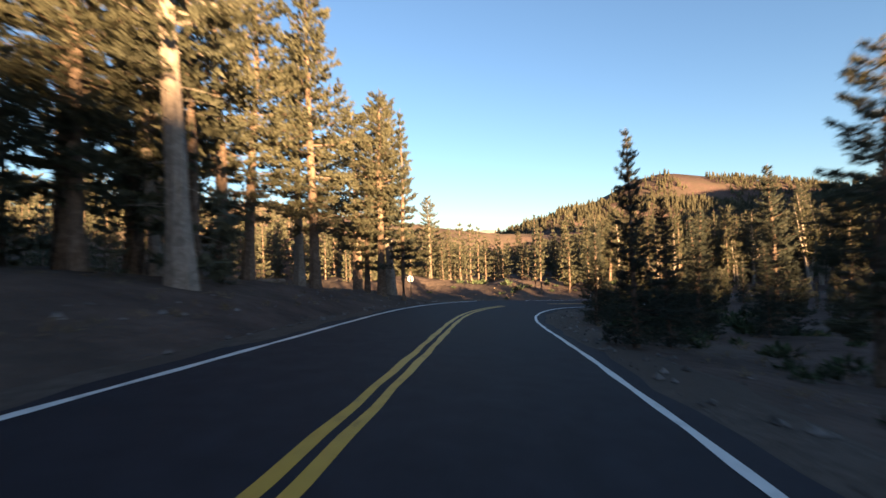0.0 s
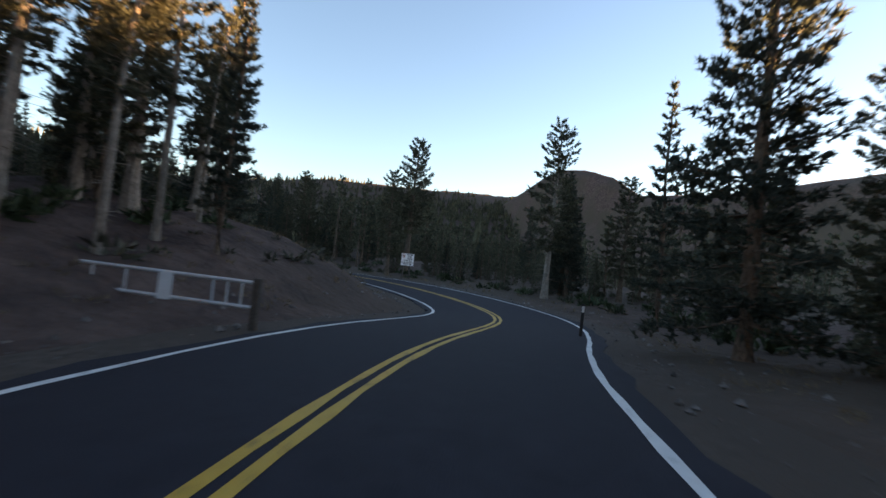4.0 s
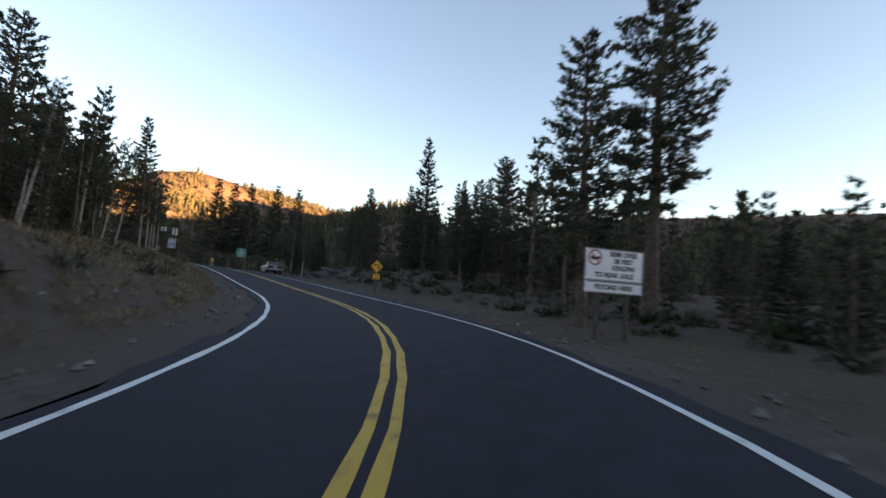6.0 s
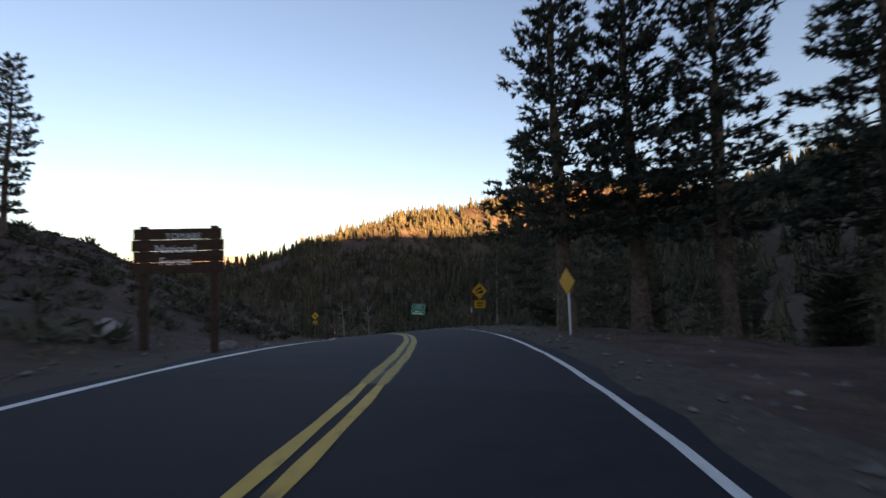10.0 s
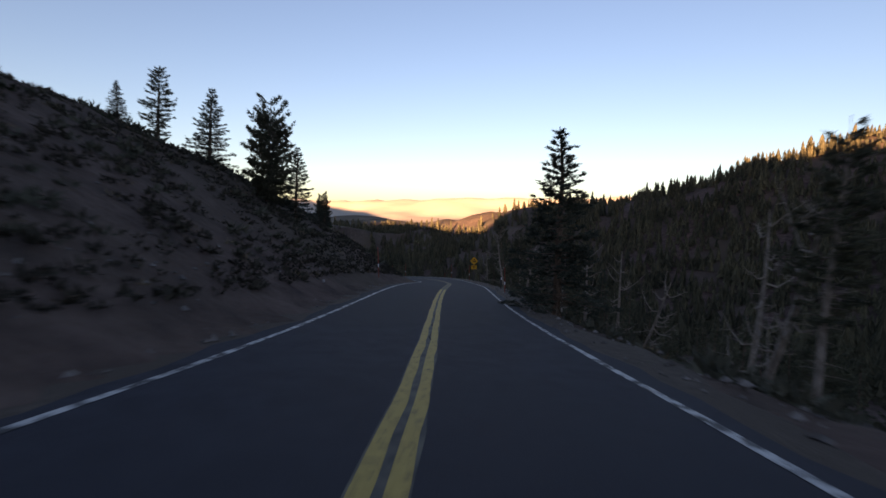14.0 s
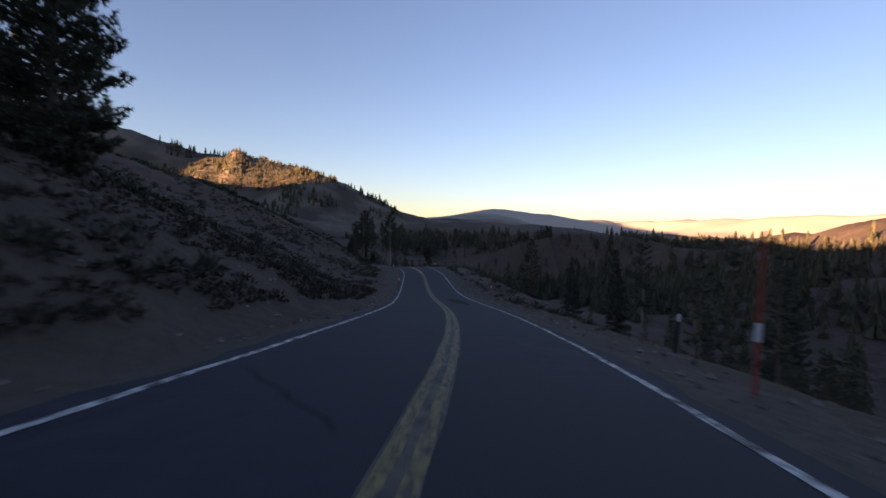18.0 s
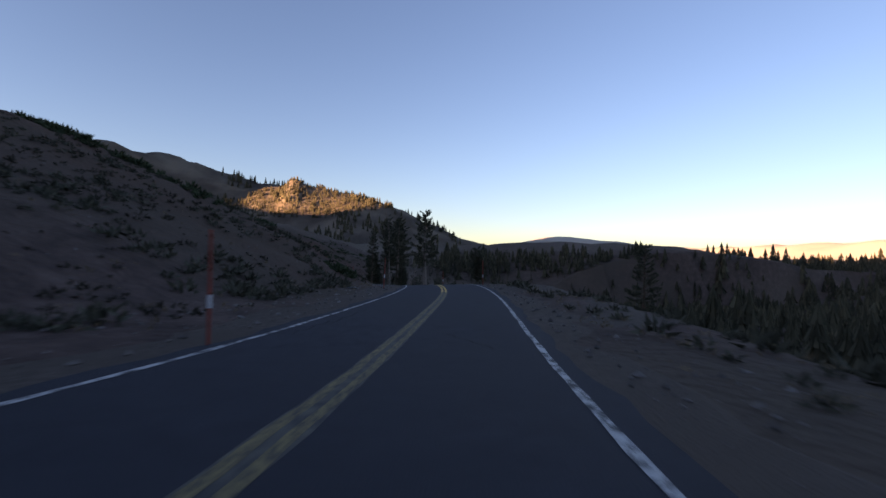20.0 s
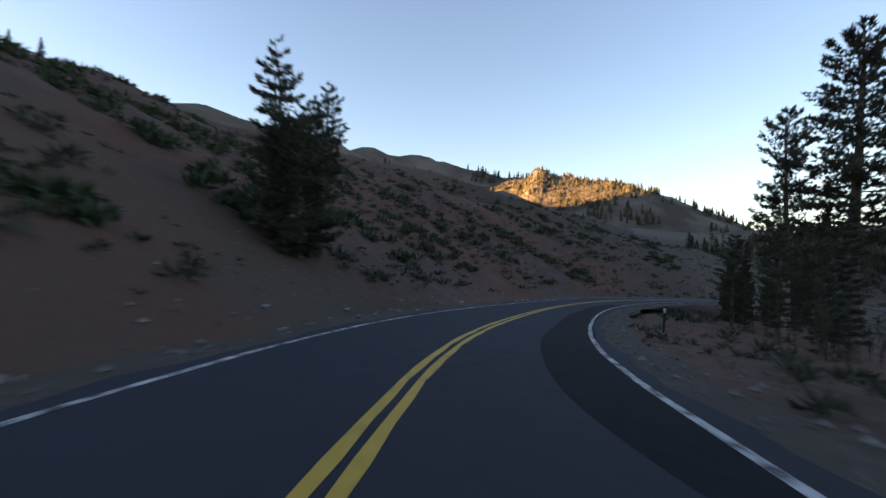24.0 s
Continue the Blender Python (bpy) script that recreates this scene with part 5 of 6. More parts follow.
TURN_ARROW = [[(0.13, -0.30), (0.22, -0.30), (0.22, 0.17), (0.13, 0.10)], [(0.22, 0.17), (0.18, 0.21), (-0.16, 0.21), (-0.16, 0.12), (0.13, 0.12), (0.13, 0.10)], [(-0.14, 0.32), (-0.36, 0.165), (-0.14, 0.01)]]
COW = [[(-0.20, 0.16), (0.26, 0.14), (0.29, 0.10), (0.29, -0.06), (0.22, -0.08), (-0.12, -0.06), (-0.20, 0.04)], [(-0.36, 0.17), (-0.31, 0.21), (-0.20, 0.18), (-0.18, 0.06), (-0.27, 0.05)], [(-0.13, -0.06), (-0.08, -0.06), (-0.09, -0.22), (-0.12, -0.22)],
       [(0.16, -0.07), (0.21, -0.07), (0.21, -0.22), (0.18, -0.22)], [(0.24, -0.06), (0.29, -0.06), (0.28, -0.21), (0.25, -0.21)], [(0.29, 0.12), (0.315, 0.10), (0.315, -0.08), (0.295, -0.08)]]
GRADE = [[(-0.42, -0.20), (0.30, 0.10), (0.30, -0.20)], [(-0.22, 0.06), (-0.25, 0.16), (0.14, 0.36), (0.22, 0.17)], [(-0.36, -0.02), (-0.33, 0.10), (-0.24, 0.13), (-0.20, 0.02), (-0.30, -0.06)]]
NO_ROWS = [(-0.22, 0.22, 0.08, 0.08), (-0.17, 0.17, -0.08, 0.08)]
warning_sign(105.6, 86.7, "yellow left-turn warning sign with a 20 plaque", TURN_ARROW, "20", top=2.25, side=0.64, size=(0.5, 0.42))
warning_sign(119.1, 159.6, "yellow steep-grade warning sign behind a red pole", GRADE, ("", NO_ROWS), top=2.75, size=(0.76, 0.5))
warning_sign(105.6, 186.0, "yellow cattle warning sign with a NEXT plaque", COW, ("NEXT", [(-0.22, 0.22, -0.09, 0.10)]), top=3.45, side=0.66, size=(0.55, 0.42))
warning_sign(65.3, 234.9, "yellow steep-grade warning sign above the drop", GRADE, ("", NO_ROWS), top=3.25, size=(0.74, 0.5))
# a diamond seen almost edge on, and one from behind
e = thing("warning_sign", 118.9, 144.6, road_yaw(118.9, 144.6) - 74, "yellow-green diamond sign turned almost edge on", "road sign", "warning signs")
wood_post(e, 0, 2.0, 0.06, ALUMINIUM)
diamond(e, 0.66, 1.75)
e = thing("warning_sign", 22.3, 59.4, road_yaw(22.3, 59.4) + 178, "diamond road sign seen from behind on a post", "road sign", "warning signs")
wood_post(e, 0, 2.75)
diamond(e, 0.72, 2.3, ALUMINIUM)

# the stop sign of the side road, seen from its edge and back
e = thing("stop_sign", -2.9, 41.7, 200, "octagonal stop sign on a dark post, its back pale", "road sign", "stop signs")
wood_post(e, 0, 3.3, mat=SIGN_BLACK, size=0.08)
octa = [(0.31 * math.cos(radians(22.5 + 45 * k)), 3.05 + 0.31 * math.sin(radians(22.5 + 45 * k))) for k in range(8)]
o = flat_shape("octagon_plate", octa, SIGN_RED, e, 0.0, 0.004)
flat_shape("plate_back", octa, POLE_WHITE, e, 0.0065, 0.004)
words_part("STOP", 0.2, 0, 3.05, -0.0045, SIGN_WHITE, o)

# the white lorry notice
e = thing("notice_sign", 96.1, 66.3, road_yaw(94, 66) + 6, "white lorry length notice with a lower panel on posts", "road sign", "notice signs")
zc = -3.65 - e.location.z
wood_post(e, -0.45, zc + 0.2)
wood_post(e, 0.45, zc + 0.2)
p = part("upper_panel", plate(bmesh.new(), 1.72, 0.80, zc + 0.16, 0.0, 0.006, 0.03), SIGN_WHITE, e, "white panel with black lettering")
part("border", rim_of(1.72, 0.80, zc + 0.16, 0.0, 0.012), SIGN_BLACK, p)
q = part("lower_panel", plate(bmesh.new(), 1.72, 0.28, zc - 0.41, 0.0, 0.006, 0.03), SIGN_WHITE, e, "narrow white panel with black lettering")
part("border", rim_of(1.72, 0.28, zc - 0.41, 0.0, 0.012), SIGN_BLACK, q)
for k, tx in enumerate(("SEMI OVER", "38 FEET", "KINGPIN")):
    words_part(tx, 0.17, 0.27, zc + 0.44 - 0.175 * k, -0.0075, SIGN_BLACK, p, bold=0.007)
words_part("TO REAR AXLE", 0.165, 0.0, zc - 0.10, -0.0075, SIGN_BLACK, p, bold=0.007)
words_part("BEYOND HERE", 0.17, 0.0, zc - 0.41, -0.0075, SIGN_BLACK, q, bold=0.007)
bm = bmesh.new()
ring = [[bm.verts.new((-0.58 + r * math.cos(6.283 * k / 28), yy, zc + 0.33 + r * math.sin(6.283 * k / 28))) for k in range(28)] for r, yy in ((0.20, -0.006), (0.20, -0.0095), (0.165, -0.0095), (0.165, -0.006))]
for a, b in zip(ring, ring[1:]):
    for k in range(28):
        bm.faces.new((a[k], a[(k + 1) % 28], b[(k + 1) % 28], b[k]))
part("ban_ring", bm, SIGN_RED, p, "dark red ban ring")
flat_shape("ban_bar", [(-0.71, zc + 0.44), (-0.685, zc + 0.465), (-0.45, zc + 0.22), (-0.475, zc + 0.195)], SIGN_RED, p, -0.0095, 0.002)
flat_shape("lorry_symbol", [(-0.72, zc + 0.30), (-0.70, zc + 0.36), (-0.64, zc + 0.37), (-0.63, zc + 0.33), (-0.44, zc + 0.37), (-0.43, zc + 0.29), (-0.62, zc + 0.26)], SIGN_BLACK, p)
bolts(p, ((-0.45, zc + 0.5), (0.45, zc + 0.5), (-0.45, zc - 0.2), (0.45, zc - 0.2)))

# the pass sign
e = thing("pass_sign", 117.75, 132.1, road_yaw(113, 132) - 4, "green summit sign with a route shield on two posts", "road sign", "guide signs")
e.scale = (0.8, 0.8, 0.8)
zc = (-1.75 - e.location.z) / 0.8
for px in (-0.55, 0.55):
    wood_post(e, px, zc + 0.3)
p = part("panel", plate(bmesh.new(), 1.66, 1.60, zc, 0.0, 0.006, 0.08), SIGN_GREEN, e, "green panel with a pale border")
part("border", rim_of(1.66, 1.60, zc, 0.0, 0.016, 0.08), SIGN_WHITE, p)
flat_shape("divider", [(-0.8, zc - 0.22), (0.8, zc - 0.22), (0.8, zc - 0.195), (-0.8, zc - 0.195)], SIGN_WHITE, p)
shield = [(-0.22, 0.30), (0.22, 0.30), (0.27, 0.42), (0.20, 0.56), (0.08, 0.61), (0, 0.64), (-0.08, 0.61), (-0.20, 0.56), (-0.27, 0.42)]
flat_shape("route_shield", [(px, zc + pz) for px, pz in shield], SIGN_WHITE, p)
flat_shape("shield_field", [(px * 0.88, zc + 0.46 + (pz - 0.46) * 0.86) for px, pz in shield], SIGN_GREEN, p, -0.0095, 0.002)
words_part("108", 0.24, 0, zc + 0.44, -0.0115, SIGN_WHITE, p)
words_part("Sonora Pass", 0.23, 0, zc + 0.11, -0.0065, SIGN_WHITE, p)
bars(p, [(-0.45, 0.40, -0.10, 0.05), (-0.5, -0.05, -0.62, 0.06), (0.25, 0.42, -0.62, 0.06)], SIGN_WHITE, zc)
words_part("Mono", 0.21, 0, zc - 0.42, -0.0065, SIGN_WHITE, p)

# the leaning county sign
e = thing("county_sign", 116.1, 176.0, road_yaw(112, 172) - 12, "pair of leaning green county line panels on a post", "road sign", "guide signs", lean=8)
zc = -5.7 - e.location.z
wood_post(e, 0.1, zc + 0.5)
p = part("upper_panel", plate(bmesh.new(), 1.30, 0.56, zc + 0.30, 0.0, 0.006, 0.03), SIGN_GREEN, e, "dark green panel")
part("border", rim_of(1.30, 0.56, zc + 0.30, 0.0, 0.012), SIGN_WHITE, p)
words_part("MONO", 0.17, 0, zc + 0.40, -0.0065, SIGN_WHITE, p)
words_part("COUNTY LINE", 0.13, 0, zc + 0.18, -0.0065, SIGN_WHITE, p)
q = part("lower_panel", plate(bmesh.new(), 1.36, 0.42, zc - 0.24, 0.0, 0.006, 0.03), SIGN_GREEN_LIGHT, e, "brighter green panel")
part("border", rim_of(1.36, 0.42, zc - 0.24, 0.0, 0.012), SIGN_WHITE, q)
bars(q, [(-0.30, 0.10, 0.08, 0.07), (0.17, 0.27, 0.08, 0.07), (-0.52, -0.05, -0.09, 0.08), (0.02, 0.5, -0.09, 0.08)], SIGN_WHITE, zc - 0.24)

# the forest's wooden entrance sign
e = thing("forest_sign", 108.8, 139.9, road_yaw(110, 139) + 8, "brown wooden forest entrance sign on stone footing", "wooden sign")
e.scale = (0.85, 0.85, 0.85)
zc = (-2.05 - e.location.z) / 0.85
for px in (-0.8, 0.8):
    wood_post(e, px, zc + 0.62, 0.16, BROWN_WOOD, 0.08)
for k in range(4):
    bm = box(bmesh.new(), -1.05 + 0.04 * (k % 2), -0.03, zc - 0.52 + 0.27 * k, 1.05 - 0.05 * (k == 3), 0.0, zc - 0.255 + 0.27 * k, 0.01)
    part("plank", bm, BROWN_WOOD, e)
words_part("TOIYABE", 0.20, 0.12, zc + 0.36, -0.0305, SIGN_WHITE, e)
words_part("National", 0.27, -0.05, zc + 0.06, -0.0305, SIGN_WHITE, e)
words_part("Forest", 0.27, -0.05, zc - 0.24, -0.0305, SIGN_WHITE, e)

# the notice board with two signs seen from behind
e = thing("notice_board", 105.9, 125.7, road_yaw(108, 127) - 20, "brown roofless notice board with glazed case on two posts", "notice board", z=-3.3)
for px in (-0.52, 0.52):
    wood_post(e, px, 2.35, 0.16, BROWN_WOOD, 0.1, -1.0)
part("back_panel", box(bmesh.new(), -0.44, 0.06, 1.0, 0.44, 0.12, 2.3, 0.006), BROWN_WOOD, e)
for px in (-0.22, 0.22):
    for z0, z1 in ((1.06, 1.82), (1.88, 2.22)):
        part("pane", box(bmesh.new(), px - 0.19, 0.03, z0, px + 0.19, 0.05, z1), WINDOW, e, "pale blue glass pane")
for x0, x1, z0, z1 in ((-0.43, -0.41, 1.03, 2.25), (-0.02, 0.02, 1.03, 2.25), (0.41, 0.43, 1.03, 2.25), (-0.41, -0.02, 1.82, 1.88), (0.02, 0.41, 1.82, 1.88), (-0.41, -0.02, 1.03, 1.06), (0.02, 0.41, 1.03, 1.06)):
    part("frame_bar", box(bmesh.new(), x0, 0.022, z0, x1, 0.055, z1), SIGN_WHITE, e)
for x, y, w, h, top, words in ((106.3, 126.2, 0.58, 0.86, 0.23 - height(106.3, 126.2), "tall blank sign plate seen from behind on a wooden post"), (105.2, 126.8, 0.62, 0.54, 0.27 - height(105.2, 126.8), "blank sign plate seen from behind on a wooden post")):
    e = thing("sign_back", x, y, road_yaw(108, 127) + 168, words, "road sign", "signs seen from behind")
    wood_post(e, 0, top - 0.05, 0.12, BROWN_WOOD, 0.06)
    p = part("plate", plate(bmesh.new(), w, h, top - h / 2, 0.0, 0.006, 0.03), ALUMINIUM, e)
    for dz in (0.18, -0.18):
        part("brace", box(bmesh.new(), -w / 2 + 0.05, 0.0005, top - h / 2 + dz - 0.02, w / 2 - 0.05, 0.012, top - h / 2 + dz + 0.02), ALUMINIUM, p)

# the folding sign stand and the pipe gate by the first bends
e = thing("folding_sign", 16.4, 54.45, -40, "white folding sign stand with a black panel", "sign stand")
e.scale = (0.72, 0.72, 0.68)
for sx in (-1, 1):
    for yy in (-0.42, 0.42):
        bm = bmesh.new()
        tube(bm, [(0.50 * sx, yy, -0.05), (0.05 * sx, yy * 0.12, 1.12)], [0.035, 0.035], 4)
        part("leg", bm, SIGN_WHITE, e, "white timber leg")
bm = bmesh.new()
vs = [bm.verts.new(p) for p in ((0.10, -0.06, 1.08), (0.50, -0.46, 0.16), (0.50, 0.46, 0.16), (0.10, 0.06, 1.08), (0.08, -0.06, 1.08), (0.47, -0.46, 0.15), (0.47, 0.46, 0.15), (0.08, 0.06, 1.08))]
for f in ((0, 1, 2, 3), (7, 6, 5, 4), (0, 4, 5, 1), (1, 5, 6, 2), (2, 6, 7, 3), (3, 7, 4, 0)):
    bm.faces.new([vs[k] for k in f])
part("panel", bm, SIGN_BLACK, e, "black cloth panel")
e = thing("pipe_gate", 62.0, 65.0, road_yaw(61, 60) + 4, "low steel pipe gate with a white placard", "gate")
e.scale = (0.8, 0.8, 0.8)
for zz in (0.35, 0.98):
    bm = bmesh.new()
    tube(bm, [(-2.6, 0, zz + 0.04), (2.5, 0, zz)], [0.045, 0.045], 8)
    part("rail", bm, ALUMINIUM, e)
for px in (-2.2, -1.2, -0.2, 1.3, 1.7, 2.1):
    bm = bmesh.new()
    tube(bm, [(px, 0, 0.36), (px, 0, 0.99)], [0.03, 0.03], 6)
    part("upright", bm, ALUMINIUM, e)
part("post", box(bmesh.new(), 2.42, -0.09, -0.4, 2.6, 0.09, 1.1, 0.02), POST_WOOD, e)
part("placard", plate(bmesh.new(), 0.4, 0.72, 0.66, -0.06, 0.006, 0.02), SIGN_WHITE, e, "white placard")

# snow poles and small markers along the edge
POLE_BM = bmesh.new()
tube(POLE_BM, [(0, 0, -0.4), (0.01, 0, 1.2), (0, 0.01, 2.35)], [0.034, 0.032, 0.028], 8)
pole = new("snow_pole")
tagged(pole, "thin red snow pole with a white reflective band", "snow pole", "snow poles")
part("rod", POLE_BM, POLE_RED, pole)
bm = bmesh.new()
tube(bm, [(0.006, 0, 0.82), (0.008, 0, 1.08)], [0.04, 0.04], 8)
part("band", bm, POLE_WHITE, pole, "white reflective band")
POLES = [(118.2, 157.6, 2.6), (107.9, 183.9, 2.1), (83.3, 214.0, 1.9), (76.7, 207.8, 2.2), (62.9, 237.2, 2.1), (48.0, 250.0, 2), (41.3, 239.6, 2), (56.6, 241.2, 2.2), (50.2, 235.0, 2.1), (39.6, 248.8, 2.4), (-33.6, 256.4, 2.2), (-39.4, 265.0, 2.2), (-64.6, 253.2, 2.1), (-60.0, 264.6, 2.2), (2, 259.6, 2.2), (-8, 252.6, 2.2)]
rp = random.Random(3)
for k, (x, y, tall) in enumerate(POLES):
    m = pose(x, y, height(x, y), rp.uniform(-2.5, 2.5), rp.uniform(-2.5, 2.5), rp.uniform(0, 360))
    if k == 0:
        pole.matrix_basis = m
        pole.scale = (1, 1, tall / 2.35)
    else:
        copy_thing(pole, m).scale = (1, 1, tall / 2.35)
mark = new("edge_marker")
tagged(mark, "short dark marker post with a white reflector", "marker post", "edge markers")
bm = bmesh.new()
box(bm, -0.05, -0.012, -0.3, 0.05, 0.012, 1.15, 0.006)
part("blade", bm, SIGN_BLACK, mark)
part("reflector", box(bmesh.new(), -0.04, -0.018, 0.88, 0.04, -0.0125, 1.08), POLE_WHITE, mark, "white reflector")
for k, (x, y) in enumerate(((68.6, 55.4), (-118.9, 251.2), (46.5, 250.6), (34.0, 252.4), (79.6, 219.2))):
    m = pose(x, y, height(x, y), 0, rp.uniform(-3, 3), road_yaw(x, y))
    if k == 0:
        mark.matrix_basis = m
    else:
        copy_thing(mark, m)

# the word painted on the side road before its mouth
e = new("road_lettering")
e.matrix_basis = pose(-2.1, 54.5, float(np.interp(side_place(np.array([-2.1]), np.array([54.5]))[0][0], SIDE_S, SIDE_Z)) - 0.002, 0, 0, 238)
tagged(e, "white STOP lettering painted on the side road", "road marking", kind="structure")
for k, letter in enumerate("STOP"):
    me, x0, x1 = one_word(letter, 0.75)
    me.transform(Matrix.Translation((-1.35 + 0.72 * k - x0, 0, 0)) @ Matrix.Diagonal((1.0, 3.0, 1.0, 1)))
    me.materials.clear()
    me.materials.append(WHITE_LINE)
    o = new("letter", me)
    o.parent = e

# plain dark posts at the first bend and at the turnout's end
for x, y, tall, words in ((12.2, 38.7, 2.0, "slim plain dark pole at the edge of the first bend"), (111.7, 107.4, 2.1, "slim plain dark pole at the end of the turnout")):
    e = thing("marker_pole", x, y, 0, words, "pole")
    bm = bmesh.new()
    tube(bm, [(0, 0, -0.4), (0.01, 0, tall * 0.5), (0, 0.01, tall)], [0.045, 0.043, 0.04], 8)
    part("rod", bm, SIGN_BLACK, e)

# the round dark slatted disc in the pull-out
e = thing("drain_cover", -31.2, 254.2, 20, "round dark slatted disc in the dirt", "drain cover", z=height(-31.2, 254.2) + 0.03)
bm = bmesh.new()
bmesh.ops.create_cone(bm, cap_ends=True, segments=28, radius1=0.52, radius2=0.49, depth=0.07)
part("rim", bm, CAR_DARK, e)
for k in range(7):
    part("slat", box(bmesh.new(), -0.36, -0.38 + 0.12 * k, 0.036, 0.36, -0.32 + 0.12 * k, 0.05), SIGN_BLACK, e)


# ---------------------------------------------------------------- the parked car
def car_side(bm, rows, left=True):
    """Quads between rows of points along the car."""
    vs = [[bm.verts.new(p) for p in r] for r in rows]
    for a, b in zip(vs, vs[1:]):
        for k in range(len(a) - 1):
            bm.faces.new((a[k], a[k + 1], b[k + 1], b[k]))
    return vs


def sedan(x, y, yaw):
    car = thing("parked_car", x, y, yaw, "dark grey-green four-door sedan parked on the turnout", "car", z=height(x, y) + 0.02)
    # cross-sections from tail (y = -2.35) to nose (y = 2.35): half width and heights
    lower = [(-2.40, 0.70, 0.42, 0.80), (-2.36, 0.80, 0.30, 0.92), (-2.2, 0.86, 0.26, 0.985), (-1.6, 0.89, 0.24, 1.00), (-0.9, 0.90, 0.22, 0.96), (0.2, 0.90, 0.22, 0.93), (1.0, 0.89, 0.22, 0.90), (1.8, 0.86, 0.25, 0.80), (2.2, 0.78, 0.30, 0.70), (2.36, 0.62, 0.38, 0.60)]
    rows = []
    for yy, w, z0, z1 in lower:
        m = (z0 + z1) / 2
        half = [(w * 0.86, z0), (w * 0.98, z0 + 0.08), (w, m), (w * 0.99, m + 0.14 * (z1 - z0)), (w * 0.93, z1 - 0.03), (w * 0.80, z1)]
        rows.append([(px, yy, pz) for px, pz in half] + [(0, yy, z1 + 0.025)] + [(-px, yy, pz) for px, pz in half[::-1]])
    bm = bmesh.new()
    vs = car_side(bm, rows)
    bm.faces.new(vs[0])
    bm.faces.new(vs[-1][::-1])
    bmesh.ops.recalc_face_normals(bm, faces=bm.faces)
    body = part("body", bm, CAR_PAINT, car, smooth=True)
    # roof and pillars
    cab = [(-1.75, 0.70, 0.98), (-1.15, 0.60, 1.36), (-0.75, 0.575, 1.43), (0.0, 0.575, 1.445), (0.45, 0.59, 1.38), (1.15, 0.70, 0.90)]
    bm = bmesh.new()
    rows = [[(w, yy, z - 0.03), (w * 0.86, yy, z), (0, yy, z + 0.02), (-w * 0.86, yy, z), (-w, yy, z - 0.03)] for yy, w, z in cab[1:5]]
    car_side(bm, rows)
    bmesh.ops.solidify(bm, geom=bm.faces[:], thickness=0.03)
    bmesh.ops.recalc_face_normals(bm, faces=bm.faces)
    part("roof", bm, CAR_PAINT, car, smooth=True)
    def pane(name, pts, mat=CAR_GLASS, label=""):
        bm = bmesh.new()
        f = bm.faces.new([bm.verts.new(p) for p in pts])
        ext = bmesh.ops.extrude_face_region(bm, geom=[f])
        n = f.normal if f.normal.length else Vector((0, 0, 1))
        f.normal_update()
        bmesh.ops.translate(bm, verts=[g for g in ext["geom"] if isinstance(g, bmesh.types.BMVert)], vec=f.normal * -0.012)
        bmesh.ops.recalc_face_normals(bm, faces=bm.faces)
        return part(name, bm, mat, car, label)
    pane("rear_window", [(-0.64, -1.72, 1.00), (0.64, -1.72, 1.00), (0.53, -1.16, 1.345), (-0.53, -1.16, 1.345)], label="dark rear window")
    pane("windscreen", [(0.66, 1.12, 0.93), (-0.66, 1.12, 0.93), (-0.54, 0.46, 1.375), (0.54, 0.46, 1.375)])
    for sx in (-1, 1):
        side = [(0.785 * sx, -1.50, 1.00), (0.785 * sx, -0.42, 0.965), (0.605 * sx, -0.42, 1.40), (0.615 * sx, -1.05, 1.35)]
        front = [(0.785 * sx, -0.34, 0.965), (0.77 * sx, 0.98, 0.93), (0.605 * sx, 0.40, 1.36), (0.60 * sx, -0.34, 1.41)]
        pane("rear_side_window", side if sx < 0 else side[::-1])
        pane("front_side_window", front if sx < 0 else front[::-1])
        for a, b in (((0.72 * sx, -1.74, 0.98), (0.58 * sx, -1.14, 1.36)), ((0.79 * sx, -0.38, 0.95), (0.59 * sx, -0.38, 1.42)), ((0.72 * sx, 1.14, 0.91), (0.58 * sx, 0.45, 1.38))):
            bm = bmesh.new()
            tube(bm, [a, b], [0.045, 0.04], 6)
            part("pillar", bm, CAR_PAINT, car)
        part("tail_lamp", box(bmesh.new(), min(0.26 * sx, 0.80 * sx), -2.425, 0.68, max(0.26 * sx, 0.80 * sx), -2.30, 0.88, 0.02), TAIL_RED, car, "dark red tail lamp")
        part("headlamp", box(bmesh.new(), min(0.38 * sx, 0.68 * sx), 2.22, 0.55, max(0.38 * sx, 0.68 * sx), 2.33, 0.66, 0.02), CHROME, car, "clear headlamp")
        part("side_trim", box(bmesh.new(), 0.895 * sx - 0.012, -1.0, 0.50, 0.895 * sx + 0.012, 1.0, 0.55, 0.008), CHROME, car, "pale side strip")
        part("wing_mirror", box(bmesh.new(), 0.95 * sx - 0.09, 0.72, 0.94, 0.95 * sx + 0.09, 0.84, 1.06, 0.03), CAR_PAINT, car)
        part("door_handle", box(bmesh.new(), 0.905 * sx - 0.012, -0.30, 0.80, 0.905 * sx + 0.012, -0.14, 0.83, 0.006), CAR_DARK, car)
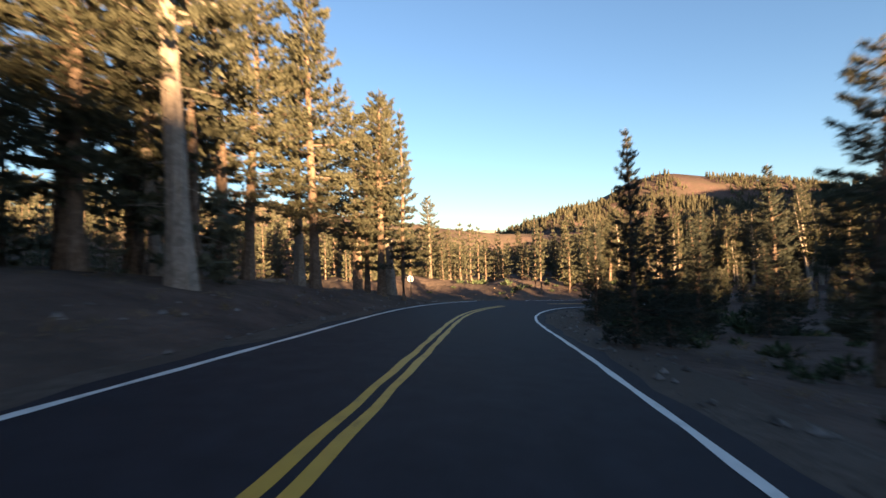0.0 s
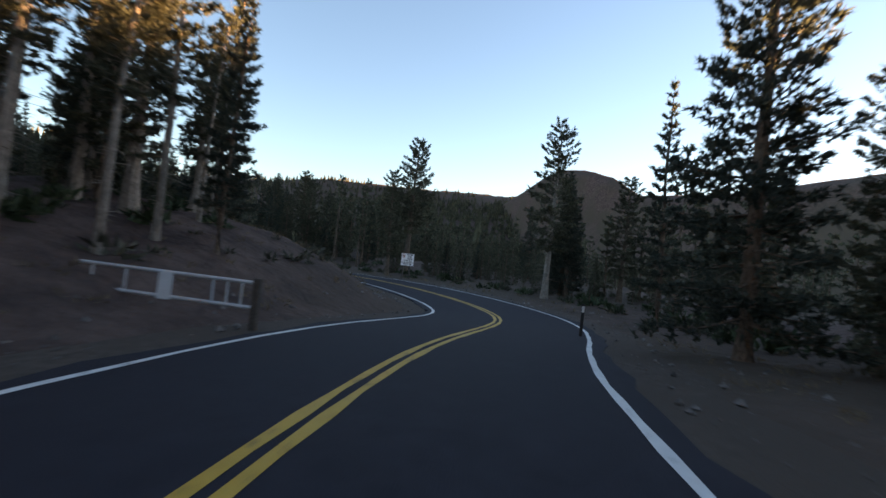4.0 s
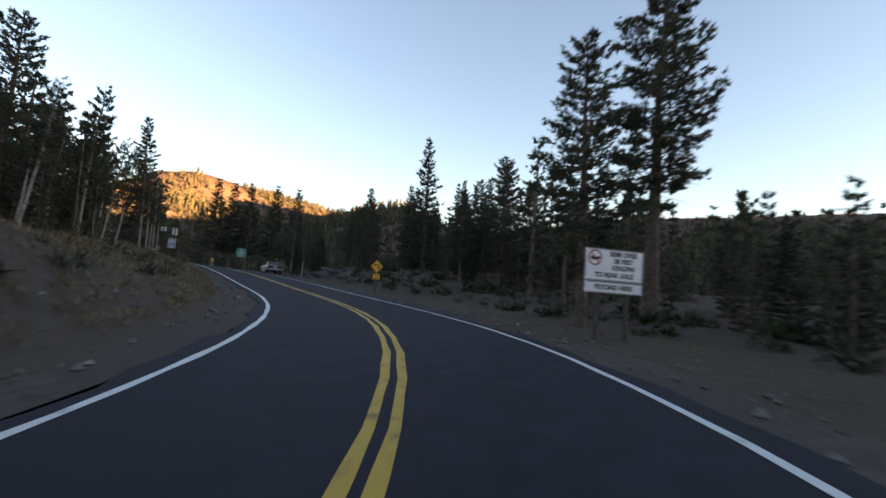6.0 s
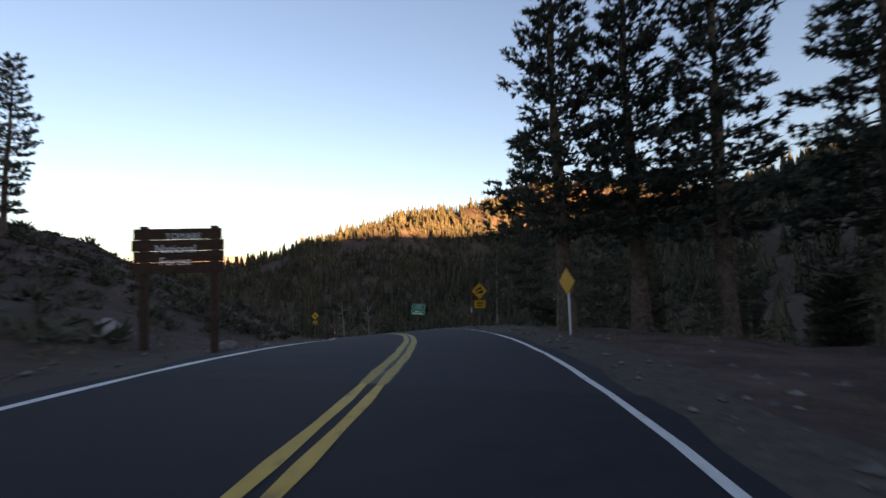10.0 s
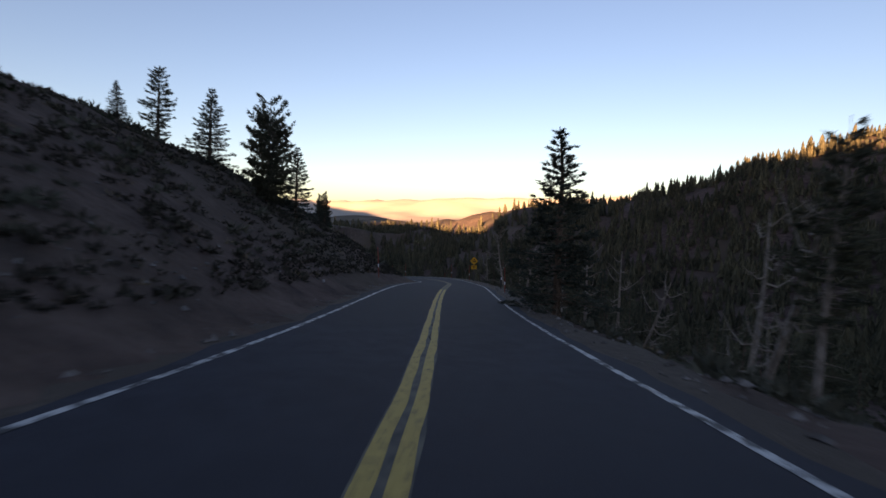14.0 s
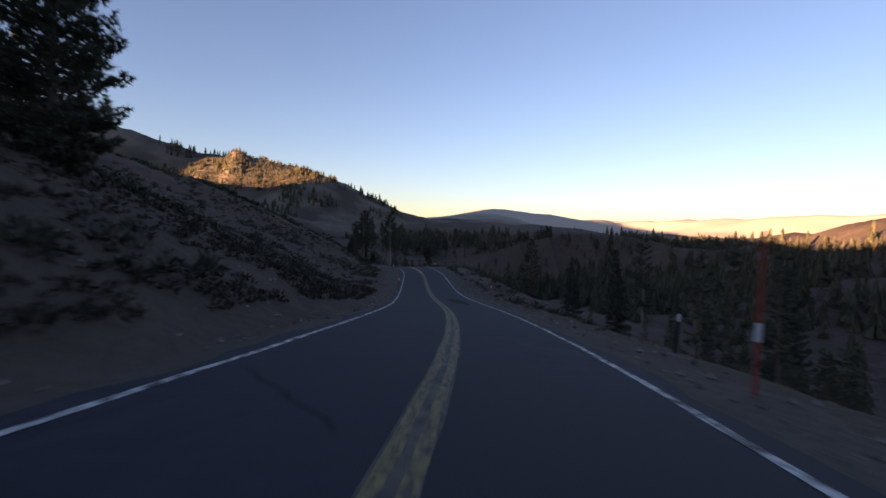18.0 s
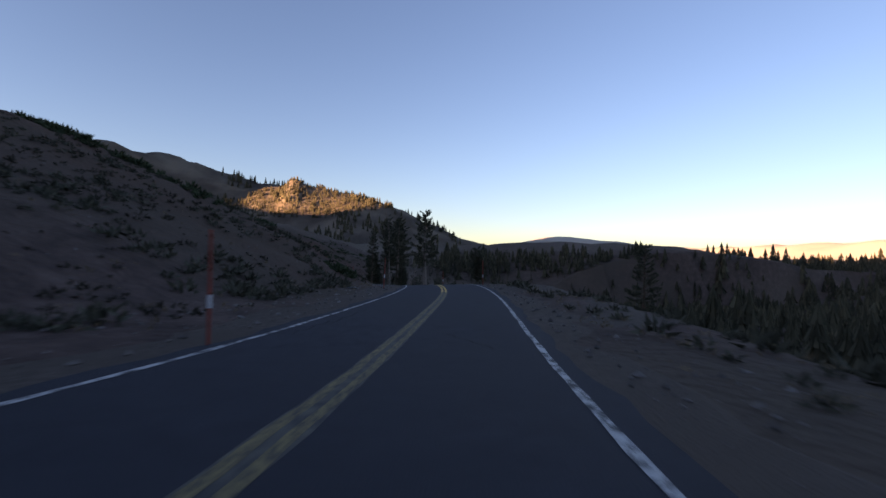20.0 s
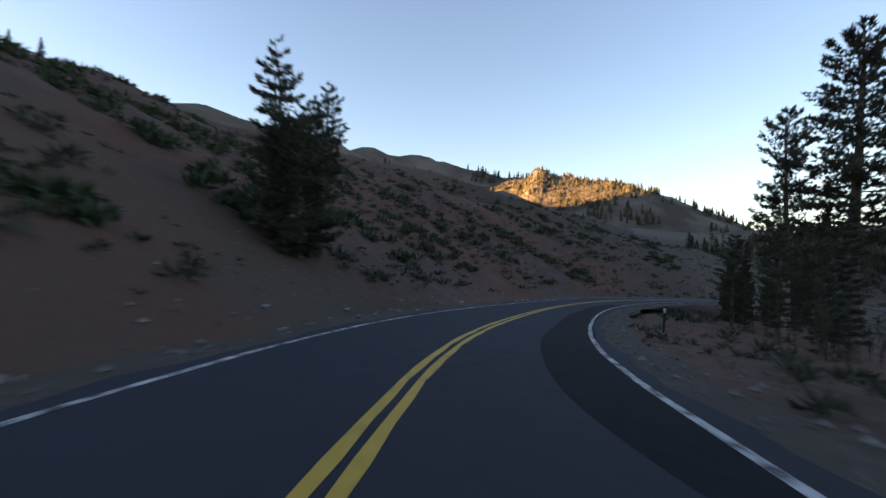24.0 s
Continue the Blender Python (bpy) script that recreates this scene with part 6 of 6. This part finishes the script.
        for wy in (-1.42, 1.42):
            bm = bmesh.new()
            bmesh.ops.create_cone(bm, cap_ends=True, segments=24, radius1=0.315, radius2=0.315, depth=0.20, matrix=Matrix.Translation((0.80 * sx, wy, 0.30)) @ Matrix.Rotation(radians(90), 4, "Y"))
            bmesh.ops.bevel(bm, geom=[e for e in bm.edges if len(e.link_faces) == 2 and any(len(f.verts) > 4 for f in e.link_faces)], offset=0.03, segments=2, affect="EDGES")
            wheel = part("wheel", bm, RUBBER, car, "black tyre")
            bm = bmesh.new()
            bmesh.ops.create_cone(bm, cap_ends=True, segments=20, radius1=0.20, radius2=0.17, depth=0.03, matrix=Matrix.Translation((0.91 * sx, wy, 0.30)) @ Matrix.Rotation(radians(90 * sx), 4, "Y"))
            part("rim", bm, CHROME, wheel, "pale alloy rim")
    part("bumper", box(bmesh.new(), -0.82, -2.47, 0.38, 0.82, -2.28, 0.62, 0.05), CAR_LOWER, car, "paler grey bumper")
    for sx in (-1, 1):
        part("sill", box(bmesh.new(), 0.87 * sx - 0.035, -1.08, 0.22, 0.87 * sx + 0.035, 1.08, 0.44, 0.02), CAR_LOWER, car, "paler grey lower sill")
    part("bumper_strip", box(bmesh.new(), -0.80, -2.485, 0.46, 0.80, -2.46, 0.50, 0.008), CHROME, car, "bright bumper strip")
    part("front_bumper", box(bmesh.new(), -0.72, 2.22, 0.36, 0.72, 2.42, 0.54, 0.04), CAR_PAINT, car)
    part("tail_panel", box(bmesh.new(), -0.26, -2.42, 0.66, 0.26, -2.34, 0.88, 0.015), CAR_DARK, car, "dark panel between the lamps")
    pl = part("number_plate", box(bmesh.new(), -0.19, -2.436, 0.69, 0.19, -2.421, 0.86, 0.004), SIGN_WHITE, car, "white plate")
    part("dark_bar", box(bmesh.new(), -0.12, -2.44, 0.755, 0.12, -2.4365, 0.80), CAR_DARK, pl)
    part("underside", box(bmesh.new(), -0.74, -2.1, 0.20, 0.74, 2.1, 0.30), CAR_DARK, car)
    return car


sedan(113.3, 114.8, -18)


# ---------------------------------------------------------------- stones, logs and low plants
def boulder_mesh(seed, flat=0.7):
    rng = np.random.RandomState(seed)
    bm = bmesh.new()
    bmesh.ops.create_icosphere(bm, subdivisions=3, radius=0.5)
    ax = rng.normal(size=(9, 3))
    ax /= np.linalg.norm(ax, axis=1)[:, None]
    cut = rng.uniform(0.27, 0.42, 9)
    for v in bm.verts:
        c = np.array(v.co)
        for a, k in zip(ax, cut):
            d = c @ a
            if d > k:
                c = c - a * (d - k) * 0.85
        c *= 1 + 0.05 * math.sin(9 * c[0] + seed) + 0.05 * math.sin(11 * c[1] + 2 * seed) + rng.normal(0, 0.008)
        v.co = (c[0], c[1], c[2] * flat)
    me = bpy.data.meshes.new("boulder")
    bm.to_mesh(me)
    bm.free()
    return me


BOULDERS = []
for k in range(6):
    me = boulder_mesh(90 + k, 0.6 + 0.06 * k)
    me.materials.append(PALE_STONE if k % 2 else STONE)
    BOULDERS.append(me)
ROCKS = [(47.5, 53.1, 0.85), (48.6, 52.8, 0.4), (95.8, 125.6, 1.6), (97.3, 130, 1.8), (101.5, 136, 1.5), (103.2, 138.2, 1.1), (104.6, 139.4, 0.9), (100.3, 134.6, 1.0), (105.6, 138.4, 0.8), (106.9, 141.2, 0.9), (109.2, 141.6, 0.7), (99.0, 137.2, 0.8),
         (22.5, 60.5, 0.9), (25.2, 61.8, 0.7), (121.2, 130.5, 0.8), (124.0, 133.6, 1.0), (30.6, 66.4, 0.8), (-20.2, 26.0, 1.1), (-12.5, 24.5, 0.7)]
rr = random.Random(21)
for x, y, size in ROCKS:
    o = new("boulder", BOULDERS[rr.randrange(6)])
    o.matrix_basis = pose(x, y, height(x, y) + 0.10 * size, rr.uniform(-10, 10), rr.uniform(-10, 10), rr.uniform(0, 360)) @ Matrix.Diagonal((size, size * rr.uniform(0.65, 1), size * 0.8, 1))
    tagged(o, "weathered granite boulder half sunk in dry ground", "boulder", "roadside boulders")
for k, (x, y, lx, ly, lz, tip, yaw) in enumerate(((115.6, 107.9, 3.8, 2.2, 1.25, 12, 35), (117.4, 109.0, 3.4, 2.2, 1.5, 8, 60), (114.0, 107.6, 1.6, 1.0, 0.6, 18, 20))):
    me = boulder_mesh(130 + k, 0.62)
    me.materials.append(DARK_STONE)
    o = new("rock_outcrop", me)
    o.matrix_basis = pose(x, y, height(x, y) + 0.12 * lz, tip, -tip, yaw) @ Matrix.Diagonal((lx, ly, lz, 1))
    tagged(o, "dark weathered rock outcrop in the bank", "rock outcrop", "rock outcrops")
# rocks that have rolled down the cut slope to the left edge
for k in range(190):
    s, d = (rr.uniform(497, 566), -3.75 - 1.7 * rr.random() ** 1.6) if k % 4 else (rr.uniform(262, 478), -rr.uniform(3.75, 5.6))
    p = on_road(s, d)
    x, y = float(p[0]), float(p[1])
    size = rr.choice((0.08, 0.10, 0.13, 0.16, 0.2, 0.28))
    o = new("fallen_rock", BOULDERS[rr.randrange(6)])
    o.matrix_basis = pose(x, y, max(height(x, y), float(p[2]) - 0.05) + 0.12 * size, rr.uniform(-40, 40), rr.uniform(-40, 40), rr.uniform(0, 360)) @ Matrix.Diagonal((size, size * rr.uniform(0.6, 1), size * rr.uniform(0.6, 1), 1))
    tagged(o, "pale broken rock fallen beside the road edge", "rock", "fallen rocks")


def log(x, y, yaw, long, thick, words):
    bm = bmesh.new()
    n = 7
    tube(bm, [(long * (k / (n - 1) - 0.5), 0.05 * math.sin(2.3 * k), thick * 0.8 + 0.03 * math.cos(1.7 * k)) for k in range(n)], [thick * (1 - 0.07 * k) for k in range(n)], 9)
    e = new("fallen_log")
    e.matrix_basis = pose(x, y, height(x, y), 0, 0, yaw)
    tagged(e, words, "log", "fallen logs")
    part("stem", bm, PALE_BARK, e)
    for k in range(4):
        bm = bmesh.new()
        u = long * (0.1 * k - 0.15)
        tube(bm, [(u, 0, thick), (u + 0.2, 0.25 * (-1) ** k, thick + 0.35), (u + 0.3, 0.4 * (-1) ** k, thick + 0.7)], [0.05, 0.03, 0.012], 5)
        part("branch_stub", bm, PALE_BARK, e)


log(37, 72, 20, 6.0, 0.26, "bare pale fallen log on dry ground")
log(60, 71.5, -15, 5.0, 0.22, "bare pale fallen log on dry ground")
log(29, 70.5, 35, 4.0, 0.20, "bare pale fallen log on dry ground")
log(-11, 29, 70, 4.5, 0.2, "bare pale fallen log among the pines")


def snag(x, y, tall, seed):
    """A dead standing tree, bare and grey."""
    rng = random.Random(seed)
    e = new("dead_tree")
    e.matrix_basis = pose(x, y, height(x, y) - 0.2, rng.uniform(-16, 16), rng.uniform(-16, 16), rng.uniform(0, 360))
    tagged(e, "bare grey dead pine with broken twigs", "dead tree", "dead trees")
    bm = bmesh.new()
    tube(bm, [(0.03 * tall * math.sin(2 * k / 6), 0.02 * tall * math.sin(3 * k / 6), tall * k / 6) for k in range(7)], [0.018 * tall * (1 - k / 6.5) + 0.015 for k in range(7)], 7)
    part("trunk", bm, PALE_BARK, e)
    for k in range(13):
        bm = bmesh.new()
        z, a = tall * (0.2 + 0.75 * (k + rng.random()) / 13), rng.uniform(0, 6.28)
        ln = tall * rng.uniform(0.13, 0.34) * (1.15 - 0.6 * z / tall)
        cx, cy = 0.03 * tall * math.sin(2 * z / tall), 0.02 * tall * math.sin(3 * z / tall)
        sway, lift = rng.uniform(-0.9, 0.9), rng.uniform(-0.1, 0.75)
        pts = [Vector((cx + ln * u * math.cos(a + sway * u), cy + ln * u * math.sin(a + sway * u), z + ln * (lift * u * u - 0.12 * math.sin(5 * u)))) for u in (0, 0.3, 0.65, 1)]
        tube(bm, pts, [0.042, 0.032, 0.020, 0.006], 5)
        for q in range(8):
            f = rng.uniform(0.25, 0.98) * 3
            i = min(int(f), 2)
            b = pts[i].lerp(pts[i + 1], f - i)
            m = b + Vector((rng.uniform(-1, 1), rng.uniform(-1, 1), rng.uniform(-0.2, 0.8))) * ln * 0.22
            tube(bm, [b, m, m + Vector((rng.uniform(-1, 1), rng.uniform(-1, 1), rng.uniform(-0.2, 0.9))) * ln * 0.16], [0.012, 0.009, 0.004], 3)
        part("branch", bm, PALE_BARK, e)


for k, (x, y, tall) in enumerate(((86.3, 217, 5.4), (100.2, 200.7, 7.5), (94, 210, 5), (67, 240, 8.5), (60, 246.5, 7), (111.5, 186.5, 6), (47.2, 70.5, 10), (75, 231, 6.5), (-88, 262, 6), (-106, 259, 5.5), (29, 66, 7.5), (99.5, 204.5, 7.5), (108.5, 191, 7.2), (85.1, 224.1, 7.5), (89, 221, 8))):
    snag(x, y, tall, k)

SAGE = ramp_mat("sagebrush", [(0.3, (0.050, 0.052, 0.038)), (0.7, (0.115, 0.112, 0.080))], 0.6, 5, 0.9, 0, None, island=0.3, spec=0.1)
GREEN_BRUSH = ramp_mat("green_brush", [(0.3, (0.030, 0.046, 0.024)), (0.7, (0.070, 0.090, 0.045))], 0.6, 5, 0.85, 0, None, island=0.3, spec=0.15)
STRAW = ramp_mat("dry_grass", [(0.3, (0.11, 0.082, 0.048)), (0.7, (0.25, 0.19, 0.115))], 0.8, 5, 0.9, 0, None, island=0.3, spec=0.1)


def spots_along(seed, side, s0, s1, d0, d1, count, power=1.5, patch=None):
    """Places beside the road: metres along it and out from it, denser near to it."""
    rng = np.random.RandomState(seed)
    s = rng.uniform(s0, s1, count)
    d = d0 + (d1 - d0) * rng.rand(count) ** power
    p = on_road(s, side * d)
    z, dm = heights(p[:, 0], p[:, 1])
    q, away = side_place(p[:, 0], p[:, 1])
    ok = (dm > d0 - 0.4) & (away > 4.5)
    if patch is not None:
        ok &= waves(p[:, 0], p[:, 1], patch[0], patch[1]) > patch[2]
    return np.stack([p[:, 0], p[:, 1], z], -1)[ok]


def brush(name, places, size, mat, words, cat, seed, blades=26, up=0.9, wide=0.10):
    """Low shrubs or grass tufts as one piece: short blades that fan out from each root."""
    rng = np.random.RandomState(seed)
    n = len(places)
    sz = (size[0] + (size[1] - size[0]) * rng.rand(n) ** 2)[:, None].repeat(blades, 1).ravel()[:, None]
    c = np.repeat(places, blades, 0)
    d = rng.normal(size=c.shape)
    d[:, 2] = np.abs(d[:, 2]) * up + 0.15
    d /= np.linalg.norm(d, axis=1)[:, None]
    r = rng.rand(len(c), 1) ** 0.5
    base = c + d * sz * r * 0.62 * np.array([1, 1, 0.7])
    o = d + rng.normal(0, 0.55, c.shape)
    o[:, 2] += 0.35
    o /= np.linalg.norm(o, axis=1)[:, None]
    w = np.cross(o, rng.normal(size=c.shape))
    w /= np.linalg.norm(w, axis=1)[:, None] + 1e-9
    v = np.stack([base - w * sz * wide, base + w * sz * wide, base + o * sz * 0.45], 1).reshape(-1, 3)
    tagged(raw(name, v, np.arange(len(v)).reshape(-1, 3), mat), words, cat, kind="stuff")


cat_all = np.concatenate
DARK_BRUSH = ramp_mat("dark_low_brush", [(0.3, (0.030, 0.026, 0.020)), (0.7, (0.075, 0.066, 0.048))], 0.6, 5, 0.9, 0, None, island=0.3, spec=0.1)
brush("low_brush", cat_all([spots_along(41, -1, 258, 430, 5.2, 34, 16000, 1.3, (9, 37, -0.45)), spots_along(42, -1, 432, 620, 6, 36, 4200, 1.1, (16, 35, -0.1))]), (0.2, 0.55), DARK_BRUSH, "small dark tufts of dry brush on the slope", "shrubs", 4, 11, wide=0.14)
brush("sagebrush", cat_all([spots_along(1, -1, 255, 640, 6.5, 60, 9000, 1.2, (14, 31, -0.1)), spots_along(2, -1, 226, 262, 6, 30, 260), spots_along(3, 1, 260, 620, 5.2, 12, 520), spots_along(16, 1, 300, 372, 5.4, 9, 420), spots_along(17, 1, 462, 540, 6.5, 11, 260), spots_along(4, 1, 150, 250, 8, 22, 260), spots_along(8, -1, 142, 200, 6.5, 20, 110)]),
      (0.35, 0.95), SAGE, "low grey-green sagebrush on the dry slopes", "shrubs", 1, 24)
brush("green_brush", cat_all([spots_along(5, -1, 470, 610, 7.5, 48, 5200, 1.1, (24, 33, 0.22)), spots_along(6, 1, 4, 100, 6, 16, 240), spots_along(7, -1, 275, 420, 12, 50, 380, 1.0, (20, 34, 0.1)), spots_along(9, 1, 150, 215, 8.5, 16, 120), spots_along(26, -1, 90, 150, 10, 26, 120)]),
      (0.4, 1.25), GREEN_BRUSH, "green low shrubs on the slope", "shrubs", 2, 36)
brush("dry_grass", cat_all([spots_along(11, -1, 10, 260, 5.0, 16, 2600, 1.3), spots_along(15, -1, 168, 240, 4.7, 11, 3600, 1.2), spots_along(12, 1, 4, 262, 5.3, 15, 2200, 1.3), spots_along(13, 1, 262, 620, 5.0, 9, 1700, 1.3), spots_along(14, -1, 262, 620, 5.4, 22, 2200, 1.4)]),
      (0.12, 0.42), STRAW, "tufts of dry straw-coloured grass along the road", "grass", 3, 12, 1.8, 0.045)


def gravel_stones(name, places, lo, hi, mat, words, seed):
    rng = np.random.RandomState(seed)
    n = len(places)
    sz = (lo + (hi - lo) * rng.rand(n) ** 3)[:, None, None]
    oct_v = np.array([(1, 0, 0), (-1, 0, 0), (0, 1, 0), (0, -1, 0), (0, 0, 0.8), (0, 0, -0.6)], float)
    v = oct_v[None] * (1 + rng.uniform(-0.35, 0.35, (n, 6, 3)))
    a = rng.uniform(0, 6.28, n)
    ca, sa = np.cos(a)[:, None], np.sin(a)[:, None]
    v = np.stack([ca * v[..., 0] - sa * v[..., 1], sa * v[..., 0] + ca * v[..., 1], v[..., 2]], -1) * sz + places[:, None]
    f = np.array([(0, 2, 4), (2, 1, 4), (1, 3, 4), (3, 0, 4), (2, 0, 5), (1, 2, 5), (3, 1, 5), (0, 3, 5)])
    fs = (f[None] + 6 * np.arange(n)[:, None, None]).reshape(-1, 3)
    tagged(raw(name, v.reshape(-1, 3), fs, mat), words, "stones", kind="stuff")


def edge_spots(seed, side, s0, s1, d0, d1, count):
    rng = np.random.RandomState(seed)
    s, d = rng.uniform(s0, s1, count), d0 + (d1 - d0) * rng.rand(count) ** 1.4
    p = on_road(s, side * d)
    z, _ = heights(p[:, 0], p[:, 1])
    p[:, 2] = np.where(d < 5.0, p[:, 2], z)
    _, away = side_place(p[:, 0], p[:, 1])
    return p[away > 5]


STONES = ramp_mat("loose_stones", [(0.3, (0.08, 0.072, 0.066)), (0.7, (0.22, 0.20, 0.185))], 2, 6, 0.9, 0.3, 20, island=0.4, spec=0.15)
gravel_stones("gravel_stones", cat_all([edge_spots(31, -1, 10, 255, 3.8, 6.5, 2200), edge_spots(32, 1, 10, 262, 3.8, 7, 2600), edge_spots(33, -1, 262, 620, 3.7, 7.5, 4200), edge_spots(34, 1, 262, 620, 3.8, 6.5, 3600), edge_spots(35, -1, 262, 560, 6, 26, 2400)]),
              0.015, 0.11, STONES, "loose stones and gravel along the road edges", 5)
